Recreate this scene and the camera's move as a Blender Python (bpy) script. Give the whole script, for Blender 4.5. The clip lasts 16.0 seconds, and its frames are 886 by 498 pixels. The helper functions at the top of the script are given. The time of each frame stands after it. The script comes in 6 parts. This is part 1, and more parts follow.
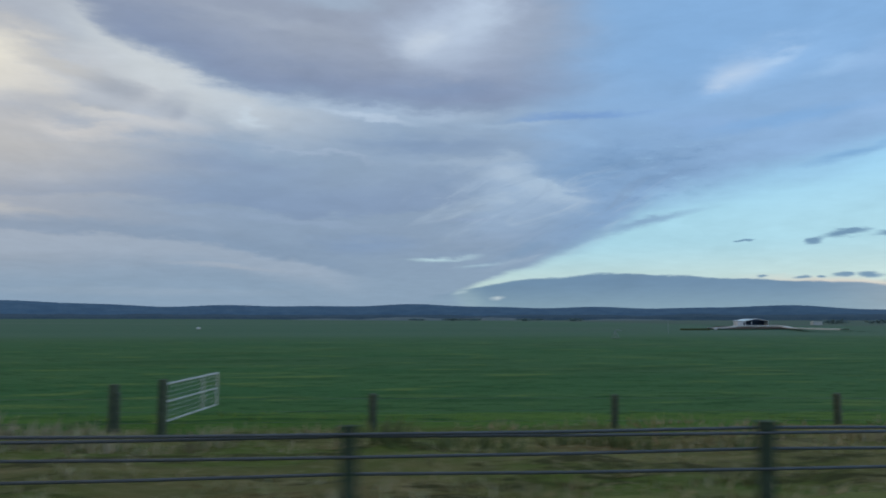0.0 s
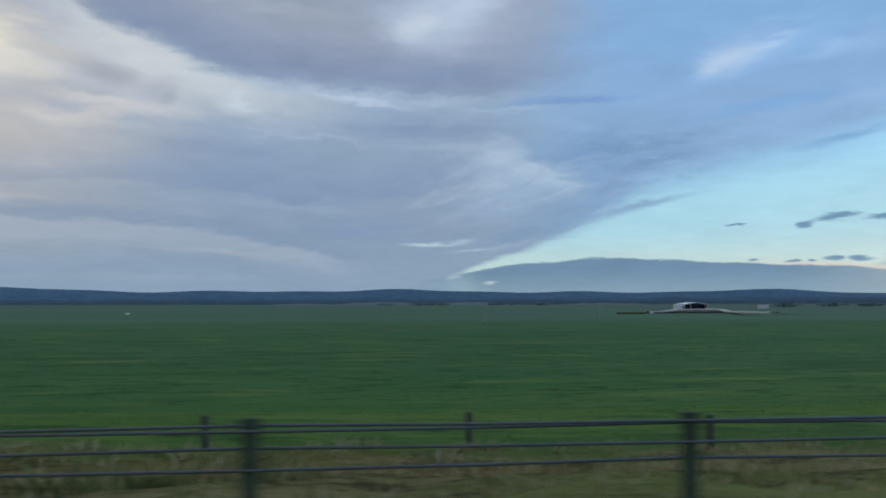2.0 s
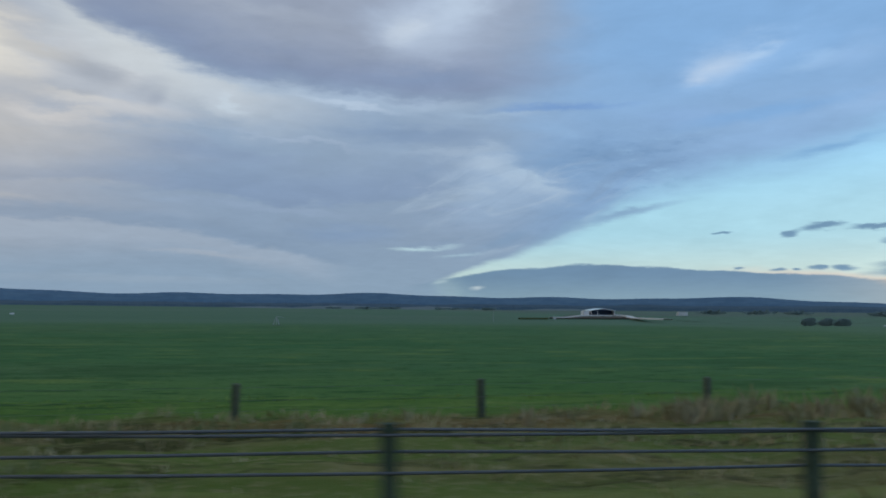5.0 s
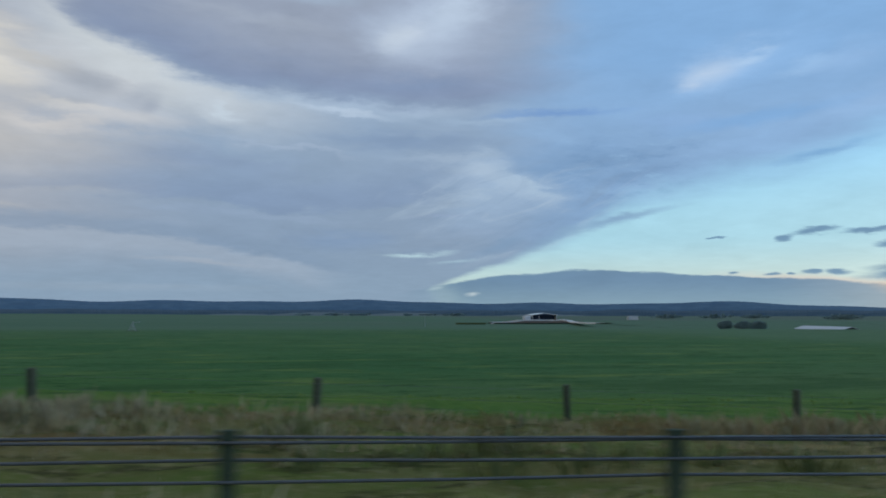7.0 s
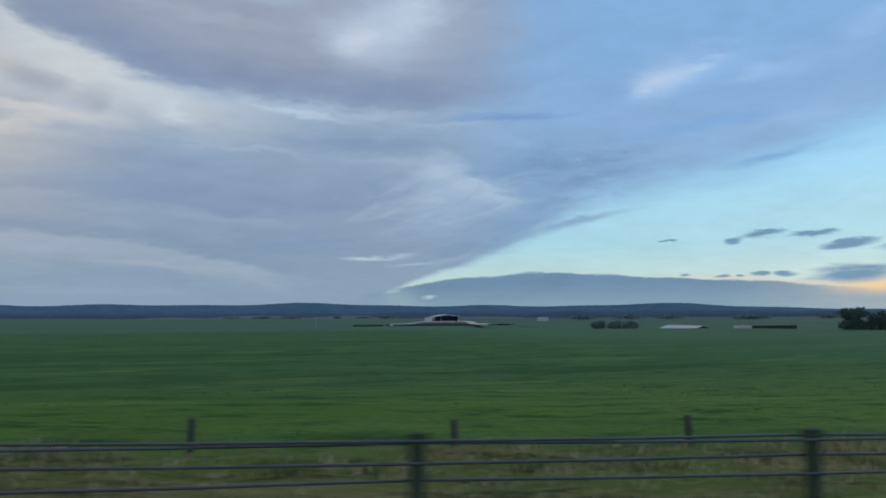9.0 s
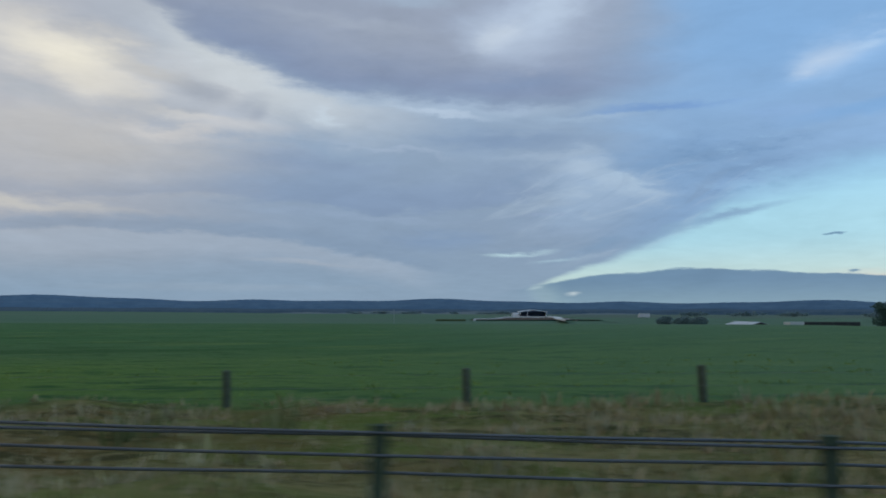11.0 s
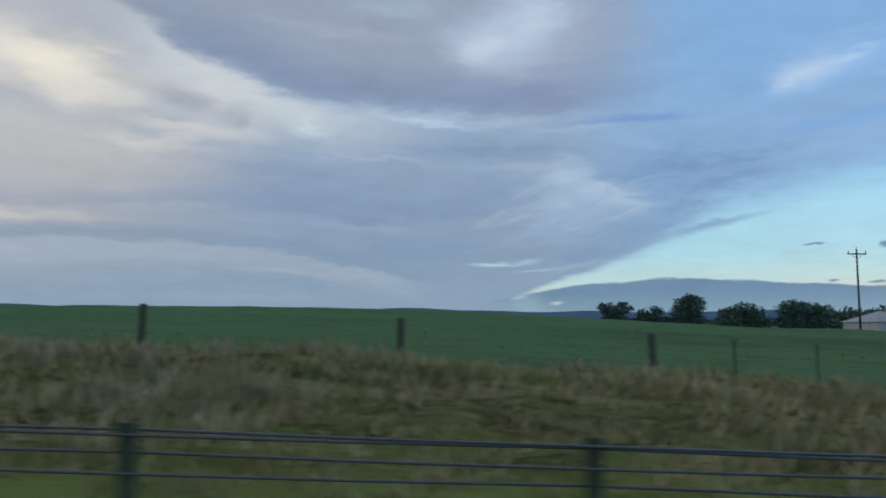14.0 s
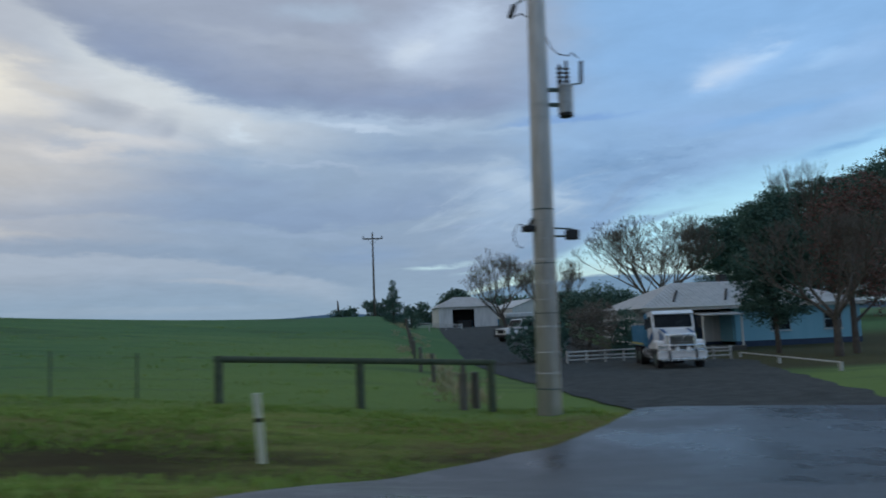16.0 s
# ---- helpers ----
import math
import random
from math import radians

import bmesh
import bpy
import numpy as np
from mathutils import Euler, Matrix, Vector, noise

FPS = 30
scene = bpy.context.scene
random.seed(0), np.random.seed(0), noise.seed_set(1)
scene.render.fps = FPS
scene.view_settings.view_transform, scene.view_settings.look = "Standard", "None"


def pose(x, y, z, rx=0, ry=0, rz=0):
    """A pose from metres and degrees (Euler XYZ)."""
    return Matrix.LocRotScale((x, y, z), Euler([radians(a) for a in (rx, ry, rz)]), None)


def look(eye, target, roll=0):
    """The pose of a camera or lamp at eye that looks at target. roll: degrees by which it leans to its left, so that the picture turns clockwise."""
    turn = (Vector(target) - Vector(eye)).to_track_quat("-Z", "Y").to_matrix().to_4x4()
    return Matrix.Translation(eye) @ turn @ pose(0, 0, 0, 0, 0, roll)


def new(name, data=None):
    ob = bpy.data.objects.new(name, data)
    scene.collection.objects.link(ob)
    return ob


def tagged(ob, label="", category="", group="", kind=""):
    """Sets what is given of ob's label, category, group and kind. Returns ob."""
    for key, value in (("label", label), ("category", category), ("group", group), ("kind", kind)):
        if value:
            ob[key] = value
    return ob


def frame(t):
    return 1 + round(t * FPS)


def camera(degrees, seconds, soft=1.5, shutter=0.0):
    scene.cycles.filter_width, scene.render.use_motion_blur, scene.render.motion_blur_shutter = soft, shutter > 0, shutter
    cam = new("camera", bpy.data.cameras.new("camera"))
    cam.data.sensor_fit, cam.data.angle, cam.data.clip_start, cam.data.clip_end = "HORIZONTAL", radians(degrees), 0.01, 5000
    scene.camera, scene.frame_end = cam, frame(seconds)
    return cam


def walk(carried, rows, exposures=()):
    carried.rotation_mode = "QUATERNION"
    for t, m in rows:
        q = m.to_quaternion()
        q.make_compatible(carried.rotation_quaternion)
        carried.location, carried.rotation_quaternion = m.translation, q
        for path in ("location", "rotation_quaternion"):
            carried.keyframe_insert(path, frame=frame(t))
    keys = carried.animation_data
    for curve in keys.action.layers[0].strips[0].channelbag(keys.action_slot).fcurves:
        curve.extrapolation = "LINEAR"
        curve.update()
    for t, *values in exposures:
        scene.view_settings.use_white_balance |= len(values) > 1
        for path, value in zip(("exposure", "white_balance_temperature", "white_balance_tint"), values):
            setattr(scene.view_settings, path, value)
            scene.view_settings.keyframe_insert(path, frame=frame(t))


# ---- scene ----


SPEED = 28.0          # metres a second along the road, which runs along +x
EYE = 1.5             # camera above the road


def smooth(a, b, x):
    t = min(max((x - a) / (b - a), 0.0), 1.0)
    return t * t * (3 - 2 * t)


def curve(knots):
    """A smooth curve through (x, y) knots, level beyond its ends' slope."""
    xs, ys = [k[0] for k in knots], [k[1] for k in knots]
    n = len(xs)
    m = [(ys[min(i + 1, n - 1)] - ys[max(i - 1, 0)]) / (xs[min(i + 1, n - 1)] - xs[max(i - 1, 0)]) for i in range(n)]

    def f(x):
        if x <= xs[0]:
            return ys[0]
        if x >= xs[-1]:
            return ys[-1]
        i = int(np.searchsorted(xs, x, "right")) - 1
        h = xs[i + 1] - xs[i]
        s = (x - xs[i]) / h
        return ((2 * s ** 3 - 3 * s * s + 1) * ys[i] + (s ** 3 - 2 * s * s + s) * h * m[i]
                + (3 * s * s - 2 * s ** 3) * ys[i + 1] + (s ** 3 - s * s) * h * m[i + 1])
    return f


# height of the road along its length
road_z = curve([(-400, 0.6), (-100, 0.3), (0, 0.0), (112, -0.78), (182, -1.6), (238, -2.75), (286, -4.0), (344, -5.54),
                (392, -7.15), (420, -8.32), (448, -9.42), (480, -10.3), (560, -11.0), (900, -11.5)])

# ---- camera ----
cam = camera(61.0, 16.0, soft=1.8, shutter=0.12)
# seconds, yaw, pitch, roll
TURNS = [
    (0, -6.90, 5.37, -0.00),
    (0.5, -6.92, 5.13, -0.16),
    (1, -6.99, 4.87, 0.23),
    (1.5, -7.23, 4.50, 0.19),
    (2, -7.45, 4.22, 0.21),
    (2.5, -7.79, 4.11, 0.02),
    (3, -8.13, 4.12, -0.28),
    (3.5, -8.34, 4.29, -0.32),
    (4, -8.54, 4.35, -0.65),
    (5.2, -8.40, 4.65, -0.35),
    (6.5, -8.14, 5.04, 0.08),
    (7, -8.79, 5.06, -0.07),
    (7.5, -9.87, 5.03, -0.35),
    (8, -10.73, 5.07, -0.19),
    (8.5, -11.62, 5.19, -0.00),
    (9, -12.05, 5.28, 0.27),
    (9.5, -11.03, 5.32, 0.60),
    (10, -7.98, 5.09, 0.60),
    (10.2, -5.35, 5.12, 0.85),
    (10.7, -1.90, 5.05, 0.30),
    (11.5, -0.90, 4.98, -0.40),
    (12.5, -1.80, 4.92, -0.93),
    (13, -2.28, 5.11, -0.63),
    (13.5, -2.31, 5.42, -0.25),
    (14, -2.44, 5.75, -0.15),
    (14.5, -2.48, 6.00, 0.31),
    (15, -2.92, 6.29, 1.01),
    (15.5, -4.20, 6.28, 1.59),
    (16, -7.01, 5.96, 2.23),
]
walk(cam, [(t, pose(SPEED * t, 0, road_z(SPEED * t) + EYE, 90 + pitch, roll, yaw)) for t, yaw, pitch, roll in TURNS],
     exposures=[(0, 0.0), (15.0, 0.0), (15.6, 0.03), (16, 0.12)])

# ---- world and sun ----
SUN_AZ, SUN_EL = radians(70), radians(7)


class Net:
    """Short hand for building node trees."""

    def __init__(self, tree):
        self.tree = tree

    def node(self, kind):
        return self.tree.nodes.new(kind)

    def link(self, a, b):
        self.tree.links.new(a, b)

    def put(self, sock, v):
        if isinstance(v, bpy.types.NodeSocket):
            self.link(v, sock)
        else:
            sock.default_value = v

    def math(self, op, a, b=0.0, c=0.0, clamp=False):
        n = self.node("ShaderNodeMath")
        n.operation, n.use_clamp = op, clamp
        for i, v in enumerate((a, b, c)):
            self.put(n.inputs[i], v)
        return n.outputs[0]

    def ramp(self, v, a, b, lo=0.0, hi=1.0):
        n = self.node("ShaderNodeMapRange")
        n.interpolation_type = "SMOOTHSTEP"
        for i, w in enumerate((v, a, b, lo, hi)):
            self.put(n.inputs[i], w)
        return n.outputs[0]

    def mix(self, fac, a, b, blend="MIX"):
        n = self.node("ShaderNodeMix")
        n.data_type, n.blend_type = "RGBA", blend
        self.put(n.inputs["Factor"], fac)
        for i, v in ((6, a), (7, b)):
            self.put(n.inputs[i], (*v, 1.0) if isinstance(v, tuple) and len(v) == 3 else v)
        return n.outputs[2]

    def noise(self, vec, scale, detail=4.0, rough=0.55, warp=0.0):
        n = self.node("ShaderNodeTexNoise")
        if vec is not None:
            self.link(vec, n.inputs["Vector"])
        for k, v in (("Scale", scale), ("Detail", detail), ("Roughness", rough), ("Distortion", warp)):
            n.inputs[k].default_value = v
        return n.outputs[0]

    def vec(self, x, y, z=0.0):
        n = self.node("ShaderNodeCombineXYZ")
        for i, v in enumerate((x, y, z)):
            self.put(n.inputs[i], v)
        return n.outputs[0]


def tone(r, g, b):
    """A colour of 0 to 255 as the screen shows it, in linear light."""
    return tuple(((c / 255 + 0.055) / 1.055) ** 2.4 if c > 10 else c / 255 / 12.92 for c in (r, g, b))


class Sky(Net):
    """Clouds laid over the air, each by its azimuth (clockwise from +y) and elevation in degrees."""

    def start(self):
        geo = self.node("ShaderNodeNewGeometry")
        sep = self.node("ShaderNodeSeparateXYZ")
        self.link(geo.outputs["Position"], sep.inputs[0])
        x, y, z = sep.outputs
        deg = 180 / math.pi
        self.raw_az = self.math("MULTIPLY", self.math("ARCTAN2", x, y), deg)
        self.raw_el = self.math("MULTIPLY", self.math("ARCSINE", z), deg)
        lift = self.math("ADD", self.math("ABSOLUTE", z), 0.10)
        self.flat = self.vec(self.math("DIVIDE", x, lift), self.math("DIVIDE", y, lift))
        p = self.vec(self.math("MULTIPLY", self.raw_az, 0.10), self.math("MULTIPLY", self.raw_el, 0.32))
        self.streaks = p
        big = self.noise(p, 0.9, 5.0, 0.55)
        other = self.noise(p, 2.1, 6.0, 0.62)
        third = self.noise(self.flat, 2.2, 7.0, 0.6)
        half = lambda v: self.math("SUBTRACT", v, 0.5)
        near = self.ramp(self.raw_el, 0.5, 9.0, 0.16, 1.0)
        push = self.math("MULTIPLY", near, self.math("MULTIPLY_ADD", half(other), 1.9, self.math("MULTIPLY", half(third), 1.6)))
        self.el = self.math("ADD", self.raw_el, push)
        self.az = self.math("MULTIPLY_ADD", half(big), 5.0, self.math("MULTIPLY_ADD", half(other), 2.4, self.raw_az))
        self.grain, self.wisp = third, other
        calm = lambda bent, straight: self.math("MULTIPLY_ADD", self.math("SUBTRACT", bent, straight), 0.35, straight)
        self.calm_az, self.calm_el = calm(self.az, self.raw_az), calm(self.el, self.raw_el)
        return z

    def line(self, *points):
        """An elevation that follows the azimuth along the given points."""
        n = self.node("ShaderNodeFloatCurve")
        lo, hi = -60.0, 80.0
        n.inputs["Factor"].default_value = 1.0
        u = self.math("DIVIDE", self.math("SUBTRACT", self.az, lo), hi - lo, clamp=True)
        self.link(u, n.inputs["Value"])
        c = n.mapping.curves[0]
        pts = [((a - lo) / (hi - lo), e / 40) for a, e in points]
        c.points[0].location, c.points[1].location = (0.0, pts[0][1]), (1.0, pts[-1][1])
        for q in pts:
            c.points.new(*q)
        n.mapping.update()
        return self.math("MULTIPLY", n.outputs[0], 40.0)

    def above(self, line, soft, offset=0.0):
        return self.ramp(self.math("SUBTRACT", self.el, line), offset - soft, offset + soft)

    def below(self, line, soft, offset=0.0):
        return self.ramp(self.math("SUBTRACT", line, self.el), offset - soft, offset + soft)

    def span(self, a, b):
        return self.ramp(self.az, a, b)

    def times(self, *masks):
        out = masks[0]
        for m in masks[1:]:
            out = self.math("MULTIPLY", out, m)
        return out

    def cloud(self, c, az, el, wide, high, tilt, colour, amount=1.0, hard=0.0, torn=0.0, calm=False):
        """Lays a soft-edged cloud over the sky c; torn breaks it up with wisps."""
        u = self.math("SUBTRACT", self.calm_az if calm else self.az, az)
        v = self.math("SUBTRACT", self.calm_el if calm else self.el, el)
        co, si = math.cos(radians(tilt)), math.sin(radians(tilt))
        a = self.math("MULTIPLY_ADD", u, co / wide, self.math("MULTIPLY", v, si / wide))
        b = self.math("MULTIPLY_ADD", v, co / high, self.math("MULTIPLY", u, -si / high))
        r = self.math("SQRT", self.math("MULTIPLY_ADD", a, a, self.math("MULTIPLY", b, b)))
        if torn:
            r = self.math("MULTIPLY_ADD", self.math("SUBTRACT", self.grain, 0.5), torn, r)
        m = self.ramp(r, 1.0, hard, 0.0, amount)
        return self.mix(m, c, tone(*colour))


def make_world():
    world = bpy.data.worlds.new("evening sky")
    scene.world = world
    world.use_nodes = True
    s = Sky(world.node_tree)
    s.tree.nodes.clear()
    s.start()
    sky = s.node("ShaderNodeTexSky")
    sky.sky_type, sky.sun_disc, sky.sun_elevation, sky.sun_rotation = "NISHITA", False, SUN_EL, SUN_AZ
    # clear air under and behind the clouds
    low = s.mix(s.ramp(s.raw_el, 2.2, 6.0), tone(193, 214, 217), tone(168, 209, 229))
    clear = s.mix(s.ramp(s.raw_el, 5.5, 14.0), low, tone(143, 197, 236))
    air = s.node("ShaderNodeMix")
    air.data_type, air.blend_type = "RGBA", "ADD"
    air.inputs["Factor"].default_value = 0.012
    s.link(clear, air.inputs[6])
    s.link(sky.outputs[0], air.inputs[7])
    clear = air.outputs[2]

    # the cloud sheet: cream to the west, lilac grey, then blue through thin cloud
    sheet = s.mix(s.span(-32, -6), tone(183, 181, 190), tone(146, 163, 189))
    sheet = s.mix(s.span(8, 22), sheet, tone(138, 167, 205))
    sheet = s.mix(s.times(s.span(10, 26), s.ramp(s.el, 12, 20)), sheet, tone(131, 167, 211))
    sheet = s.mix(s.ramp(s.el, 6.5, 1.5), sheet, tone(148, 167, 191))
    c = sheet
    # peach and cream towards the light
    c = s.cloud(c, -24, 12.0, 17, 4.2, -4, (193, 187, 188), 0.9, torn=0.9)
    c = s.cloud(c, -19, 13.0, 7, 0.8, -3, (206, 199, 200), 0.8, torn=0.9)
    c = s.cloud(c, -26, 17.4, 9.5, 3.8, -12, (224, 214, 207), 0.9, torn=0.9)
    c = s.cloud(c, -26.0, 17.5, 4.6, 2.0, -8, (236, 225, 212), 0.85, torn=0.8)
    c = s.cloud(c, -24.0, 15.9, 4.2, 1.5, -8, (226, 216, 208), 0.6, torn=0.9)
    c = s.cloud(c, -16.0, 16.0, 8.0, 3.2, -14, (206, 203, 208), 0.8, torn=0.8)
    c = s.cloud(c, -16.4, 15.9, 3.0, 1.0, -12, (172, 173, 185), 0.7, torn=1.2)
    c = s.cloud(c, -13.6, 14.9, 1.3, 1.2, 30, (164, 168, 183), 0.75, torn=1.2)
    c = s.cloud(c, -17.4, 14.6, 2.4, 0.6, 6, (176, 177, 187), 0.6, torn=1.2)
    c = s.cloud(c, -20.5, 16.9, 4.5, 0.8, -14, (196, 190, 189), 0.7, torn=1.2)
    c = s.cloud(c, -18.5, 14.2, 5.0, 0.5, -4, (209, 203, 203), 0.7, torn=1.0)
    c = s.cloud(c, -28.5, 15.0, 5.0, 0.9, -10, (178, 180, 190), 0.6, torn=1.0)
    # great dark cloud overhead with its bright lower rim
    rim = s.line((-34, 27), (-27, 24.4), (-22, 22.2), (-18.2, 20.0), (-13.6, 18.3), (-9.6, 17.1), (-5.4, 16.4), (0.6, 16.0), (5.8, 15.8), (12, 15.9), (20, 16.6), (40, 18))
    glow = s.times(s.below(rim, 0.7), s.above(rim, 2.0, -2.7))
    c = s.mix(s.times(glow, s.span(-25, -16), s.span(4, -12), 0.92), c, tone(204, 205, 211))
    glow = s.times(s.below(rim, 0.4), s.above(rim, 0.8, -0.7))
    c = s.mix(s.times(glow, s.span(-14, -4), s.span(16, 6), 0.75), c, tone(176, 191, 214))
    c = s.cloud(c, -9.0, 15.3, 5.5, 1.5, -24, (196, 202, 215), 0.6, torn=0.8)
    c = s.cloud(c, -7.6, 14.8, 2.2, 0.5, -24, (204, 213, 227), 0.6, torn=0.8)
    # dark curls in the cream, over a warm pale shelf
    c = s.cloud(c, -15.0, 13.9, 7.5, 0.8, -2, (206, 201, 204), 0.6, torn=0.6, calm=True)
    c = s.cloud(c, -17.2, 15.9, 3.8, 1.4, -10, (160, 164, 178), 0.75, torn=0.7, calm=True)
    c = s.cloud(c, -13.8, 15.3, 2.8, 1.2, 22, (160, 165, 181), 0.6, torn=0.9, calm=True)
    c = s.cloud(c, -12.9, 14.9, 1.3, 0.8, 40, (153, 159, 177), 0.5, torn=0.9, calm=True)
    c = s.cloud(c, -21.5, 14.6, 3.5, 0.6, -6, (182, 181, 189), 0.55, torn=0.7, calm=True)
    c = s.cloud(c, 1.0, 15.2, 5.5, 0.35, -5, (186, 198, 219), 0.7, torn=1.0)
    dark = s.times(s.above(rim, 1.1, 0.3), s.span(21, 10))
    body = s.mix(s.ramp(s.math("SUBTRACT", s.el, rim), 0.0, 5.0), tone(130, 142, 173), tone(152, 158, 178))
    body = s.mix(s.span(-30, -14), tone(165, 165, 172), body)
    c = s.mix(s.times(dark, 0.94), c, body)
    c = s.cloud(c, -6, 21.5, 9, 0.8, -6, (164, 170, 188), 0.6, torn=1.2)
    c = s.cloud(c, -1, 23.5, 6, 1.2, 0, (162, 176, 198), 0.7, torn=1.0)
    c = s.cloud(c, 8.0, 21.2, 8.5, 4.2, 8, (168, 180, 206), 0.9, torn=1.2)
    c = s.cloud(c, 6.6, 20.9, 5.8, 2.8, 8, (186, 195, 215), 0.75, torn=1.0, calm=True)
    c = s.cloud(c, 5.6, 20.6, 2.8, 1.2, 12, (206, 212, 226), 0.5, torn=1.3)
    c = s.cloud(c, 9.5, 22.4, 4.0, 2.4, 10, (192, 203, 224), 0.7, torn=1.4)
    c = s.cloud(c, 7.5, 17.4, 7, 1.1, 2, (128, 145, 178), 0.6, torn=1.2)
    # second and third layers
    c = s.cloud(c, 5, 13.2, 9, 1.1, -2, (131, 150, 181), 0.85, torn=1.2)
    c = s.cloud(c, -8, 11.2, 9, 1.2, -3, (139, 155, 184), 0.7, torn=1.4)
    c = s.cloud(c, 9, 11.9, 6, 0.5, 3, (168, 183, 206), 0.55, torn=1.3)
    c = s.cloud(c, 12, 14.6, 5, 0.5, 0, (165, 184, 210), 0.5, torn=1.3)
    c = s.cloud(c, -3, 12.6, 8, 0.35, -6, (172, 184, 208), 0.5, torn=1.2)
    shelf = s.line((-30, 8.0), (-24, 8.2), (-17, 8.5), (-9.3, 8.4), (-3.6, 7.7), (3.3, 8.2), (9.8, 9.1), (14, 10))
    c = s.mix(s.times(s.above(shelf, 0.3), s.below(shelf, 1.6, -2.2), s.span(-26, -6), s.span(12, 4), 0.75), c, tone(136, 154, 186))
    c = s.mix(s.times(s.above(shelf, 0.25), s.below(shelf, 0.7, -0.7), s.span(-8, -16), 0.4), c, tone(152, 161, 183))
    c = s.cloud(c, -29, 7.4, 9, 0.75, -1, (208, 201, 198), 0.85, torn=0.9)
    c = s.cloud(c, -5, 7.4, 11, 0.5, -3, (156, 172, 200), 0.6, torn=1.2)
    lens = s.line((-34, 5.3), (-24, 5.8), (-17, 5.8), (-11.2, 5.5), (-4.4, 4.4), (0, 3.4), (4, 3.0))
    c = s.mix(s.times(s.above(lens, 0.2), s.below(lens, 0.5, -1.0), s.span(4, -3), 0.6), c, tone(140, 158, 185))
    c = s.mix(s.times(s.below(lens, 0.26), s.above(lens, 0.8, -1.4), s.span(3, -4), 0.65), c, tone(173, 183, 202))
    c = s.cloud(c, -9, 3.9, 7, 0.3, -2, (178, 184, 199), 0.6, torn=1.0)
    c = s.cloud(c, -16, 2.0, 16, 0.5, 0, (158, 173, 194), 0.7, torn=1.0)
    c = s.cloud(c, 1, 5.6, 6, 1.2, 0, (136, 158, 193), 0.6, torn=1.0)
    # grey blue heap and the bright ridges under it
    c = s.cloud(c, 20.5, 11.6, 8.5, 2.8, 4, (124, 153, 191), 0.9, torn=1.1)
    c = s.cloud(c, 22.5, 10.2, 5, 0.9, 8, (121, 149, 186), 0.7, torn=1.3)
    c = s.cloud(c, 17.5, 13.4, 4, 0.9, -10, (143, 172, 209), 0.5, torn=1.3)
    c = s.cloud(c, 18, 15.2, 8, 0.55, 1, (113, 146, 198), 0.75, torn=1.2)
    c = s.cloud(c, 13.0, 8.2, 6.0, 2.1, 10, (160, 180, 209), 0.85, torn=0.9)
    c = s.cloud(c, 12.8, 9.2, 6.6, 2.4, -8, (160, 179, 206), 0.7, torn=1.2)
    c = s.cloud(c, 14.8, 10.2, 5.0, 1.4, -27, (170, 188, 213), 0.5, torn=1.5)
    c = s.cloud(c, 16.0, 9.7, 2.6, 0.5, -32, (184, 201, 221), 0.4, torn=1.5)
    c = s.cloud(c, 10.6, 10.2, 3.8, 1.0, 10, (168, 184, 209), 0.6, torn=1.2)
    c = s.cloud(c, 9.0, 7.6, 4.0, 0.35, 4, (150, 166, 196), 0.6, torn=1.2)
    c = s.cloud(c, 11.5, 6.4, 4.5, 0.4, 8, (152, 170, 198), 0.6, torn=1.2)
    c = s.cloud(c, 12.5, 5.2, 4.0, 0.8, 21, (133, 158, 190), 0.7, torn=0.8)
    c = s.cloud(c, 6.6, 4.6, 3.4, 0.30, 3, (190, 214, 226), 0.95, torn=0.8)
    c = s.cloud(c, 9.6, 4.1, 2.2, 0.22, 6, (172, 196, 214), 0.7, torn=0.8)
    # crossing fibres that run up to the right along the edge of the clear air
    co, si = math.cos(radians(19)), math.sin(radians(19))
    along = s.math("MULTIPLY_ADD", s.raw_az, co, s.math("MULTIPLY", s.raw_el, si))
    over = s.math("MULTIPLY_ADD", s.raw_el, co, s.math("MULTIPLY", s.raw_az, -si))
    fibre = s.noise(s.vec(s.math("MULTIPLY", along, 0.14), s.math("MULTIPLY", over, 0.60)), 1.0, 5.0, 0.58, 1.2)
    where = s.times(s.span(0, 9), s.span(28, 19), s.ramp(s.raw_el, 3.0, 5.5), s.ramp(s.raw_el, 13.0, 9.5))
    c = s.mix(s.times(where, s.ramp(fibre, 0.50, 0.74, 0.0, 0.42)), c, tone(184, 198, 217))
    c = s.mix(s.times(where, s.ramp(fibre, 0.47, 0.30, 0.0, 0.45)), c, tone(133, 154, 184))
    c = s.cloud(c, 14.2, 10.0, 5.4, 1.1, -24, (186, 200, 219), 0.3, torn=1.1)
    c = s.cloud(c, 11.6, 11.2, 3.6, 0.9, 6, (182, 196, 217), 0.45, torn=1.0)
    # mottled lumps in the heap
    lumps = s.noise(s.flat, 7.0, 6.0, 0.65)
    heap = s.times(s.span(17, 20), s.span(29, 25), s.ramp(s.raw_el, 7.6, 9.4), s.ramp(s.raw_el, 14.5, 12.0))
    c = s.mix(s.times(heap, s.ramp(lumps, 0.5, 0.68, 0.0, 0.5)), c, tone(114, 144, 183))
    c = s.mix(s.times(heap, s.ramp(lumps, 0.46, 0.32, 0.0, 0.5)), c, tone(146, 177, 212))
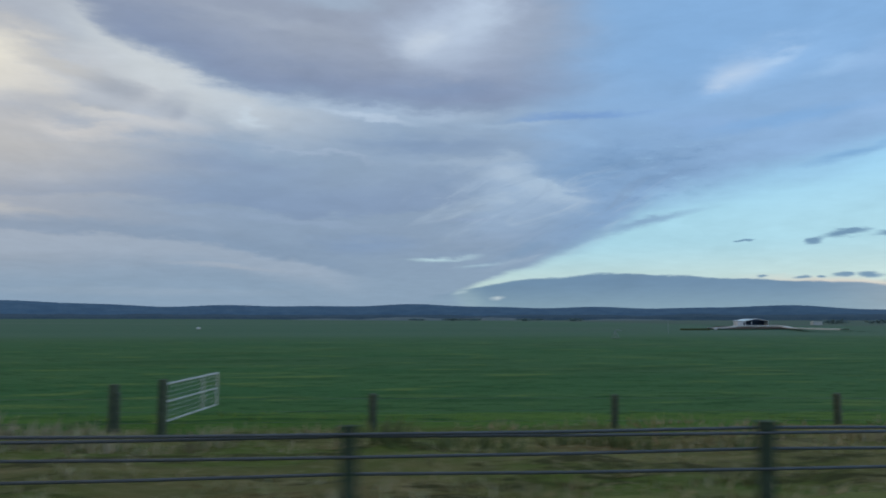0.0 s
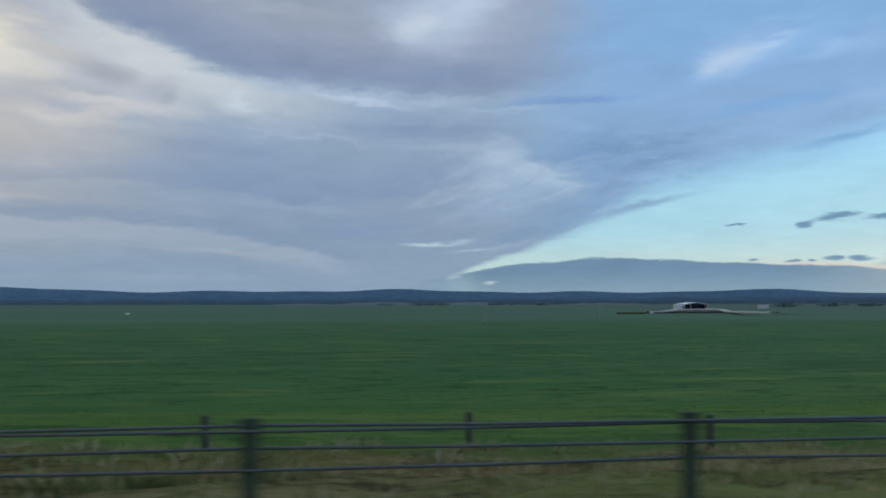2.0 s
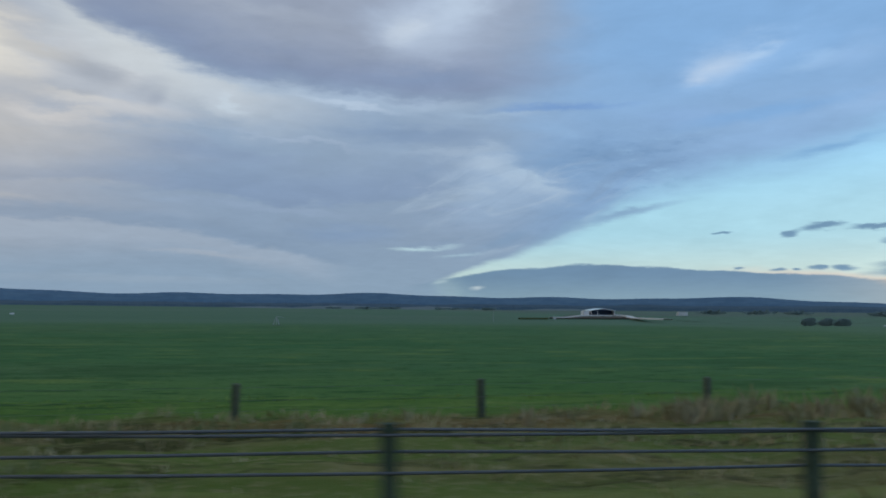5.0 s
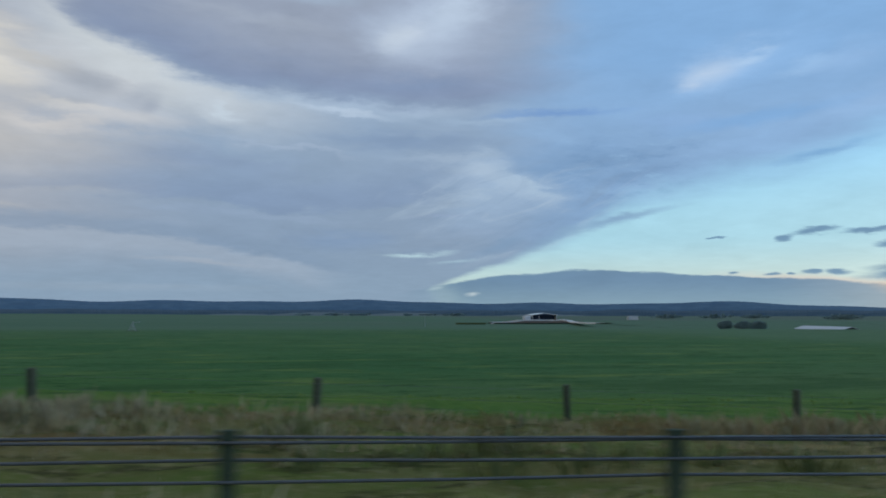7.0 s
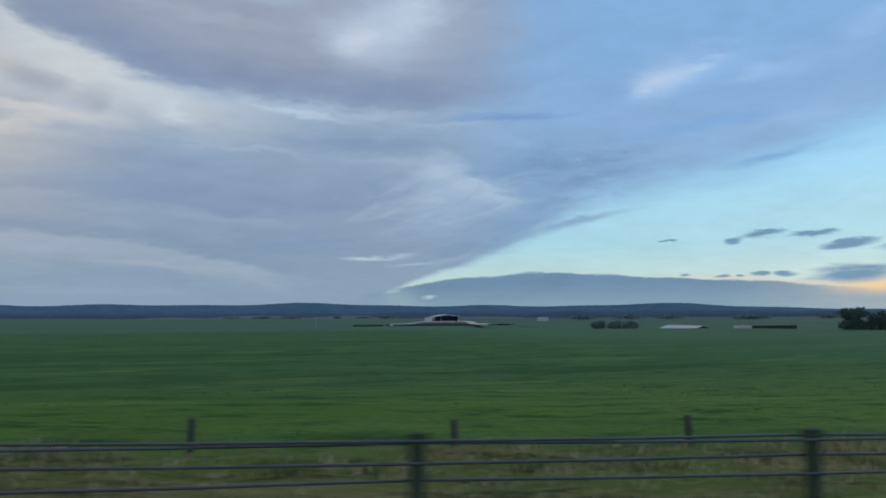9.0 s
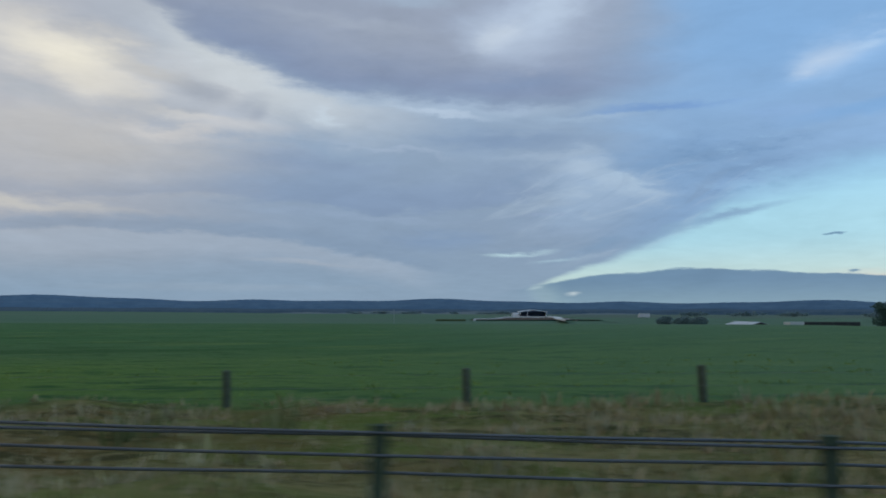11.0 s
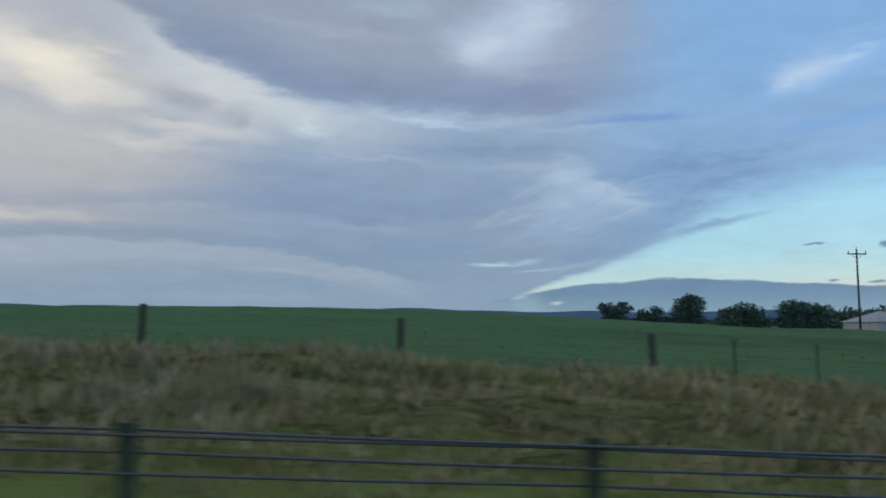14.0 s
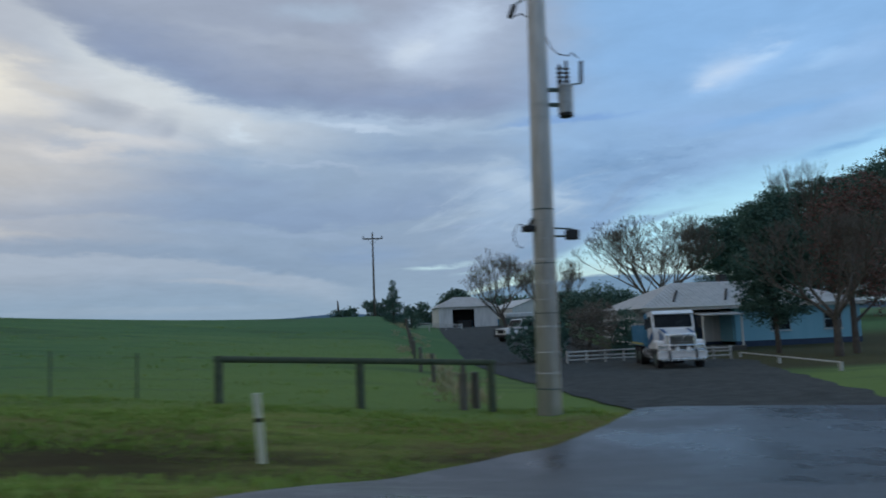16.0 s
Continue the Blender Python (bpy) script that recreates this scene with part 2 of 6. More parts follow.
    # bright wisps in the blue
    c = s.cloud(c, 31, 17.4, 7.5, 2.2, 10, (144, 179, 223), 0.8, torn=1.0)
    c = s.cloud(c, 29.5, 17.4, 4.4, 2.2, 10, (160, 187, 224), 0.8, torn=1.6)
    c = s.cloud(c, 28.9, 17.2, 3.6, 1.3, 13, (184, 199, 224), 0.7, torn=1.0, calm=True)
    c = s.cloud(c, 28.0, 16.8, 1.8, 0.7, 10, (196, 206, 226), 0.5, torn=1.4)
    c = s.cloud(c, 31.4, 18.0, 2.2, 0.7, 16, (176, 198, 228), 0.7, torn=1.4)
    c = s.cloud(c, 33.0, 12.8, 8.0, 2.0, 6, (142, 173, 213), 0.7, torn=1.4)
    c = s.cloud(c, 26.0, 14.0, 5.0, 1.3, -6, (136, 166, 208), 0.7, torn=1.4)
    c = s.cloud(c, 39.5, 14.2, 6.0, 1.6, 8, (148, 177, 216), 0.7, torn=1.3)
    c = s.cloud(c, 38.0, 17.2, 4.0, 1.8, 8, (150, 179, 219), 0.6, torn=1.4)
    c = s.cloud(c, 35.5, 17.0, 3.2, 0.9, 8, (158, 188, 226), 0.6, torn=1.2)
    c = s.cloud(c, 33, 14.0, 10, 0.8, 6, (125, 164, 211), 0.7, torn=1.2)
    c = s.cloud(c, 43, 19.0, 5, 1.6, 20, (150, 180, 222), 0.7, torn=1.0)
    # clear air low down, a wisp across its corner
    gap = s.line((4, 0.8), (7.4, 1.9), (8.9, 2.4), (12, 3.6), (16.2, 5.2), (20, 6.7), (22, 8.2), (25, 9.1), (28, 9.7), (32, 10.2), (38, 11.6), (45, 13.6), (62, 17), (75, 17))
    edge = s.ramp(s.az, 9, 30, 0.3, 2.0)
    open_air = s.node("ShaderNodeMapRange")
    open_air.interpolation_type = "SMOOTHSTEP"
    s.link(s.math("SUBTRACT", gap, s.el), open_air.inputs[0])
    s.link(s.math("MULTIPLY", edge, -1.0), open_air.inputs[1])
    s.link(edge, open_air.inputs[2])
    c = s.mix(s.times(open_air.outputs[0], s.span(6.5, 10), s.span(120, 95)), c, clear)
    c = s.cloud(c, 22.0, 7.1, 5.6, 0.55, 12.5, (138, 167, 200), 0.9, torn=0.5)
    c = s.cloud(c, 17.0, 5.9, 4.5, 0.6, 20, (140, 167, 199), 0.65, torn=0.9)
    c = s.cloud(c, 36.3, 11.2, 5.0, 0.55, 12, (120, 160, 204), 0.75, torn=0.7)
    # low bank over the hills and the sunset's edge
    bank = s.line((2, 1.2), (7, 2.0), (8.9, 2.35), (13.2, 2.95), (18.2, 3.35), (23.5, 3.2), (28, 3.0), (32.4, 2.65), (37.4, 2.35), (45, 1.7), (70, 1.4))
    c = s.mix(s.times(s.below(bank, 0.3, -0.25), s.span(27, 34), 0.8), c, tone(226, 208, 198))
    low = s.mix(s.ramp(s.raw_el, 0.2, 3.0), tone(142, 166, 184), tone(117, 144, 173))
    low = s.mix(s.span(31, 46), low, tone(171, 178, 186))
    c = s.mix(s.times(s.below(bank, 0.10), s.span(4, 11)), c, low)
    c = s.cloud(c, 42.6, 2.1, 4.6, 0.9, 0, (244, 206, 170), 0.9)
    c = s.cloud(c, 43.0, 2.1, 2.2, 0.5, 0, (255, 214, 160), 0.9)
    c = s.cloud(c, 11.0, 1.65, 1.0, 0.26, 8, (196, 207, 216), 0.95, torn=0.6)
    c = s.cloud(c, 8.2, 2.1, 1.4, 0.2, 10, (178, 197, 208), 0.8, torn=0.6)
    # small dark clouds
    for az, el, wide, high, tilt in ((33.0, 5.4, 1.2, 0.28, 14), (35.2, 5.85, 1.9, 0.34, 4), (38.4, 5.7, 2.1, 0.30, 2), (40.8, 5.0, 2.0, 0.36, 5), (43.2, 4.6, 1.6, 0.4, 0),
                                     (29.9, 3.05, 0.6, 0.14, 0), (32.6, 2.95, 0.8, 0.18, 0), (33.9, 2.95, 0.5, 0.15, 0), (35.1, 3.0, 0.8, 0.24, 0), (36.8, 3.0, 1.2, 0.30, 0), (40.8, 2.9, 3.4, 0.75, 2), (28.4, 5.5, 0.6, 0.16, 0)):
        c = s.cloud(c, az, el, wide, high, tilt, (112, 143, 176), 0.9, 0.3, torn=0.7)
    # fine streaking over all of it
    fine = s.noise(s.streaks, 5.0, 5.0, 0.6)
    fine2 = s.noise(s.flat, 5.0, 6.0, 0.62)
    k = s.math("ADD", s.math("MULTIPLY", fine, 0.07), s.math("MULTIPLY", fine2, 0.13))
    broad = s.noise(s.streaks, 1.5, 4.0, 0.6, 0.8)
    k = s.math("ADD", k, s.math("MULTIPLY", broad, 0.20))
    k = s.math("ADD", k, 0.80)
    # a shade brighter to the right and overhead, quieter low on the left
    k = s.math("MULTIPLY", k, s.math("ADD", s.ramp(s.raw_az, -10, 34, 0.97, 1.03), s.ramp(s.raw_el, 4, 15, -0.06, 0.07)))
    shade = s.node("ShaderNodeVectorMath")
    shade.operation = "SCALE"
    s.link(c, shade.inputs[0])
    s.link(k, shade.inputs["Scale"])
    bg = s.node("ShaderNodeBackground")
    out = s.node("ShaderNodeOutputWorld")
    tint = s.node("ShaderNodeVectorMath")
    tint.operation = "MULTIPLY"
    tint.inputs[1].default_value = (0.932, 1.0, 0.990)
    s.link(shade.outputs[0], tint.inputs[0])
    s.link(tint.outputs[0], bg.inputs[0])
    bg.inputs[1].default_value = 1.0
    s.link(bg.outputs[0], out.inputs[0])


make_world()
sun = new("sun", bpy.data.lights.new("sun", "SUN"))
sun.data.energy, sun.data.angle, sun.data.color = 0.5, radians(15), (1.0, 0.86, 0.70)
sun.matrix_world = look((0, -200, 60), (-100 * math.sin(SUN_AZ), -200 - 100 * math.cos(SUN_AZ), 60 - 100 * math.tan(SUN_EL)))

# ---- materials ----
def surface(name, colours, scale=3.0, rough=0.85, bump=0.0, bump_scale=30.0, metal=0.0, stretch=(1, 1, 1), island=0.0, thing=0.0, clear=0.0, stain=0.35, spec=0.5):
    """A procedural surface: two tones by noise, darker stains at a larger scale, fine relief."""
    m = bpy.data.materials.new(name)
    m.use_nodes = True
    n = Net(m.node_tree)
    b = m.node_tree.nodes["Principled BSDF"]
    co = n.node("ShaderNodeTexCoord")
    mp = n.node("ShaderNodeMapping")
    mp.inputs["Scale"].default_value = stretch
    n.link(co.outputs["Object"], mp.inputs[0])
    v = mp.outputs[0]
    c = n.mix(n.ramp(n.noise(v, scale, 6, 0.6), 0.35, 0.65), colours[0], colours[1])
    if stain:
        dirt = n.ramp(n.noise(v, scale * 0.22, 5, 0.65, 0.6), 0.5, 0.75, 0.0, stain)
        c = n.mix(dirt, c, colours[2] if len(colours) > 2 else tuple(0.55 * k for k in colours[0]))
    if island:
        geo = n.node("ShaderNodeNewGeometry")
        c = n.mix(n.math("MULTIPLY", geo.outputs["Random Per Island"], island), c, colours[3] if len(colours) > 3 else colours[1])
    if thing:
        info = n.node("ShaderNodeObjectInfo")
        c = n.mix(n.math("MULTIPLY", info.outputs["Random"], thing), c, tuple(0.5 * k for k in colours[0]))
    n.link(c, b.inputs["Base Color"])
    n.link(n.ramp(n.noise(v, scale * 2.3, 4), 0.3, 0.7, max(rough - 0.08, 0.02), min(rough + 0.08, 1.0)), b.inputs["Roughness"])
    b.inputs["Metallic"].default_value = metal
    b.inputs["Specular IOR Level"].default_value = spec
    b.inputs["Coat Weight"].default_value = clear
    if bump:
        bp = n.node("ShaderNodeBump")
        bp.inputs["Strength"].default_value = bump
        bp.inputs["Distance"].default_value = 0.02
        n.link(n.noise(v, bump_scale, 6, 0.65), bp.inputs["Height"])
        n.link(bp.outputs[0], b.inputs["Normal"])
    return m


def ground_material():
    m = bpy.data.materials.new("pasture and verge")
    m.use_nodes = True
    n = Net(m.node_tree)
    b = m.node_tree.nodes["Principled BSDF"]
    geo = n.node("ShaderNodeNewGeometry")
    sep = n.node("ShaderNodeSeparateXYZ")
    n.link(geo.outputs["Position"], sep.inputs[0])
    x, y, z = sep.outputs
    y = n.math("ABSOLUTE", y)
    pos = geo.outputs["Position"]
    wide = n.node("ShaderNodeMapping")
    wide.inputs["Scale"].default_value = (0.35, 1.0, 1.0)
    n.link(pos, wide.inputs[0])
    w = wide.outputs[0]
    # pasture: bright near growth, several greens in drifts, dark tussock streaks, paler grazed patches
    thin = n.node("ShaderNodeMapping")
    thin.inputs["Scale"].default_value = (0.34, 1.0, 1.0)
    n.link(pos, thin.inputs[0])
    rows = thin.outputs[0]
    drift = n.ramp(n.noise(w, 0.035, 6, 0.6), 0.35, 0.68)
    green = n.mix(drift, (0.090, 0.189, 0.033), (0.143, 0.227, 0.041))
    # deeper mid-distance green with some haze blue in it
    deep = n.mix(drift, (0.054, 0.154, 0.052), (0.084, 0.179, 0.063))
    green = n.mix(n.ramp(n.math("MULTIPLY_ADD", n.noise(w, 0.02, 4, 0.6), 60.0, y), 50, 120), green, deep)
    green = n.mix(n.ramp(n.noise(w, 0.012, 4, 0.55), 0.46, 0.66, 0.0, 0.7), green, (0.087, 0.161, 0.068))
    green = n.mix(n.ramp(n.noise(rows, 0.70, 6, 0.72), 0.51, 0.62, 0.0, 0.95), green, (0.028, 0.088, 0.022))
    green = n.mix(n.ramp(n.noise(rows, 0.17, 5, 0.65), 0.54, 0.66, 0.0, 0.7), green, (0.179, 0.252, 0.061))
    green = n.mix(n.ramp(n.noise(w, 0.09, 5, 0.65), 0.54, 0.66, 0.0, 0.65), green, (0.036, 0.101, 0.027))
    green = n.mix(n.ramp(n.noise(pos, 2.2, 6, 0.7), 0.42, 0.68, 0.0, 0.6), green, (0.044, 0.113, 0.022))
    # past x 285 a bluish veil of haze is painted over the green
    green = n.mix(n.math("MULTIPLY", n.ramp(x, 285, 335), 0.6), green, (0.108, 0.192, 0.098))
    green = n.mix(n.math("MULTIPLY", n.math("MULTIPLY", n.ramp(x, 434, 446), n.ramp(y, 60, 24)), 0.7), green, (0.165, 0.235, 0.062))
    # far off the green is greyed: distance haze mixed into the colour
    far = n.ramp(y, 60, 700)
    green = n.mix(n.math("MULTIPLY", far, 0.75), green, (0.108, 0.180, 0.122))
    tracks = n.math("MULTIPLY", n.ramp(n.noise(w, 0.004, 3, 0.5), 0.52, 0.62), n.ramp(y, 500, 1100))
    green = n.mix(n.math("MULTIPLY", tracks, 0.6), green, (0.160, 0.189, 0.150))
    scrub = n.math("MULTIPLY", n.ramp(x, 385, 410), n.ramp(n.noise(w, 0.075, 6, 0.7), 0.52, 0.64, 0.0, 0.6))
    green = n.mix(scrub, green, (0.062, 0.098, 0.052))
    soil = n.math("MULTIPLY", n.math("MULTIPLY", n.ramp(x, 463.5, 466), n.ramp(n.math("MULTIPLY_ADD", n.noise(pos, 0.4, 4, 0.6), 4.0, y), 29, 33)), n.ramp(y, 62, 54))
    green = n.mix(n.math("MULTIPLY", soil, 0.85), green, (0.062, 0.052, 0.034))
    # greyer green band beyond y 740 on the right
    grey_band = n.math("MULTIPLY", n.ramp(x, 330, 520), n.ramp(y, 740, 900))
    green = n.mix(n.math("MULTIPLY", grey_band, n.ramp(n.noise(w, 0.006, 4, 0.6), 0.36, 0.55, 0.25, 0.9)), green, (0.116, 0.150, 0.118))
    # verge: rank dry grass, rust-brown stalks, dark gaps, some green
    dry = n.mix(n.ramp(n.noise(w, 0.8, 6, 0.65), 0.38, 0.66), (0.136, 0.139, 0.042), (0.253, 0.205, 0.087))
    dry = n.mix(n.ramp(n.noise(w, 0.30, 5, 0.6), 0.42, 0.60, 0.0, 0.85), dry, (0.110, 0.164, 0.030))
    dry = n.mix(n.ramp(n.noise(w, 0.22, 4, 0.6), 0.52, 0.64, 0.0, 0.75), dry, (0.186, 0.105, 0.042))
    dry = n.mix(n.ramp(n.noise(w, 1.1, 6, 0.7), 0.50, 0.60, 0.0, 0.85), dry, (0.056, 0.056, 0.019))
    dry = n.mix(n.ramp(n.noise(pos, 4.5, 6, 0.7), 0.48, 0.70, 0.0, 0.7), dry, (0.304, 0.264, 0.128))
    near_edge = n.ramp(y, 8.6, 6.8)
    dry = n.mix(n.math("MULTIPLY", near_edge, n.ramp(n.noise(w, 0.2, 4), 0.35, 0.6, 0.15, 0.8)), dry, (0.200, 0.240, 0.060))
    # mown verge near the side road
    mown = n.mix(n.ramp(n.noise(w, 0.6, 6, 0.65), 0.4, 0.66), (0.150, 0.205, 0.042), (0.235, 0.235, 0.074))
    mown = n.mix(n.ramp(n.noise(w, 0.35, 5, 0.6), 0.50, 0.60, 0.0, 0.8), mown, (0.170, 0.128, 0.056))
    mown = n.mix(n.ramp(n.noise(rows, 0.9, 5, 0.7), 0.54, 0.66, 0.0, 0.7), mown, (0.070, 0.090, 0.024))
    mown = n.mix(n.ramp(n.noise(pos, 6.0, 6, 0.7), 0.48, 0.70, 0.0, 0.5), mown, (0.270, 0.280, 0.090))
    mown = n.mix(n.ramp(x, 445, 435, 0.0, 0.55), mown, (0.070, 0.105, 0.024))
    mown = n.mix(n.math("MULTIPLY", n.ramp(x, 445, 435), n.ramp(n.noise(w, 0.45, 6, 0.7), 0.52, 0.62, 0.0, 0.75)), mown, (0.075, 0.056, 0.028))
    ditch = n.math("MULTIPLY", n.ramp(y, 8.8, 9.8), n.ramp(y, 13.6, 11.8))
    mown = n.mix(n.math("MULTIPLY", ditch, n.ramp(n.noise(w, 0.5, 6, 0.68), 0.38, 0.58, 0.15, 0.92)), mown, (0.072, 0.060, 0.032))
    # bare washed-out hollow before the culvert
    hole = n.math("ADD", n.math("POWER", n.math("DIVIDE", n.math("SUBTRACT", x, 444.5), 1.6), 2.0), n.math("POWER", n.math("DIVIDE", n.math("SUBTRACT", y, 10.8), 0.8), 2.0))
    hole = n.math("MULTIPLY_ADD", n.math("SUBTRACT", n.noise(pos, 1.3, 5, 0.65), 0.5), 1.6, hole)
    mown = n.mix(n.ramp(hole, 1.9, 0.2, 0.0, 0.65), mown, (0.052, 0.038, 0.022))
    mown = n.mix(n.math("MULTIPLY", n.ramp(y, 9.2, 6.8), 0.8), mown, (0.098, 0.074, 0.018))
    dry = n.mix(n.ramp(x, 420, 430), dry, mown)
    wob = n.math("MULTIPLY", n.math("SUBTRACT", n.noise(pos, 0.25, 5, 0.6), 0.5), 5.0)
    line = n.math("ADD", y, wob)
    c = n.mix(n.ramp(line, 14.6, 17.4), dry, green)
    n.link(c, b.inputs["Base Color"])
    b.inputs["Roughness"].default_value = 0.93
    b.inputs["Specular IOR Level"].default_value = 0.06
    bp = n.node("ShaderNodeBump")
    bp.inputs["Strength"].default_value, bp.inputs["Distance"].default_value = 0.9, 0.16
    n.link(n.noise(pos, 4.0, 7, 0.7), bp.inputs["Height"])
    n.link(bp.outputs[0], b.inputs["Normal"])
    return m


def asphalt_material():
    m = bpy.data.materials.new("wet asphalt")
    m.use_nodes = True
    n = Net(m.node_tree)
    b = m.node_tree.nodes["Principled BSDF"]
    geo = n.node("ShaderNodeNewGeometry")
    pos = geo.outputs["Position"]
    c = n.mix(n.ramp(n.noise(pos, 60, 4, 0.7), 0.35, 0.65), (0.050, 0.052, 0.056), (0.105, 0.106, 0.108))
    wet = n.ramp(n.noise(pos, 0.35, 5, 0.6), 0.40, 0.62)
    c = n.mix(n.math("MULTIPLY", wet, 0.55), c, (0.034, 0.035, 0.038))
    n.link(c, b.inputs["Base Color"])
    n.link(n.math("MULTIPLY_ADD", wet, -0.24, 0.48), b.inputs["Roughness"])
    b.inputs["Specular IOR Level"].default_value = 0.38
    bp = n.node("ShaderNodeBump")
    bp.inputs["Strength"].default_value, bp.inputs["Distance"].default_value = 0.12, 0.01
    n.link(n.noise(pos, 90, 3, 0.6), bp.inputs["Height"])
    n.link(bp.outputs[0], b.inputs["Normal"])
    return m


GRASS = ground_material()
ASPHALT = asphalt_material()
GRAVEL = surface("dark gravel", [(0.040, 0.044, 0.043), (0.068, 0.074, 0.070), (0.026, 0.029, 0.029)], 2.6, 0.9, 0.8, 40, stain=0.7, spec=0.12)
TARPAINT = surface("worn white line paint", [(0.55, 0.55, 0.52), (0.7, 0.7, 0.68)], 8, 0.7)
GALV = surface("weathered galvanised steel", [(0.061, 0.090, 0.078), (0.094, 0.133, 0.115)], 14, 0.65, 0.1, 60, 0.3)
STEELPOST = surface("dull green-grey steel", [(0.046, 0.066, 0.044), (0.070, 0.094, 0.064)], 14, 0.9, 0.1, 60, spec=0.15)
CANGREY = surface("light grey enamelled steel", [(0.30, 0.33, 0.35), (0.40, 0.43, 0.45), (0.2, 0.2, 0.2)], 5, 0.5)
ROPE = surface("dull wire rope", [(0.095, 0.105, 0.115), (0.15, 0.16, 0.17)], 40, 0.5, 0.3, 200, 0.6)
TIMBER = surface("grey weathered timber", [(0.085, 0.078, 0.068), (0.15, 0.14, 0.122), (0.04, 0.037, 0.033)], 5, 0.9, 0.6, 20, stretch=(4, 4, 0.6), thing=0.5)
DARKWOOD = surface("treated pine gone dark", [(0.060, 0.082, 0.052), (0.094, 0.117, 0.074), (0.045, 0.057, 0.037)], 6, 0.9, 0.6, 24, thing=0.4)
GATE = surface("galvanised gate tube", [(0.42, 0.44, 0.45), (0.55, 0.56, 0.56)], 12, 0.4, 0, 1, 0.5)
CONCRETE = surface("pole concrete", [(0.405, 0.392, 0.371), (0.513, 0.499, 0.472), (0.297, 0.284, 0.270)], 5, 0.85, 0.4, 50, stretch=(1, 1, 0.25))
WHITEPAINT = surface("white paint", [(0.70, 0.71, 0.72), (0.80, 0.80, 0.80), (0.5, 0.5, 0.49)], 3, 0.4, clear=0.3, stain=0.25)
OFFWHITE = surface("weathered white sheet metal", [(0.50, 0.51, 0.51), (0.62, 0.62, 0.61), (0.36, 0.35, 0.33)], 1.2, 0.6, stretch=(3, 3, 0.4))
RAILWHITE = surface("flaking white rail paint", [(0.38, 0.39, 0.37), (0.52, 0.52, 0.50), (0.20, 0.19, 0.165)], 4, 0.8, 0.4, 30, stain=0.6)
SHEETROOF = surface("grey corrugated roof", [(0.360, 0.352, 0.335), (0.440, 0.428, 0.405), (0.260, 0.236, 0.214)], 1.0, 0.55, stretch=(2, 2, 1))
BLACK = surface("black rubber and plastic", [(0.012, 0.012, 0.013), (0.022, 0.022, 0.022)], 8, 0.7)
# near-black: painted shade inside sheds, and the colour of dark fittings
SHADE = surface("dark interior shade and dark fittings", [(0.028, 0.028, 0.030), (0.045, 0.044, 0.043)], 2, 0.9)
GLASS = surface("dark vehicle glass", [(0.010, 0.013, 0.016), (0.016, 0.02, 0.024)], 2, 0.2, stain=0, spec=0.1)
CHROME = surface("polished alloy", [(0.62, 0.63, 0.64), (0.72, 0.72, 0.72)], 5, 0.22, metal=0.9)
BLUEPAINT = surface("blue truck paint", [(0.020, 0.085, 0.21), (0.028, 0.11, 0.26), (0.02, 0.05, 0.1)], 3, 0.4, clear=0.3)
TIPBLUE = surface("faded blue tipper steel", [(0.045, 0.19, 0.33), (0.06, 0.23, 0.38), (0.04, 0.10, 0.15)], 3, 0.55)
YELLOW = surface("yellow marker tape", [(0.42, 0.38, 0.10), (0.5, 0.45, 0.14)], 6, 0.6)
RED = surface("faded red plastic", [(0.46, 0.03, 0.03), (0.56, 0.05, 0.045)], 4, 0.5)
RUSTORANGE = surface("sun-faded orange machine paint", [(0.34, 0.12, 0.05), (0.42, 0.16, 0.07), (0.14, 0.06, 0.035)], 4, 0.7, stain=0.5)
TEAL = surface("blue green weatherboard paint", [(0.16, 0.37, 0.45), (0.20, 0.42, 0.50), (0.11, 0.25, 0.31)], 1.6, 0.6, stretch=(0.5, 0.5, 3))
WINDOWTRIM = surface("grey-blue window paint", [(0.20, 0.30, 0.34), (0.26, 0.36, 0.40)], 4, 0.6)
POSTCREAM = surface("dulled cream plastic", [(0.50, 0.51, 0.38), (0.60, 0.60, 0.47), (0.32, 0.31, 0.22)], 6, 0.6, stretch=(1, 1, 0.3))
LICHEN = surface("pale lichen and buds", [(0.20, 0.215, 0.145), (0.27, 0.28, 0.19)], 3, 0.95, spec=0.06)
SKIRT = surface("dark blue base boards", [(0.018, 0.035, 0.07), (0.025, 0.045, 0.085)], 3, 0.7)
CREAM = surface("cream window paint", [(0.5, 0.5, 0.46), (0.6, 0.6, 0.56)], 4, 0.6)
BARK = surface("grey bark", [(0.069, 0.060, 0.052), (0.127, 0.113, 0.098)], 7, 0.95, 0.8, 30, stretch=(3, 3, 0.5), spec=0.08)
TWIG = surface("winter twigs", [(0.105, 0.092, 0.080), (0.165, 0.146, 0.124)], 7, 0.95, spec=0.08)
# cypress and gum greens are lifted and blued to carry haze
CYPRESS = surface("cypress foliage", [(0.050, 0.108, 0.096), (0.080, 0.152, 0.122), (0.036, 0.078, 0.076), (0.105, 0.175, 0.134)], 1.2, 0.9, island=0.8, spec=0.08)
GUM = surface("gum foliage", [(0.060, 0.118, 0.098), (0.094, 0.165, 0.124), (0.044, 0.084, 0.076), (0.124, 0.182, 0.146)], 1.0, 0.9, island=0.8, spec=0.08)
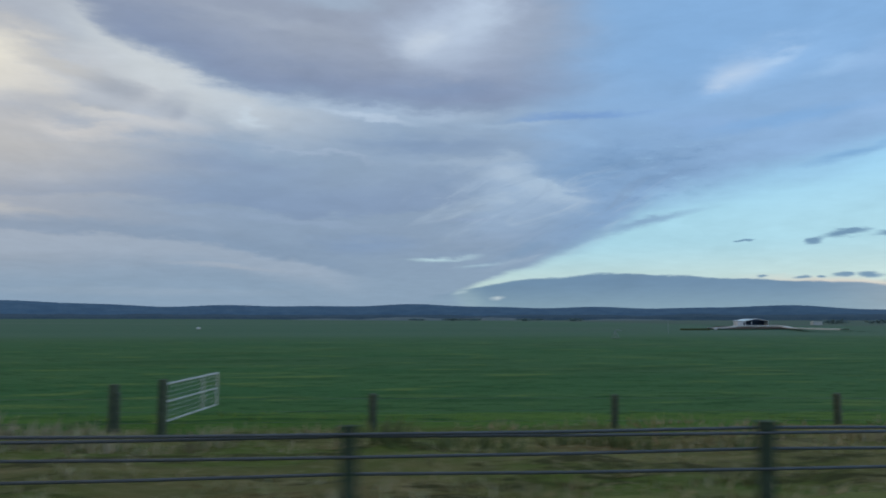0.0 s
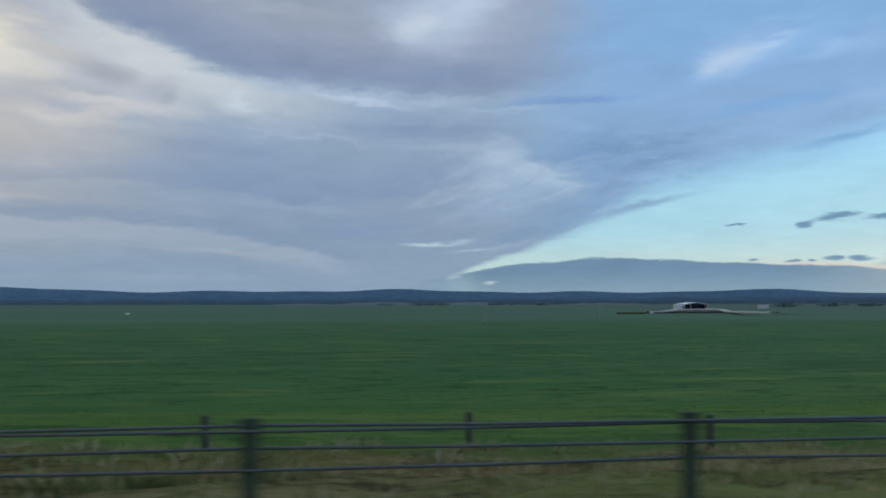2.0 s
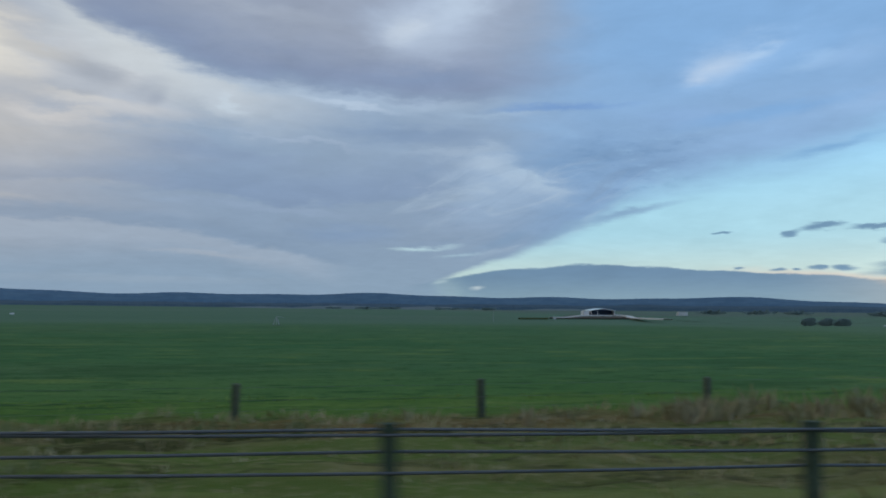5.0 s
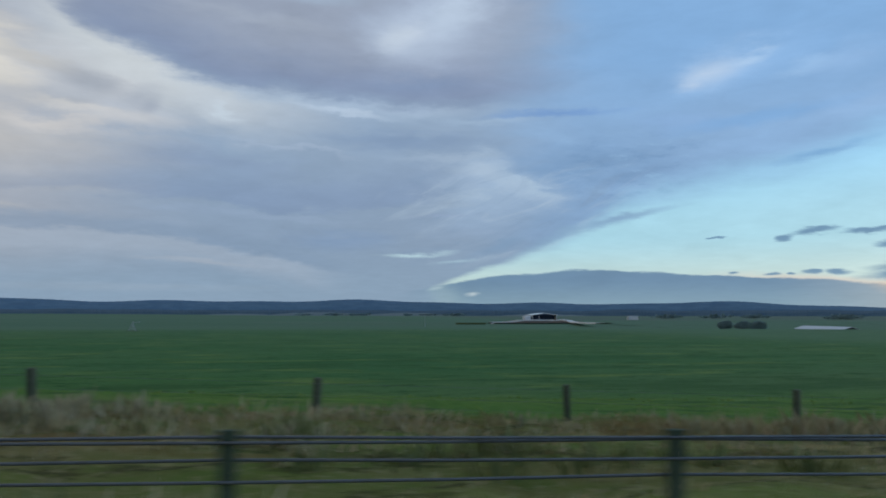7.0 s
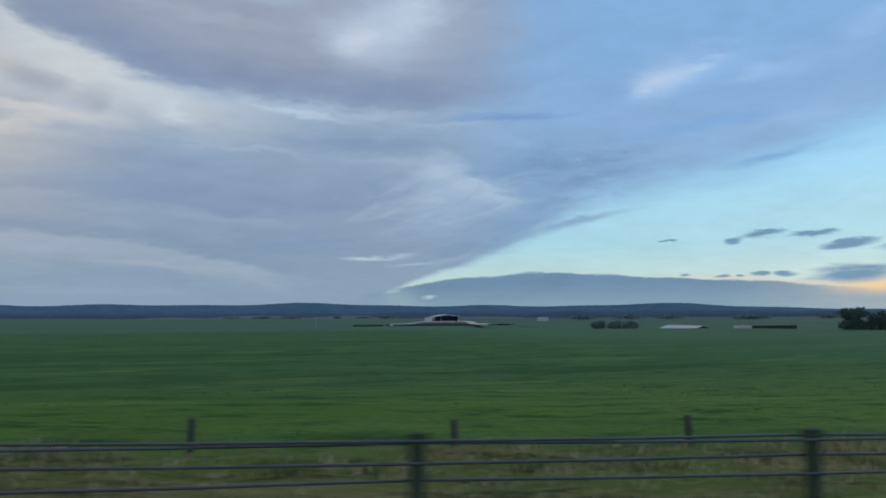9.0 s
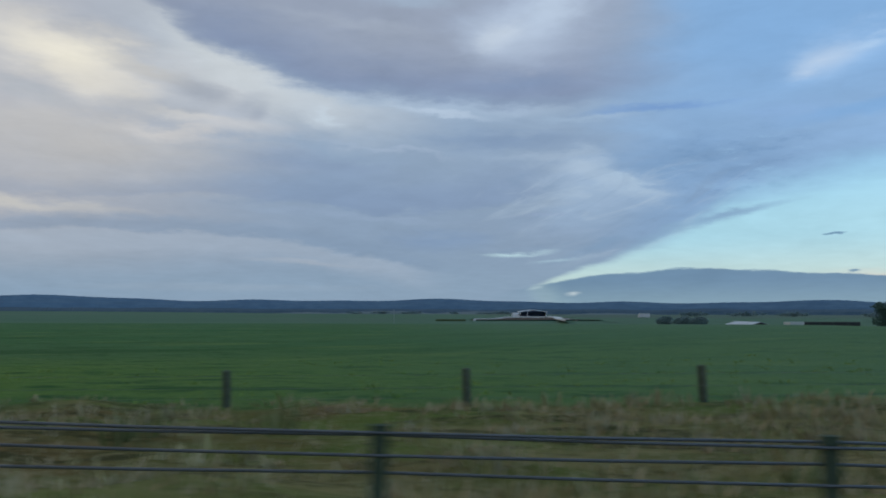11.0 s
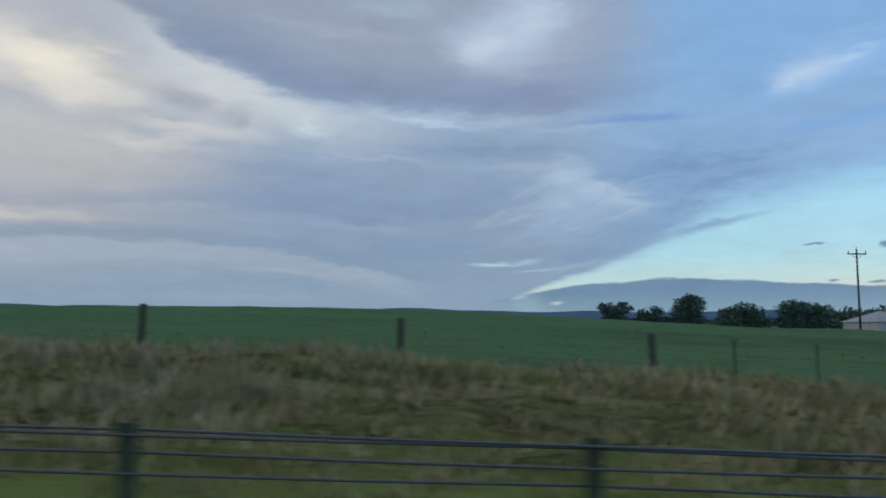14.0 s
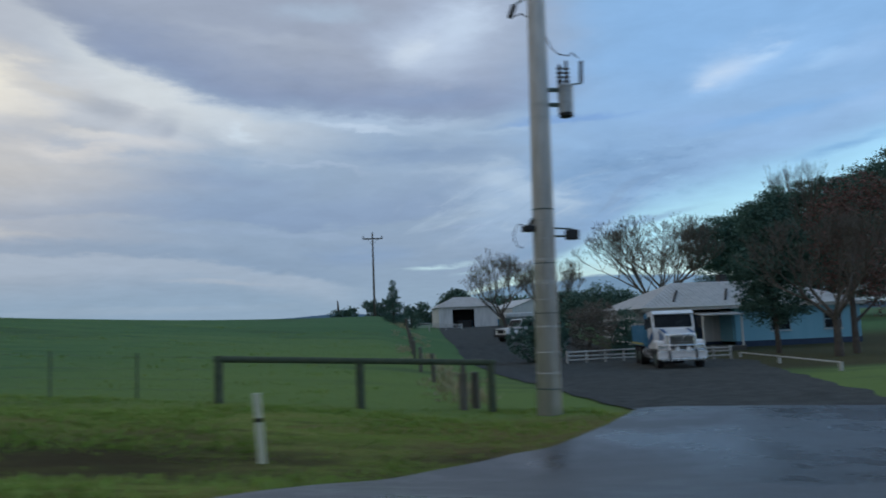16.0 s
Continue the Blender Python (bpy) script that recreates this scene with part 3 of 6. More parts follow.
RUSSET = surface("thin russet leaves", [(0.185, 0.088, 0.082), (0.240, 0.125, 0.105), (0.095, 0.068, 0.080), (0.125, 0.110, 0.100)], 1.5, 0.9, island=0.8, spec=0.08)
OLIVE = surface("olive garden foliage", [(0.046, 0.072, 0.026), (0.078, 0.104, 0.039), (0.026, 0.039, 0.018), (0.098, 0.104, 0.046)], 1.5, 0.9, island=0.8, spec=0.08)
STRAW = surface("dry grass blades", [(0.365, 0.308, 0.185), (0.465, 0.392, 0.255), (0.236, 0.222, 0.090), (0.232, 0.250, 0.088)], 0.35, 0.95, island=0.9, stain=0.8, spec=0.08)
BLADE = surface("green grass blades", [(0.130, 0.250, 0.040), (0.18, 0.29, 0.055), (0.09, 0.17, 0.03), (0.24, 0.28, 0.085)], 0.3, 0.95, island=0.9, stain=0.6, spec=0.08)
RUSH = surface("dark rush and bracken", [(0.225, 0.245, 0.092), (0.380, 0.300, 0.175), (0.155, 0.155, 0.070), (0.450, 0.350, 0.220)], 0.5, 0.95, island=0.9, spec=0.08)
WEED = surface("dead brown weed stalks", [(0.300, 0.252, 0.165), (0.405, 0.345, 0.245), (0.170, 0.165, 0.092), (0.290, 0.295, 0.150)], 0.5, 0.95, island=0.9, spec=0.06)
TWIGGY = surface("brown twiggy garden shrub", [(0.170, 0.140, 0.125), (0.225, 0.190, 0.165), (0.105, 0.098, 0.092), (0.150, 0.155, 0.125)], 1.5, 0.95, island=0.8, spec=0.06)
# dark foliage paled to blue-grey: haze put into the colour
HAZEWOOD = surface("shelter trees paled by haze", [(0.165, 0.245, 0.250), (0.210, 0.290, 0.285), (0.140, 0.210, 0.220), (0.230, 0.305, 0.295)], 0.2, 0.95, island=0.6, spec=0.06)
PALEFIELD = surface("pale blue-grey field", [(0.150, 0.190, 0.195), (0.185, 0.222, 0.220), (0.120, 0.160, 0.165)], 0.02, 0.95, spec=0.05)
RUSHGREEN = surface("green rush stems", [(0.105, 0.140, 0.050), (0.150, 0.185, 0.070), (0.070, 0.085, 0.035), (0.190, 0.195, 0.095)], 0.5, 0.95, island=0.8, spec=0.06)
EARTH = surface("bare earth bank", [(0.098, 0.081, 0.062), (0.137, 0.117, 0.091)], 0.3, 0.95, spec=0.08)
LIMESTONE = surface("pale gravel", [(0.600, 0.587, 0.550), (0.750, 0.737, 0.700)], 0.5, 0.9)
# distance haze is painted into both ridge colours as blue
HILLS = surface("wooded hills blued by haze", [(0.082, 0.146, 0.214), (0.104, 0.176, 0.242), (0.066, 0.118, 0.172)], 0.012, 1.0, stretch=(1, 1, 3), spec=0.08)
WOODS = surface("far woods blued by haze", [(0.050, 0.090, 0.122), (0.070, 0.112, 0.140), (0.038, 0.070, 0.095)], 0.02, 1.0, spec=0.08)


# ---- mesh tools ----
def box(bm, x0, x1, y0, y1, z0, z1):
    v = [bm.verts.new(p) for p in ((x0, y0, z0), (x1, y0, z0), (x1, y1, z0), (x0, y1, z0), (x0, y0, z1), (x1, y0, z1), (x1, y1, z1), (x0, y1, z1))]
    for f in ((3, 2, 1, 0), (4, 5, 6, 7), (0, 1, 5, 4), (1, 2, 6, 5), (2, 3, 7, 6), (3, 0, 4, 7)):
        bm.faces.new([v[i] for i in f])


def rounded(x0, x1, y0, y1, z0, z1, r=0.03, seg=2):
    bm = bmesh.new()
    box(bm, x0, x1, y0, y1, z0, z1)
    bmesh.ops.bevel(bm, geom=list(bm.edges), offset=r, segments=seg, affect="EDGES", profile=0.5)
    return bm


def block(x0, x1, y0, y1, z0, z1):
    bm = bmesh.new()
    box(bm, x0, x1, y0, y1, z0, z1)
    return bm


def tube(bm, a, b, ra, rb=None, sides=8, caps=True):
    rb = ra if rb is None else rb
    a, b = Vector(a), Vector(b)
    d = (b - a).normalized()
    u = d.cross(Vector((0, 0, 1)) if abs(d.z) < 0.9 else Vector((1, 0, 0))).normalized()
    w = d.cross(u)
    rings = []
    for p, r in ((a, ra), (b, rb)):
        rings.append([bm.verts.new(p + (u * math.cos(6.28318 * i / sides) + w * math.sin(6.28318 * i / sides)) * r) for i in range(sides)])
    for i in range(sides):
        j = (i + 1) % sides
        bm.faces.new((rings[0][i], rings[0][j], rings[1][j], rings[1][i]))
    if caps:
        bm.faces.new(rings[0][::-1])
        bm.faces.new(rings[1])


def rod(a, b, ra, rb=None, sides=10):
    bm = bmesh.new()
    tube(bm, a, b, ra, rb, sides)
    return bm


def strand(points, r, sides=6):
    """A tube along a line of points."""
    verts, faces = [], []
    pts = [Vector(p) for p in points]
    for k, p in enumerate(pts):
        d = (pts[min(k + 1, len(pts) - 1)] - pts[max(k - 1, 0)]).normalized()
        u = d.cross(Vector((0, 0, 1)) if abs(d.z) < 0.9 else Vector((1, 0, 0))).normalized()
        w = d.cross(u)
        for i in range(sides):
            a = 6.28318 * i / sides
            verts.append(p + (u * math.cos(a) + w * math.sin(a)) * r)
    for k in range(len(pts) - 1):
        for i in range(sides):
            j = (i + 1) % sides
            faces.append((k * sides + i, k * sides + j, (k + 1) * sides + j, (k + 1) * sides + i))
    return verts, faces


def prism(outline, depth, axis="y"):
    """A closed outline of (x, z) pushed through along y, or of (y, z) along x."""
    bm = bmesh.new()
    lo, hi = depth
    put = (lambda p, d: (p[0], d, p[1])) if axis == "y" else (lambda p, d: (d, p[0], p[1]))
    a = [bm.verts.new(put(p, lo)) for p in outline]
    b = [bm.verts.new(put(p, hi)) for p in outline]
    bm.faces.new(a)
    bm.faces.new(b[::-1])
    for i in range(len(a)):
        j = (i + 1) % len(a)
        bm.faces.new((a[i], b[i], b[j], a[j]))
    bmesh.ops.recalc_face_normals(bm, faces=bm.faces)
    return bm


def data_of(name, src, mat, smooth_faces=False):
    me = bpy.data.meshes.new(name)
    if isinstance(src, tuple):
        me.from_pydata(*[list(src[0]), [], list(src[1])])
    else:
        src.to_mesh(me)
        src.free()
    me.materials.append(mat)
    if smooth_faces:
        me.polygons.foreach_set("use_smooth", [True] * len(me.polygons))
    return me


def part(name, src, mat, parent, label="", at=None, smooth_faces=False):
    me = src if isinstance(src, bpy.types.Mesh) else data_of(name, src, mat, smooth_faces)
    ob = new(name, me)
    ob.parent = parent
    if at is not None:
        ob.location = at
    return tagged(ob, label)


def thing(name, place, label, category, group="", turn=0.0, lean=(0.0, 0.0)):
    ob = new(name)
    ob.matrix_basis = pose(*place, lean[0], lean[1], turn)
    ob.empty_display_size = 0.1
    return tagged(ob, label, category, group)


def structure(name, src, mat, label, smooth_faces=True, kind="structure"):
    ob = new(name, data_of(name, src, mat, smooth_faces))
    return tagged(ob, label, name.replace("_", " "), kind=kind)


# ---- ground ----
# top of the paddock fence above or below the road, along the road
fence_top = curve([(-80, 0.2), (-4, 0.0), (12, -0.1), (37, -0.42), (67, -0.88), (99, -0.68), (140, 0.0), (172, 0.6), (185, 0.45), (201, 0.1), (225, -0.3), (255, -0.5),
                   (280, -0.5), (300, 0.1), (325, 0.9), (345, 1.32), (360, 1.62), (378, 1.74), (392, 1.66), (405, 1.42), (416, 1.30), (428, 1.15), (436, 1.22), (445, 1.05), (451, 0.74), (470, 0.6)])
BARRIER_Y = 5.1
fence_y = curve([(-100, 16.1), (330, 16.1), (400, 16.4), (445, 17.3), (451, 17.3), (600, 17.3)])


# the low swell in the paddock before the farm
swell = curve([(240, 0.0), (300, 0.5), (335, 1.75), (360, 2.15), (392, 1.95), (412, 1.0), (430, 0.2), (446, 0.35), (480, 0.2)])


def crest_y(x):
    return 60 + 42 * smooth(422, 446, x)


def fence_drop(x):
    return 0.72 + 0.22 * smooth(300, 340, x) + 0.16 * smooth(438, 444, x)


def yard_z(y):
    return float(np.interp(y, (12, 20, 35, 50, 60, 113, 250, 320, 390, 455, 620, 760, 900, 1700), (-9.78, -9.95, -10.25, -10.35, -9.4, -7.9, -6.8, -7.8, -9.2, -9.6, -9.6, -6.4, -4.2, -1.0)))


def field_z(x, y):
    far = -6.4 - 3.6 * smooth(250, 600, y) + 3.6 * smooth(660, 740, y) + 2.4 * smooth(750, 880, y) + 3.0 * smooth(900, 1700, y)
    far += 4.0 * smooth(150, -500, x) * smooth(700, 1500, y)
    top = crest_y(x)
    rise = swell(x) * smooth(25, top, y) * (1 - smooth(top + 18, top + 130, y))
    return far + rise


def ground_z(x, y):
    r = road_z(x)
    if y < 5.6 - 1.4 * smooth(436, 446, x):
        return r - 0.03 - 0.03 * smooth(3.0, 5.6, y) if y > -9 else r - 0.03 - 0.6 * smooth(-9, -14, y)
    fy = fence_y(x)
    foot = r + fence_top(x) - fence_drop(x)
    if y < fy:
        dip = 0.25 * (1 - smooth(290, 340, x))
        dip += 0.28 * smooth(432, 440, x) * (1 - smooth(450, 454, x)) * math.exp(-((y - 10.6) / 1.9) ** 2) / max(math.exp(-((y - 8.3) / 1.5) ** 2), 1e-9) if x > 430 else 0.0
        full = fy - 1.5 - 4.5 * smooth(436, 446, x)
        z = r - 0.06 + (foot - r + 0.06) * smooth(5.6 - 1.4 * smooth(436, 446, x), full, y) - dip * math.exp(-((y - 8.3) / 1.5) ** 2)
    else:
        z = foot + (field_z(x, y) - foot) * smooth(fy - 3, crest_y(x) + 2, y)
    z -= 4.5 * smooth(560, 720, x) * smooth(500, 700, y) * (1 - smooth(1000, 1700, y))
    w = smooth(448.0 + 0.03 * y, 455.0 + 0.03 * y, x) * smooth(6, 15, y)
    if w > 0:
        z += (yard_z(y) - z) * w
    return z


def steps(*runs):
    out = []
    for a, b, n in runs:
        out += [a + (b - a) * i / n for i in range(n)]
    return out + [runs[-1][1]]


def sheet(xs, ys, height):
    verts, faces, m = [], [], len(ys)
    for x in xs:
        for y in ys:
            verts.append((x, y, height(x, y)))
    for i in range(len(xs) - 1):
        for j in range(m - 1):
            a = i * m + j
            faces.append((a, a + m, a + m + 1, a + 1))
    return verts, faces


def rough_ground(x, y):
    z = ground_z(x, y)
    if 5.6 < y < 60 and -60 < x < 520:
        amp = 0.05 + 0.13 * (1 - smooth(418, 428, x)) * (1 - 0.7 * smooth(16, 18, y))
        lump = noise.noise(Vector((x * 0.45, y * 0.6, 3.0))) + 0.6 * noise.noise(Vector((x * 1.0, y * 1.3, 9.0)))
        z += amp * lump * smooth(5.6, 7.4, y) * (1 - smooth(445, 452, x))
    return z


# far edge of the side road's flared mouth
side_rim = curve([(428, 3.3), (436, 3.6), (441, 4.2), (444, 5.6), (446, 7.0), (446.9, 7.9), (447.35, 8.5), (447.9, 9.6), (449.1, 11.0), (450.4, 11.8), (451.4, 12.3), (452.4, 13.4), (453.6, 15.1),
                  (454.3, 16.1), (455.6, 15.6), (458.5, 14.0), (466, 11.5), (480, 10.0)])


def make_ground():
    xs = steps((-4900, -400, 24), (-400, -40, 30), (-40, 430, 627), (430, 500, 100), (500, 700, 40), (700, 4900, 22))
    ys = steps((-4900, -60, 16), (-60, -12, 6), (-12, 4, 8), (4, 24, 44), (24, 120, 40), (120, 900, 50), (900, 4900, 24))
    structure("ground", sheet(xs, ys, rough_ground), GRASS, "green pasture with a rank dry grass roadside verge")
    # sealed highway with its edge line
    xs = steps((-400, 600, 250))
    structure("road", sheet(xs, [-8.5, -4.0, 0.0, 3.2], lambda x, y: road_z(x) + 0.02), ASPHALT, "damp grey asphalt highway with a sealed shoulder")
    structure("edge_line", sheet(xs, [1.75, 1.9], lambda x, y: road_z(x) + 0.026), TARPAINT, "worn white painted edge line on the highway")
    # flared mouth of the side road
    rim = side_rim
    verts, faces = [], []
    xs = steps((428, 446, 30), (446, 456, 60), (456, 480, 30))
    for x in xs:
        top = rim(x) + 0.12 * noise.noise(Vector((x * 1.3, 0, 0)))
        for j in range(13):
            y = 3.2 + (top - 3.2) * j / 12
            verts.append((x, y, ground_z(x, y) + 0.045))
    for i in range(len(xs) - 1):
        for j in range(12):
            a = i * 13 + j
            faces.append((a, a + 13, a + 14, a + 1))
    structure("side_road", (verts, faces), ASPHALT, "wet dark asphalt mouth of a side road")
    left = curve([(13.4, 454.6), (16.4, 454.1), (24, 454.3), (36, 454.7), (70, 457.0), (112, 461.0)])
    right = curve([(13.4, 458.9), (17, 460.4), (21, 462.0), (27, 464.4), (33.7, 467.2), (38, 469.0), (45, 467.0), (60, 467.0), (112, 474.0)])
    verts, faces = [], []
    ys = steps((13.4, 40, 54), (40, 112, 60))
    for y in ys:
        for j in range(13):
            a, b = left(y) + 0.25 * noise.noise(Vector((y * 0.7, 5, 0))), right(y) + 0.3 * noise.noise(Vector((y * 0.6, 9, 0)))
            x = a + (b - a) * j / 12
            verts.append((x, y, ground_z(x, y) + 0.032))
    for i in range(len(ys) - 1):
        for j in range(12):
            a = i * 13 + j
            faces.append((a, a + 1, a + 14, a + 13))
    structure("driveway", (verts, faces), GRAVEL, "dark gravel farm driveway leading to the sheds")


def make_hills():
    """Two long wooded ridges closing the view."""
    for name, dist, mat, base, seed, label in (("hills", 4650, HILLS, 85, 1.0, "long low wooded hills on the horizon, blued by haze"),
                                               ("woodland_belt", 3300, WOODS, 22, 7.0, "dark belt of far woodland under the hills, blued by haze")):
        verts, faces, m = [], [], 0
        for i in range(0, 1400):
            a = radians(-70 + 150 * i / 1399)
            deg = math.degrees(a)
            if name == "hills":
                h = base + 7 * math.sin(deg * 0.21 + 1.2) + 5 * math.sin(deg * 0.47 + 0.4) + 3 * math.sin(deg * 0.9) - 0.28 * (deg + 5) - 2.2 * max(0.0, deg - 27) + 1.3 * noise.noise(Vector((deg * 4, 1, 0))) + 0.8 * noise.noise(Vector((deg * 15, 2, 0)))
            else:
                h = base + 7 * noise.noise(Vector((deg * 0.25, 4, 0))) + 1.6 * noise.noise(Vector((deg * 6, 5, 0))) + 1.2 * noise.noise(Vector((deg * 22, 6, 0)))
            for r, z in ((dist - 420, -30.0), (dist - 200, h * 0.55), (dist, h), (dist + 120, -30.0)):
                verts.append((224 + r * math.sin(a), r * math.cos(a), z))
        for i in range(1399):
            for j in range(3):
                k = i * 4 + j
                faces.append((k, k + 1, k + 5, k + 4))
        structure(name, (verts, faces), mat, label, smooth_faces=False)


make_ground()
make_hills()


# ---- roadside ----
def make_barrier():
    """Wire rope safety barrier: slotted posts, two woven top ropes and two below, dipping to its anchor."""
    run = curve([(-8, -23.5), (0, 0.0), (9.76, 28.0), (14.5, 42.0), (19.2, 56.0), (23.85, 70.0), (28.5, 84.0), (33.07, 98.0), (37.7, 112.0), (60.6, 182.0), (65.2, 196.0), (74.4, 224.0), (83.7, 252.0), (92.9, 280.0), (115.9, 350.0), (120.4, 364.0), (125.0, 378.0), (129.6, 392.0), (134.2, 406.0), (138.4, 418.8), (139.4, 421.7), (140.4, 424.6)])
    barrier = thing("wire_rope_barrier", (0, BARRIER_Y, 0), "grey wire rope safety barrier on slim steel posts beside the highway", "road barrier")
    bm = rounded(-0.055, 0.055, -0.035, 0.035, -0.35, 0.79, 0.012, 2)
    box(bm, -0.06, 0.06, -0.04, 0.04, 0.75, 0.81)
    post = data_of("post", bm, STEELPOST)
    rise = curve([(-40, 0.05), (0, 0.05), (30, 0.025), (60, 0.0), (110, -0.01), (250, 0.0), (340, 0.02), (395, 0.04), (430, 0.03)])
    short = {138: 0.93, 139: 0.80, 140: 0.52}
    for i in range(-7, 141):
        x = run(i if i < 138 else 138.4 + (i - 138))
        o = part("post", post, STEELPOST, barrier, at=(x, 0, ground_z(x, BARRIER_Y) + rise(x) * short.get(i, 1.0)))
        o.scale = (1, 1, short.get(i, 1.0))
        o.rotation_euler = (radians(random.uniform(-1.2, 1.2)), radians(random.uniform(-1.5, 1.5)), 0)
    dip = curve([(-40, 1.0), (416, 1.0), (417.4, 0.96), (418.7, 0.90), (420.2, 0.83), (421.7, 0.78), (422.6, 0.71), (424.6, 0.48), (427.6, 0.0)])
    for height, side, phase in ((0.758, 1, 0), (0.733, 1, 1), (0.611, -1, 0), (0.486, -1, 1)):
        pts = []
        for i in range(-7, 141):
            x = run(i if i < 138 else 138.4 + (i - 138))
            weave = 0.045 * (1 if (i + phase) % 2 else -1)
            for f in (0.0, 0.5):
                xx = x + f * 3.0
                sag = -0.006 if f else 0.0
                pts.append((xx, weave if not f else 0.0, ground_z(xx, BARRIER_Y) + (height + rise(xx)) * dip(xx) + sag))
        pts.append((427.6, 0, ground_z(427.6, BARRIER_Y) - 0.02))
        part("rope", strand(pts, 0.0115, 6), ROPE, barrier, smooth_faces=True)
    part("anchor", rounded(427.2, 428.3, -0.4, 0.4, road_z(427.7) - 0.3, road_z(427.7) + 0.06, 0.03), CONCRETE, barrier, "concrete anchor block")


def make_fence():
    """Paddock fence: timber posts and plain wires, with a braced strainer and a log rail at the corner."""
    run = curve([(-6, -31.0), (-1, -4.7), (0, 0.46), (8, 42.5), (13, 69.5), (18, 96.6), (34, 179.5), (37, 195.8), (48, 255.7), (52, 278.0), (54, 288.6), (64, 339.2), (65, 344.7),
                 (68, 359.0), (69, 364.3), (71, 375.4), (73, 386.3), (76, 402.8), (78, 413.8), (79, 419.1), (81, 429.1), (82, 434.6), (84, 445.1)])
    fence = thing("paddock_fence", (0, 0, 0), "weathered timber post and wire paddock fence along the verge", "fence")
    bm = rounded(-0.075, 0.075, -0.075, 0.075, -0.4, 1.02, 0.025, 1)
    post = data_of("post", bm, DARKWOOD)
    for i in range(-6, 84):
        x = run(i)
        y = fence_y(x)
        o = part("post", post, DARKWOOD, fence, at=(x, y, road_z(x) + fence_top(x) - 1.02 + random.uniform(-0.05, 0.05)))
        o.rotation_euler = (radians(random.uniform(-2.5, 2.5)), radians(random.uniform(-2.5, 2.5)), random.uniform(0, 1.5))
    # thin droppers between the posts
    drop = data_of("dropper", block(-0.02, 0.02, -0.015, 0.015, -0.05, 0.95), DARKWOOD)
    for i in range(75, 84):
        for f in (0.33, 0.67):
            x = run(i) + (run(i + 1) - run(i)) * f
            part("dropper", drop, DARKWOOD, fence, at=(x, fence_y(x), road_z(x) + fence_top(x) - 1.0))
    for h in (0.20, 0.42, 0.64, 0.90):
        pts = [(run(i), fence_y(run(i)) - 0.08, road_z(run(i)) + fence_top(run(i)) - 1.02 + h) for i in range(-6, 85)]
        part("wire", strand(pts, 0.0025, 3), ROPE, fence)
    strainer = thing("fence_strainer", (344.7, fence_y(345), 0), "braced timber strainer with a heavy top rail in the fence", "fence")
    for dx in (0.0, 3.1):
        x = 344.7 + dx
        z = road_z(x) + fence_top(x)
        part("post", rod((dx, -0.03, z - 1.3), (dx, -0.03, z + 0.04), 0.10, 0.095, 12), DARKWOOD, strainer, smooth_faces=False)
    z0, z1 = road_z(344.7) + fence_top(344.7), road_z(347.8) + fence_top(347.8)
    part("rail", rod((-0.1, -0.03, z0 - 0.06), (3.2, -0.03, z1 - 0.06), 0.07, 0.07, 12), DARKWOOD, strainer)


def make_gate():
    x, y = -3.8, 16.1
    z = ground_z(x, y)
    gate = thing("farm_gate", (x, y, z), "open galvanised tube farm gate swung into the paddock", "gate", turn=80)
    part("hinge_post", rod((0, 0, -0.3), (0, 0, 1.05), 0.10, 0.09, 12), DARKWOOD, gate, "dark timber hinge post")
    lift = 0.02
    for h, r in ((0.94, 0.024), (0.58, 0.018), (0.18, 0.020)):
        part("rail", rod((0.12, 0, h), (3.15, 0, h + lift), r, r, 8), GATE, gate)
    for d in (0.12, 2.2, 3.15):
        part("upright", rod((d, 0, 0.18), (d, 0, 0.95), 0.022, 0.022, 8), GATE, gate)
    bm = bmesh.new()
    for k in range(11):
        d = 0.3 + k * 0.27
        tube(bm, (d, 0, 0.19), (d, 0, 0.94), 0.004, 0.004, 4)
    for h in (0.28, 0.38, 0.48, 0.68, 0.78, 0.87):
        tube(bm, (0.12, 0, h), (3.15, 0, h + lift), 0.004, 0.004, 4)
    part("mesh_infill", bm, GATE, gate)
    other = thing("gate_post", (-4.75, 16.1, ground_z(-4.75, 16.1)), "dark weathered timber gate post beside the fence", "post")
    part("post", rod((0, 0, -0.3), (0, 0, 0.95), 0.11, 0.10, 12), DARKWOOD, other)


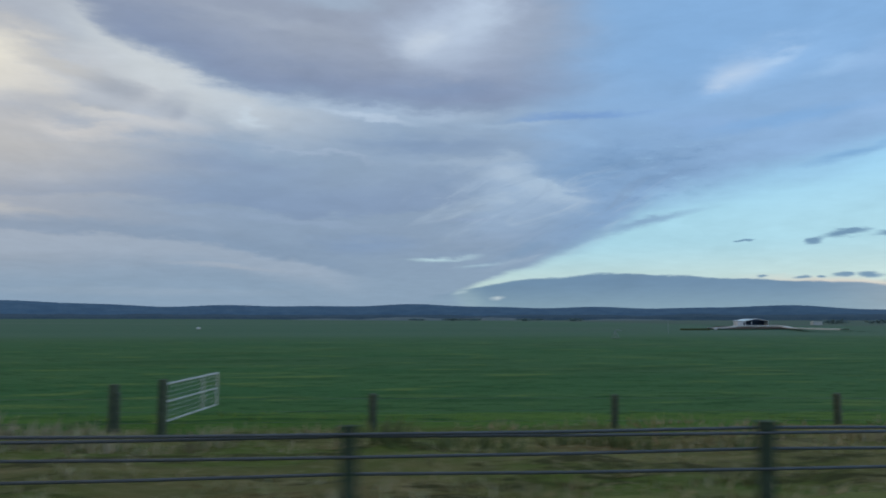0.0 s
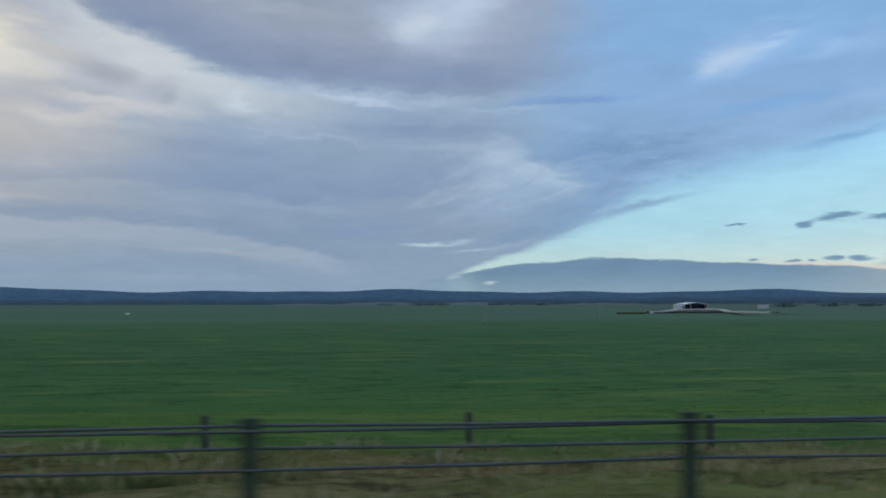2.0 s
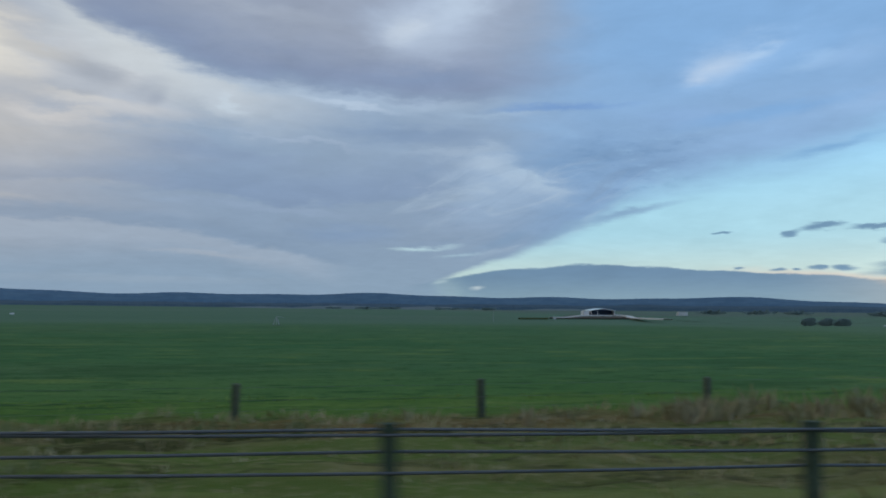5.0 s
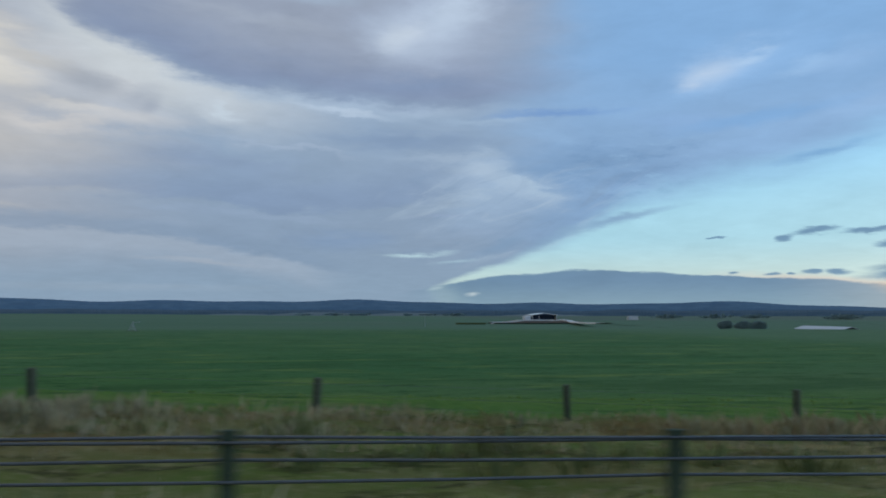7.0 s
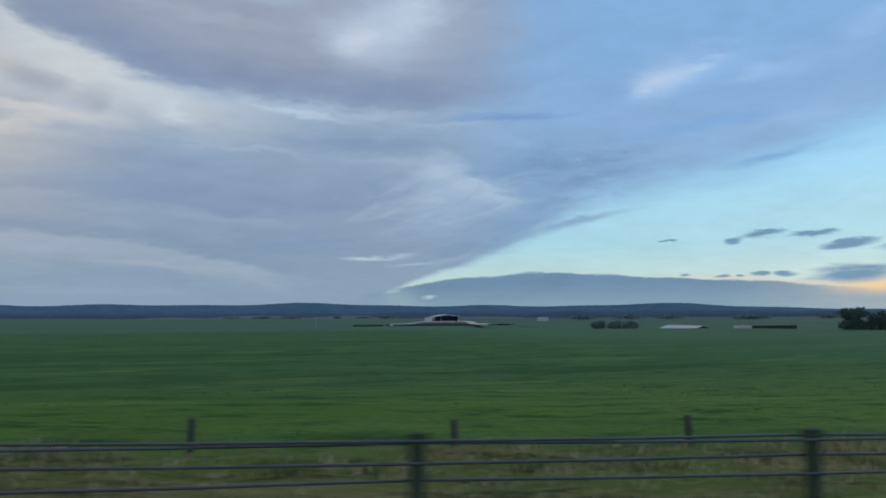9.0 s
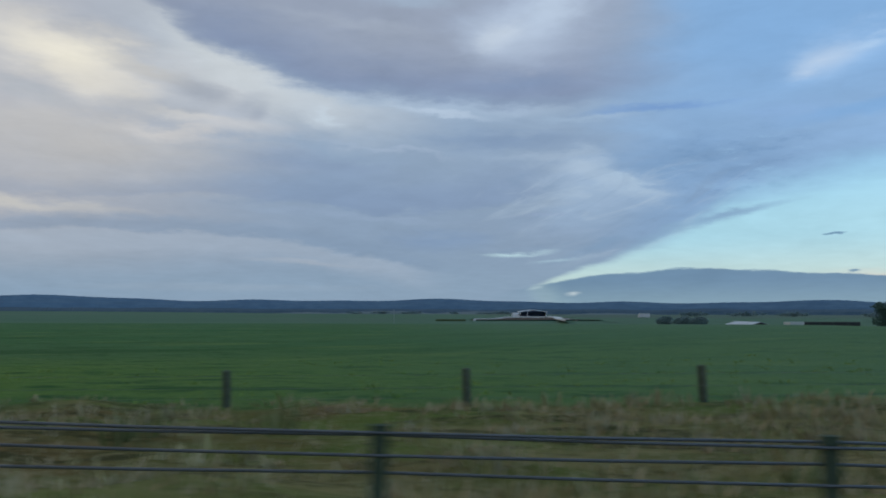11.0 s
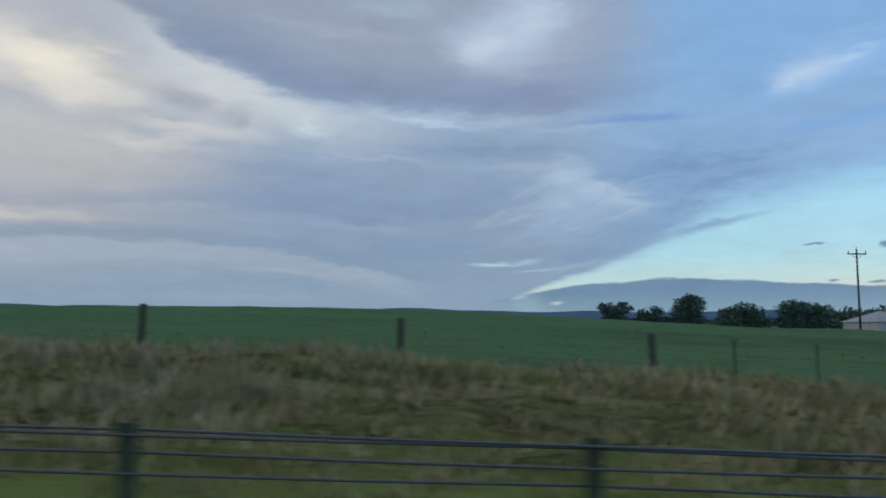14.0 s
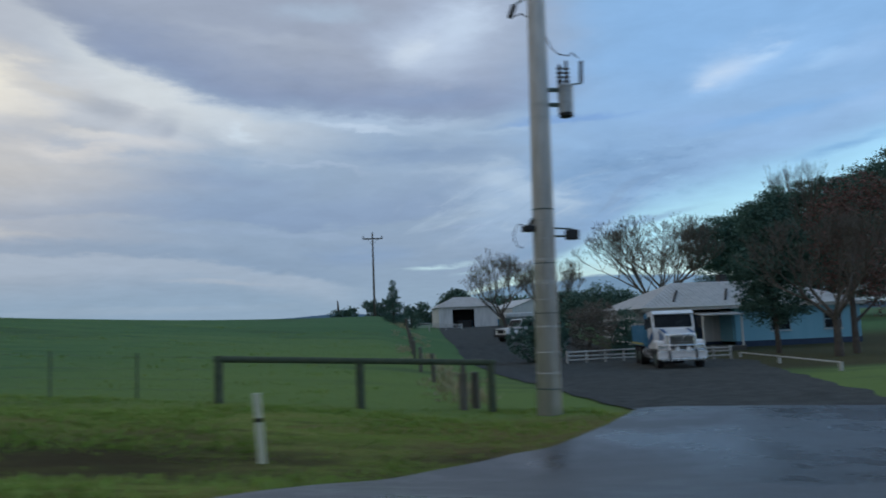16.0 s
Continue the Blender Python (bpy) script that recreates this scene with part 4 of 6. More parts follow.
def make_corner_rail():
    rail = thing("log_rail", (445.1, 17.3, 0), "low round-log rail barrier on stout timber posts", "fence")
    tops = []
    for dx in (0.0, 3.1, 6.1):
        x = 445.1 + dx
        g = ground_z(x, 17.3)
        t = (-8.37, -8.56, -8.73)[len(tops)]
        tops.append(t)
        part("post", rod((dx, 0, g - 0.3), (dx, 0, t + 0.02), 0.10, 0.095, 12), DARKWOOD, rail)
    part("rail", rod((-0.1, -0.02, tops[0] - 0.05), (6.2, -0.02, tops[2] - 0.04), 0.072, 0.066, 12), DARKWOOD, rail)
    part("end_board", rounded(5.0, 6.0, 0.3, 0.7, tops[2] - 0.02, tops[2] + 0.03, 0.01), TIMBER, rail, "pale split board end")
    for x, y in ((450.6, 17.7), (450.95, 18.1)):
        stump = thing("fence_post", (x, y, ground_z(x, y)), "short grey timber post at the paddock corner", "post", "paddock corner posts")
        part("post", rod((0, 0, -0.2), (0, 0, 0.85), 0.11, 0.10, 12), TIMBER, stump)
    white = thing("gate_post", (455.4, 95.0, ground_z(455.4, 95.0)), "stout white painted post beside the driveway", "post")
    part("post", rounded(-0.13, 0.13, -0.13, 0.13, -0.3, 1.35, 0.03), WHITEPAINT, white)
    # fence along the driveway
    drive = thing("driveway_fence", (0, 0, 0), "leaning timber post and wire fence beside the driveway", "fence")
    line = curve([(17.3, 451.0), (30, 450.8), (40, 451.3), (60, 452.6), (90, 454.6), (112, 456.2)])
    post = data_of("post", rounded(-0.06, 0.06, -0.06, 0.06, -0.3, 1.0, 0.02, 1), TIMBER)
    ys = [20.5 + 5.4 * k + random.uniform(-0.7, 0.7) for k in range(17)]
    for y in ys:
        x = line(y)
        o = part("post", post, TIMBER, drive, at=(x, y, ground_z(x, y)))
        o.rotation_euler = (radians(random.uniform(-3, 3)), radians(random.uniform(-4, 4)), random.uniform(0, 1.5))
    for h in (0.3, 0.6, 0.9):
        part("wire", strand([(line(y), y, ground_z(line(y), y) + h) for y in ys], 0.003, 3), ROPE, drive)


def make_marks():
    guide = thing("guide_post", (446.7, 11.3, ground_z(446.7, 11.3)), "white plastic roadside guide post with a dark band", "guide post", lean=(0, -4))
    part("blade", rounded(-0.055, 0.055, -0.02, 0.02, -0.3, 1.0, 0.012), POSTCREAM, guide)
    part("band", rounded(-0.057, 0.057, -0.023, 0.023, 0.58, 0.64, 0.004), BLACK, guide, "dark retaining band")
    mark = thing("cable_marker", (433.4, 16.9, ground_z(433.4, 16.9)), "slim weathered grey cable marker post with a yellow top", "marker post")
    part("blade", rounded(-0.04, 0.04, -0.02, 0.02, -0.2, 1.05, 0.01), GALV, mark)
    part("cap", rounded(-0.055, 0.055, -0.025, 0.025, 1.05, 1.2, 0.01), YELLOW, mark, "yellow plastic cap")
    short = thing("timber_bollard", (432.45, 8.9, ground_z(432.45, 8.9)), "short dark timber post standing in the mown verge", "post")
    part("post", rounded(-0.075, 0.075, -0.075, 0.075, -0.3, road_z(432.4) + 0.62 - ground_z(432.45, 8.9), 0.015), DARKWOOD, short)
    head = thing("culvert_headwall", (445.9, 11.2, ground_z(445.9, 11.2) - 0.075), "pale concrete culvert headwall sunk in the grass", "culvert", turn=26)
    part("slab", rounded(-0.36, 0.36, -0.09, 0.09, -0.3, 0.035, 0.03), CONCRETE, head)
    part("lip", rounded(-0.2, 0.2, -0.26, -0.10, -0.3, 0.0, 0.02), CONCRETE, head)
    bm = bmesh.new()
    bmesh.ops.create_icosphere(bm, subdivisions=3, radius=0.095)
    for v in bm.verts:
        v.co *= 1 + 0.5 * noise.noise(v.co * 11) + 0.3 * noise.noise(v.co * 25)
        v.co.z *= 1.1
    bag = thing("plastic_bag", (416.5, 8.0, ground_z(416.5, 8.0) + 0.26), "crumpled white plastic bag caught in rank grass", "litter")
    part("bag", bm, WHITEPAINT, bag, smooth_faces=True)
    for x, y in ((94.8, 7.4), (427.4, 6.2)):
        bm = bmesh.new()
        bmesh.ops.create_icosphere(bm, subdivisions=2, radius=0.13)
        for v in bm.verts:
            v.co *= 1 + 0.3 * noise.noise(v.co * 11)
            v.co.z *= 0.45
        bit = thing("litter", (x, y, ground_z(x, y) + 0.04), "scrap of white litter lying in the verge grass", "litter")
        part("scrap", bm, WHITEPAINT, bit)


make_barrier()
make_fence()
make_gate()
make_corner_rail()
make_marks()


# ---- grass ----
def grass(name, count, area, tall, wide, blades, mat, label, keep=None, flop=0.35, seed=1):
    rnd = random.Random(seed)
    verts, faces = [], []
    done = 0
    while done < count:
        x, y = rnd.uniform(*area[0]), rnd.uniform(*area[1])
        k = 1.0 if keep is None else keep(x, y)
        done += 1
        if rnd.random() > k:
            continue
        z = rough_ground(x, y) - 0.03
        big = rnd.uniform(0.55, 1.25) * (0.6 + 0.4 * k)
        for _ in range(blades):
            a, r = rnd.uniform(0, 6.283), rnd.uniform(0, wide)
            bx, by = x + r * math.cos(a), y + r * math.sin(a)
            h = rnd.uniform(*tall) * big
            lx, ly = math.cos(a) * h * rnd.uniform(0.05, flop), math.sin(a) * h * rnd.uniform(0.05, flop)
            t = rnd.uniform(0.014, 0.034) * (0.6 + h)
            px, py = -math.sin(a + 0.6) * t, math.cos(a + 0.6) * t
            n = len(verts)
            verts += [(bx - px, by - py, z), (bx + px, by + py, z), (bx + lx * 0.45 + px * 0.7, by + ly * 0.45 + py * 0.7, z + h * 0.6), (bx + lx * 0.45 - px * 0.7, by + ly * 0.45 - py * 0.7, z + h * 0.6), (bx + lx, by + ly, z + h)]
            faces += [(n, n + 1, n + 2, n + 3), (n + 3, n + 2, n + 4)]
    return structure(name, (verts, faces), mat, label, kind="stuff")


def patchy(x, y):
    return 0.25 + 0.75 * smooth(-0.1, 0.3, noise.noise(Vector((x * 0.09, y * 0.3, 1.0))))


def rank(x, y):
    """Where tall rank growth stands: on the bank and along the fence."""
    bank = smooth(292, 330, x) * (1 - smooth(419, 427, x)) * smooth(6.2, 7.6, y)
    strip = (1 - smooth(420, 428, x)) * smooth(11.5, 14.0, y) * (0.35 + 0.65 * smooth(0.0, 0.35, noise.noise(Vector((x * 0.05, 7, 0)))))
    tall = smooth(165, 178, x) * (1 - smooth(192, 205, x)) * smooth(9.0, 12.0, y)
    return min(1.0, max(bank, 0.7 * strip, tall)) * (0.3 + 0.7 * smooth(-0.25, 0.25, noise.noise(Vector((x * 0.22, y * 0.5, 4.0)))))


def make_grass():
    grass("verge_grass", 20000, ((-25, 428), (5.5, 16.4)), (0.06, 0.20), 0.30, 9, STRAW, "rank straw coloured grass along the roadside verge", patchy, 0.9, seed=2)
    grass("rank_grass", 26000, ((-25, 426), (6.4, 16.9)), (0.10, 0.32), 0.45, 11, RUSH, "brown rushes and seeding grass on the bank", rank, 0.9, seed=3)
    grass("seed_heads", 7000, ((-25, 426), (7.0, 16.8)), (0.22, 0.48), 0.4, 9, STRAW, "pale seed heads standing over the rank grass", lambda x, y: 0.8 * rank(x, y), 0.8, seed=4)
    grass("rush_clumps", 1700, ((-25, 428), (7.0, 13.5)), (0.18, 0.42), 0.55, 40, RUSHGREEN, "dark green rush clumps standing in the verge", lambda x, y: 0.9 * smooth(0.12, 0.4, noise.noise(Vector((x * 0.11, y * 0.35, 12.0)))), 0.8, seed=7)
    grass("dry_weeds", 15000, ((-25, 424), (8.6, 16.3)), (0.16, 0.46), 0.50, 20, WEED, "dead brown weeds standing in soft clumps on the bank",
          lambda x, y: rank(x, y) * (0.15 + 0.85 * smooth(-0.05, 0.25, noise.noise(Vector((x * 0.30, y * 0.6, 31.0))))), 0.75, seed=8)
    grass("fence_weeds", 4200, ((-25, 300), (13.0, 16.2)), (0.20, 0.50), 0.40, 22, WEED, "pale dead weeds along the foot of the fence",
          lambda x, y: 0.95 if -14.5 < x < -6.5 else 0.9 * smooth(0.12, 0.34, noise.noise(Vector((x * 0.10, y * 0.3, 37.0)))), 0.75, seed=9)
    grass("drive_strip", 2600, ((450.0, 455.5), (19.0, 100)), (0.10, 0.35), 0.35, 14, WEED, "dry grass along the driveway fence",
          lambda x, y: smooth(-0.15, 0.2, noise.noise(Vector((x * 0.6, y * 0.15, 41.0)))) * max(0.0, 1 - abs(x - 451.6 - 0.045 * max(0.0, y - 36)) / 1.5), 0.8, seed=10)
    grass("mown_grass", 16000, ((422, 454.0), (7.6, 17.5)), (0.04, 0.12), 0.20, 7, BLADE, "short green verge grass by the side road",
          lambda x, y: (0.1 + 0.9 * smooth(0.7, 1.4, ((x - 444.5) / 1.6) ** 2 + ((y - 10.8) / 0.8) ** 2)) * (0.35 + 0.65 * smooth(-0.2, 0.25, noise.noise(Vector((x * 0.35, y * 0.6, 21.0))))) * (1 - smooth(0.0, 0.6, max(0.0, x - 453.2))) * (1.0 if y > side_rim(x) + 0.15 else 0.0), 0.9, seed=5)
    grass("paddock_tufts", 6500, ((385, 451), (17.6, 62)), (0.04, 0.10), 0.45, 9, BLADE, "uneven tufts in the paddock beside the side road",
          lambda x, y: (0.15 + 0.85 * smooth(0.0, 0.3, noise.noise(Vector((x * 0.22, y * 0.3, 51.0))))) * (1 if x < 450 else 0), 0.9, seed=12)
    grass("pasture_tufts", 9000, ((-30, 452), (15.8, 46)), (0.06, 0.16), 0.28, 7, BLADE, "green pasture tufts in the paddock near the fence",
          lambda x, y: (0.25 + 0.75 * smooth(-0.1, 0.35, noise.noise(Vector((x * 0.06, y * 0.25, 8.0))))) * (1 if x < 449 else 0), 0.9, seed=6)


# ---- trees ----
def limb(verts, faces, pts, radii, sides=5):
    base = len(verts)
    pts = [Vector(p) for p in pts]
    for k, p in enumerate(pts):
        d = (pts[min(k + 1, len(pts) - 1)] - pts[max(k - 1, 0)]).normalized()
        u = d.cross(Vector((0, 0, 1)) if abs(d.z) < 0.9 else Vector((1, 0, 0))).normalized()
        w = d.cross(u)
        for i in range(sides):
            a = 6.28318 * i / sides
            verts.append(tuple(p + (u * math.cos(a) + w * math.sin(a)) * radii[k]))
    for k in range(len(pts) - 1):
        for i in range(sides):
            j = (i + 1) % sides
            faces.append((base + k * sides + i, base + k * sides + j, base + (k + 1) * sides + j, base + (k + 1) * sides + i))


def branching(rnd, verts, faces, tips, p, d, length, radius, depth, spread=0.6, lift=0.12):
    """Grows a limb that bends, tapers and forks until depth runs out."""
    pts, radii = [p], [radius]
    q, way = Vector(p), Vector(d).normalized()
    for k in range(3):
        way = (way + Vector((rnd.uniform(-1, 1), rnd.uniform(-1, 1), rnd.uniform(-0.6, 1) * 0.8)) * 0.16 + Vector((0, 0, lift * 0.4))).normalized()
        q = q + way * length / 3
        pts.append(tuple(q))
        radii.append(radius * (1 - 0.12 * (k + 1)))
    radii = [max(r, 0.011) for r in radii]
    limb(verts, faces, pts, radii, 7 if depth > 4 else 5 if depth > 2 else 3)
    if depth == 0:
        tips.append(tuple(q))
        return
    kids = 3 if rnd.random() < 0.45 and depth > 1 else 2
    for k in range(kids):
        side = Vector((rnd.uniform(-1, 1), rnd.uniform(-1, 1), rnd.uniform(-0.25, 0.6))).normalized()
        go = (way + side * spread * rnd.uniform(0.7, 1.35)).normalized()
        branching(rnd, verts, faces, tips, tuple(q), go, length * rnd.uniform(0.66, 0.86), radius * 0.64 * (0.8 if k else 1.0), depth - 1, spread, lift)
    if depth > 1 and rnd.random() < 0.7:
        side = Vector((rnd.uniform(-1, 1), rnd.uniform(-1, 1), rnd.uniform(0, 0.5))).normalized()
        branching(rnd, verts, faces, tips, pts[2], (way * 0.5 + side * 0.8), length * 0.5, radius * 0.38, max(depth - 2, 0), spread, lift)


def leaves(rnd, spots, per, reach, size, droop=0.0, flat=0.6):
    """Small leaf sprays scattered round each spot."""
    verts, faces = [], []
    for p, scale in spots:
        for _ in range(per):
            o = Vector((rnd.gauss(0, 1), rnd.gauss(0, 1), rnd.gauss(0, 1) * flat)) * reach * scale * 0.55
            c = Vector(p) + o
            a = Vector((rnd.uniform(-1, 1), rnd.uniform(-1, 1), rnd.uniform(-0.7, 0.7) - droop)).normalized()
            b = a.cross(Vector((rnd.uniform(-1, 1), rnd.uniform(-1, 1), rnd.uniform(-1, 1)))).normalized()
            s = size * rnd.uniform(0.5, 1.3)
            n = len(verts)
            verts += [tuple(c - b * s * 0.22), tuple(c + a * s * 0.5 - b * s * 0.34), tuple(c + a * s), tuple(c + a * s * 0.45 + b * s * 0.34)]
            faces.append((n, n + 1, n + 2, n + 3))
    return verts, faces


def bare_tree(place, tall, label, seed, spread=0.6, depth=7, buds=False, lean=(0, 0), stem=0.28, half=0.0):
    rnd = random.Random(seed)
    tree = thing("bare_tree", (*place, ground_z(*place) - 0.1), label, "tree")
    verts, faces, tips = [], [], []
    top = tall * stem
    trunk = [(0, 0, 0), (lean[0] * 0.3, lean[1] * 0.3, top * 0.5), (lean[0], lean[1], top)]
    limb(verts, faces, trunk, [tall * 0.030, tall * 0.024, tall * 0.021], 9)
    part("trunk", (list(verts), list(faces)), BARK, tree, smooth_faces=True)
    verts, faces = [], []
    n = 6
    for k in range(n):
        a = 6.283 * k / n + rnd.uniform(-0.4, 0.4)
        d = Vector((math.cos(a) * spread * 1.25, math.sin(a) * spread * 1.25, rnd.uniform(0.55, 1.0)))
        branching(rnd, verts, faces, tips, (lean[0], lean[1], top * rnd.uniform(0.8, 1.0)), d, tall * 0.215, tall * 0.0135, depth - 1, spread, 0.14)
    # draw the crown out to its breadth and height
    if half:
        far = sorted(math.hypot(p[0] - lean[0], p[1] - lean[1]) for p in tips)[int(len(tips) * 0.93)]
        high = max(p[2] for p in tips)
        fit = lambda p: (lean[0] + (p[0] - lean[0]) * half / far, lean[1] + (p[1] - lean[1]) * half / far, top * 0.8 + (p[2] - top * 0.8) * (tall - top * 0.8) / (high - top * 0.8))
        verts, tips = [fit(p) for p in verts], [fit(p) for p in tips]
    part("crown", (verts, faces), TWIG, tree, "fine leafless winter branches")
    if buds:
        part("thin_foliage", leaves(rnd, [(p, 1.0) for p in tips[::2]], 2, 0.25, 0.11), LICHEN, tree, "sparse pale green remnant leaves")
    return tree


def leafy_tree(place, blobs, label, mat, seed, name="tree", per=16, size=0.5, spots=60, trunk_r=0.25, tall=8.0, category="tree", flat=0.6, ragged=0.5, core=0, reach=1.3):
    """Trunk and forking limbs under a crown of leaf sprays that fill uneven lobes (x, y, z, rx, ry, rz)."""
    rnd = random.Random(seed)
    tree = thing(name, (*place, ground_z(*place) - 0.1), label, category)
    verts, faces = [], []
    limb(verts, faces, [(0, 0, 0), (rnd.uniform(-0.1, 0.1), 0, tall * 0.3), (rnd.uniform(-0.2, 0.2), 0, tall * 0.7)], [trunk_r, trunk_r * 0.8, trunk_r * 0.35], 9)
    for x, y, z, rx, ry, rz in blobs:
        limb(verts, faces, [(0, 0, min(z * 0.45, tall * 0.4)), (x * 0.5, y * 0.5, z * 0.7), (x, y, z)], [trunk_r * 0.5, trunk_r * 0.3, trunk_r * 0.1], 6)
    part("trunk", (verts, faces), BARK, tree, smooth_faces=True)
    clumps = []
    for x, y, z, rx, ry, rz in blobs:
        for _ in range(max(6, int(spots * rx * rz / 6))):
            v = Vector((rnd.gauss(0, 1), rnd.gauss(0, 1), rnd.gauss(0, 1))).normalized() * (rnd.uniform(0.25, 1.0) ** 0.45)
            v *= 1 + ragged * 0.35 * noise.noise(Vector((v.x * 2.4 + x, v.y * 2.4 + y, v.z * 2.4 + seed)))
            clumps.append(((x + v.x * rx, y + v.y * ry, z + v.z * rz), rnd.uniform(0.6, 1.3)))
    verts, faces = leaves(rnd, clumps, per, size * reach, size, 0.0, flat)
    # broad shaded sprays deep inside the lobes
    if core:
        deep = []
        for x, y, z, rx, ry, rz in blobs:
            for _ in range(max(4, int(core * rx * rz))):
                v = Vector((rnd.gauss(0, 1), rnd.gauss(0, 1), rnd.gauss(0, 1))).normalized() * rnd.uniform(0.1, 0.74)
                deep.append(((x + v.x * rx, y + v.y * ry, z + v.z * rz), 1.0))
        more, extra = leaves(rnd, deep, 5, size * 2.0, size * 2.6, 0.0, 0.8)
        n = len(verts)
        verts += more
        faces += [tuple(i + n for i in q) for q in extra]
    part("crown", (verts, faces), mat, tree)
    return tree


# ---- farm buildings ----
def corrugated(x0, x1, y0, z0, y1, z1, pitch=0.2, amp=0.018):
    """A sloping sheet between two eaves, ribbed down the slope."""
    verts, faces = [], []
    n = max(4, int((x1 - x0) / (pitch / 2)))
    for i in range(n + 1):
        x = x0 + (x1 - x0) * i / n
        o = amp if i % 2 else 0.0
        verts += [(x, y0, z0 + o), (x, y1, z1 + o)]
    for i in range(n):
        a = 2 * i
        faces.append((a, a + 2, a + 3, a + 1))
    return verts, faces


def gable_shed(name, place, w, d, eave, ridge, label, turn=0.0, doors=(), wall=OFFWHITE, roof=SHEETROOF, window=None, open_front=None):
    """A sheet-metal shed whose gable faces -y. doors: (x0, x1, height) dark openings in the front."""
    shed = thing(name, (*place, ground_z(*place)), label, "shed", turn=turn)
    t = 0.12
    low = -0.8
    # front wall around its openings
    cuts = sorted(doors)
    x = -w / 2
    rise = lambda u: eave + (ridge - eave) * (1 - abs(u) / (w / 2))
    pieces = []
    for a, b, h in cuts:
        if a > x:
            pieces.append((x, a, low))
        pieces.append((a, b, h))
        x = b
    if x < w / 2:
        pieces.append((x, w / 2, low))
    for a, b, z0 in pieces:
        pts = [(a, z0), (b, z0), (b, rise(b))] + ([(0.0, ridge)] if a < 0 < b else []) + [(a, rise(a))]
        part("front_wall", prism(pts, (-d / 2, -d / 2 + t)), wall, shed)
    part("back_wall", prism([(-w / 2, low), (w / 2, low), (w / 2, eave), (0, ridge), (-w / 2, eave)], (d / 2 - t, d / 2)), wall, shed)
    for s in (-1, 1):
        a, b = sorted((s * w / 2, s * (w / 2 - t)))
        part("side_wall", block(a, b, -d / 2 + t + 0.003, d / 2 - t - 0.003, low, eave - 0.01), wall, shed)
    # dark block behind the openings replaces the shade inside
    part("lining", block(-w / 2 + 0.2, w / 2 - 0.2, -d / 2 + min(3.0, d * 0.5), d / 2 - 0.3, -0.3, eave - 0.1), SHADE, shed, "dark block standing in for the shaded interior")
    for s in (-1, 1):
        over = 0.25
        run = w / 2 + over
        drop = (ridge - eave) / (w / 2) * over
        verts, faces = [], []
        n = int((d + 0.5) / 0.1)
        for i in range(n + 1):
            y = -d / 2 - 0.25 + (d + 0.5) * i / n
            o = 0.02 if i % 2 else 0.0
            verts += [(0, y, ridge + 0.03 + o), (s * run, y, eave - drop + 0.03 + o)]
        for i in range(n):
            faces.append((2 * i, 2 * i + 1, 2 * i + 3, 2 * i + 2))
        part("roof_sheet", (verts, faces), roof, shed)
    if window:
        x0, x1, z0, z1 = window
        win = part("window", block(x0 - 0.06, x1 + 0.06, -d / 2 - 0.04, -d / 2 - 0.003, z0 - 0.06, z1 + 0.06), CREAM, shed)
        part("pane", block(x0, x1, -d / 2 - 0.05, -d / 2 - 0.042, z0, z1), GLASS, win)
    return shed


def hip_roof(x0, x1, y0, y1, eave, ridge, inset):
    bm = bmesh.new()
    ym = (y0 + y1) / 2
    v = [bm.verts.new(p) for p in ((x0, y0, eave), (x1, y0, eave), (x1, y1, eave), (x0, y1, eave), (x0 + inset, ym, ridge), (x1 - inset, ym, ridge))]
    for f in ((0, 1, 5, 4), (1, 2, 5), (2, 3, 4, 5), (3, 0, 4), (3, 2, 1, 0)):
        bm.faces.new([v[i] for i in f])
    return bm


def roof_ribs(x0, x1, y0, y1, eave, ridge, inset, step=0.35):
    """Raised standing ribs down the front slope of a hip roof."""
    bm = bmesh.new()
    ym = (y0 + y1) / 2
    n = int((x1 - x0) / step)
    for i in range(1, n):
        x = x0 + (x1 - x0) * i / n
        k = min(1.0, (x - x0) / inset, (x1 - x) / inset)
        tube(bm, (x, y0, eave + 0.01), (x, y0 + (ym - y0) * k, eave + (ridge - eave) * k + 0.01), 0.018, 0.018, 4, False)
    return bm


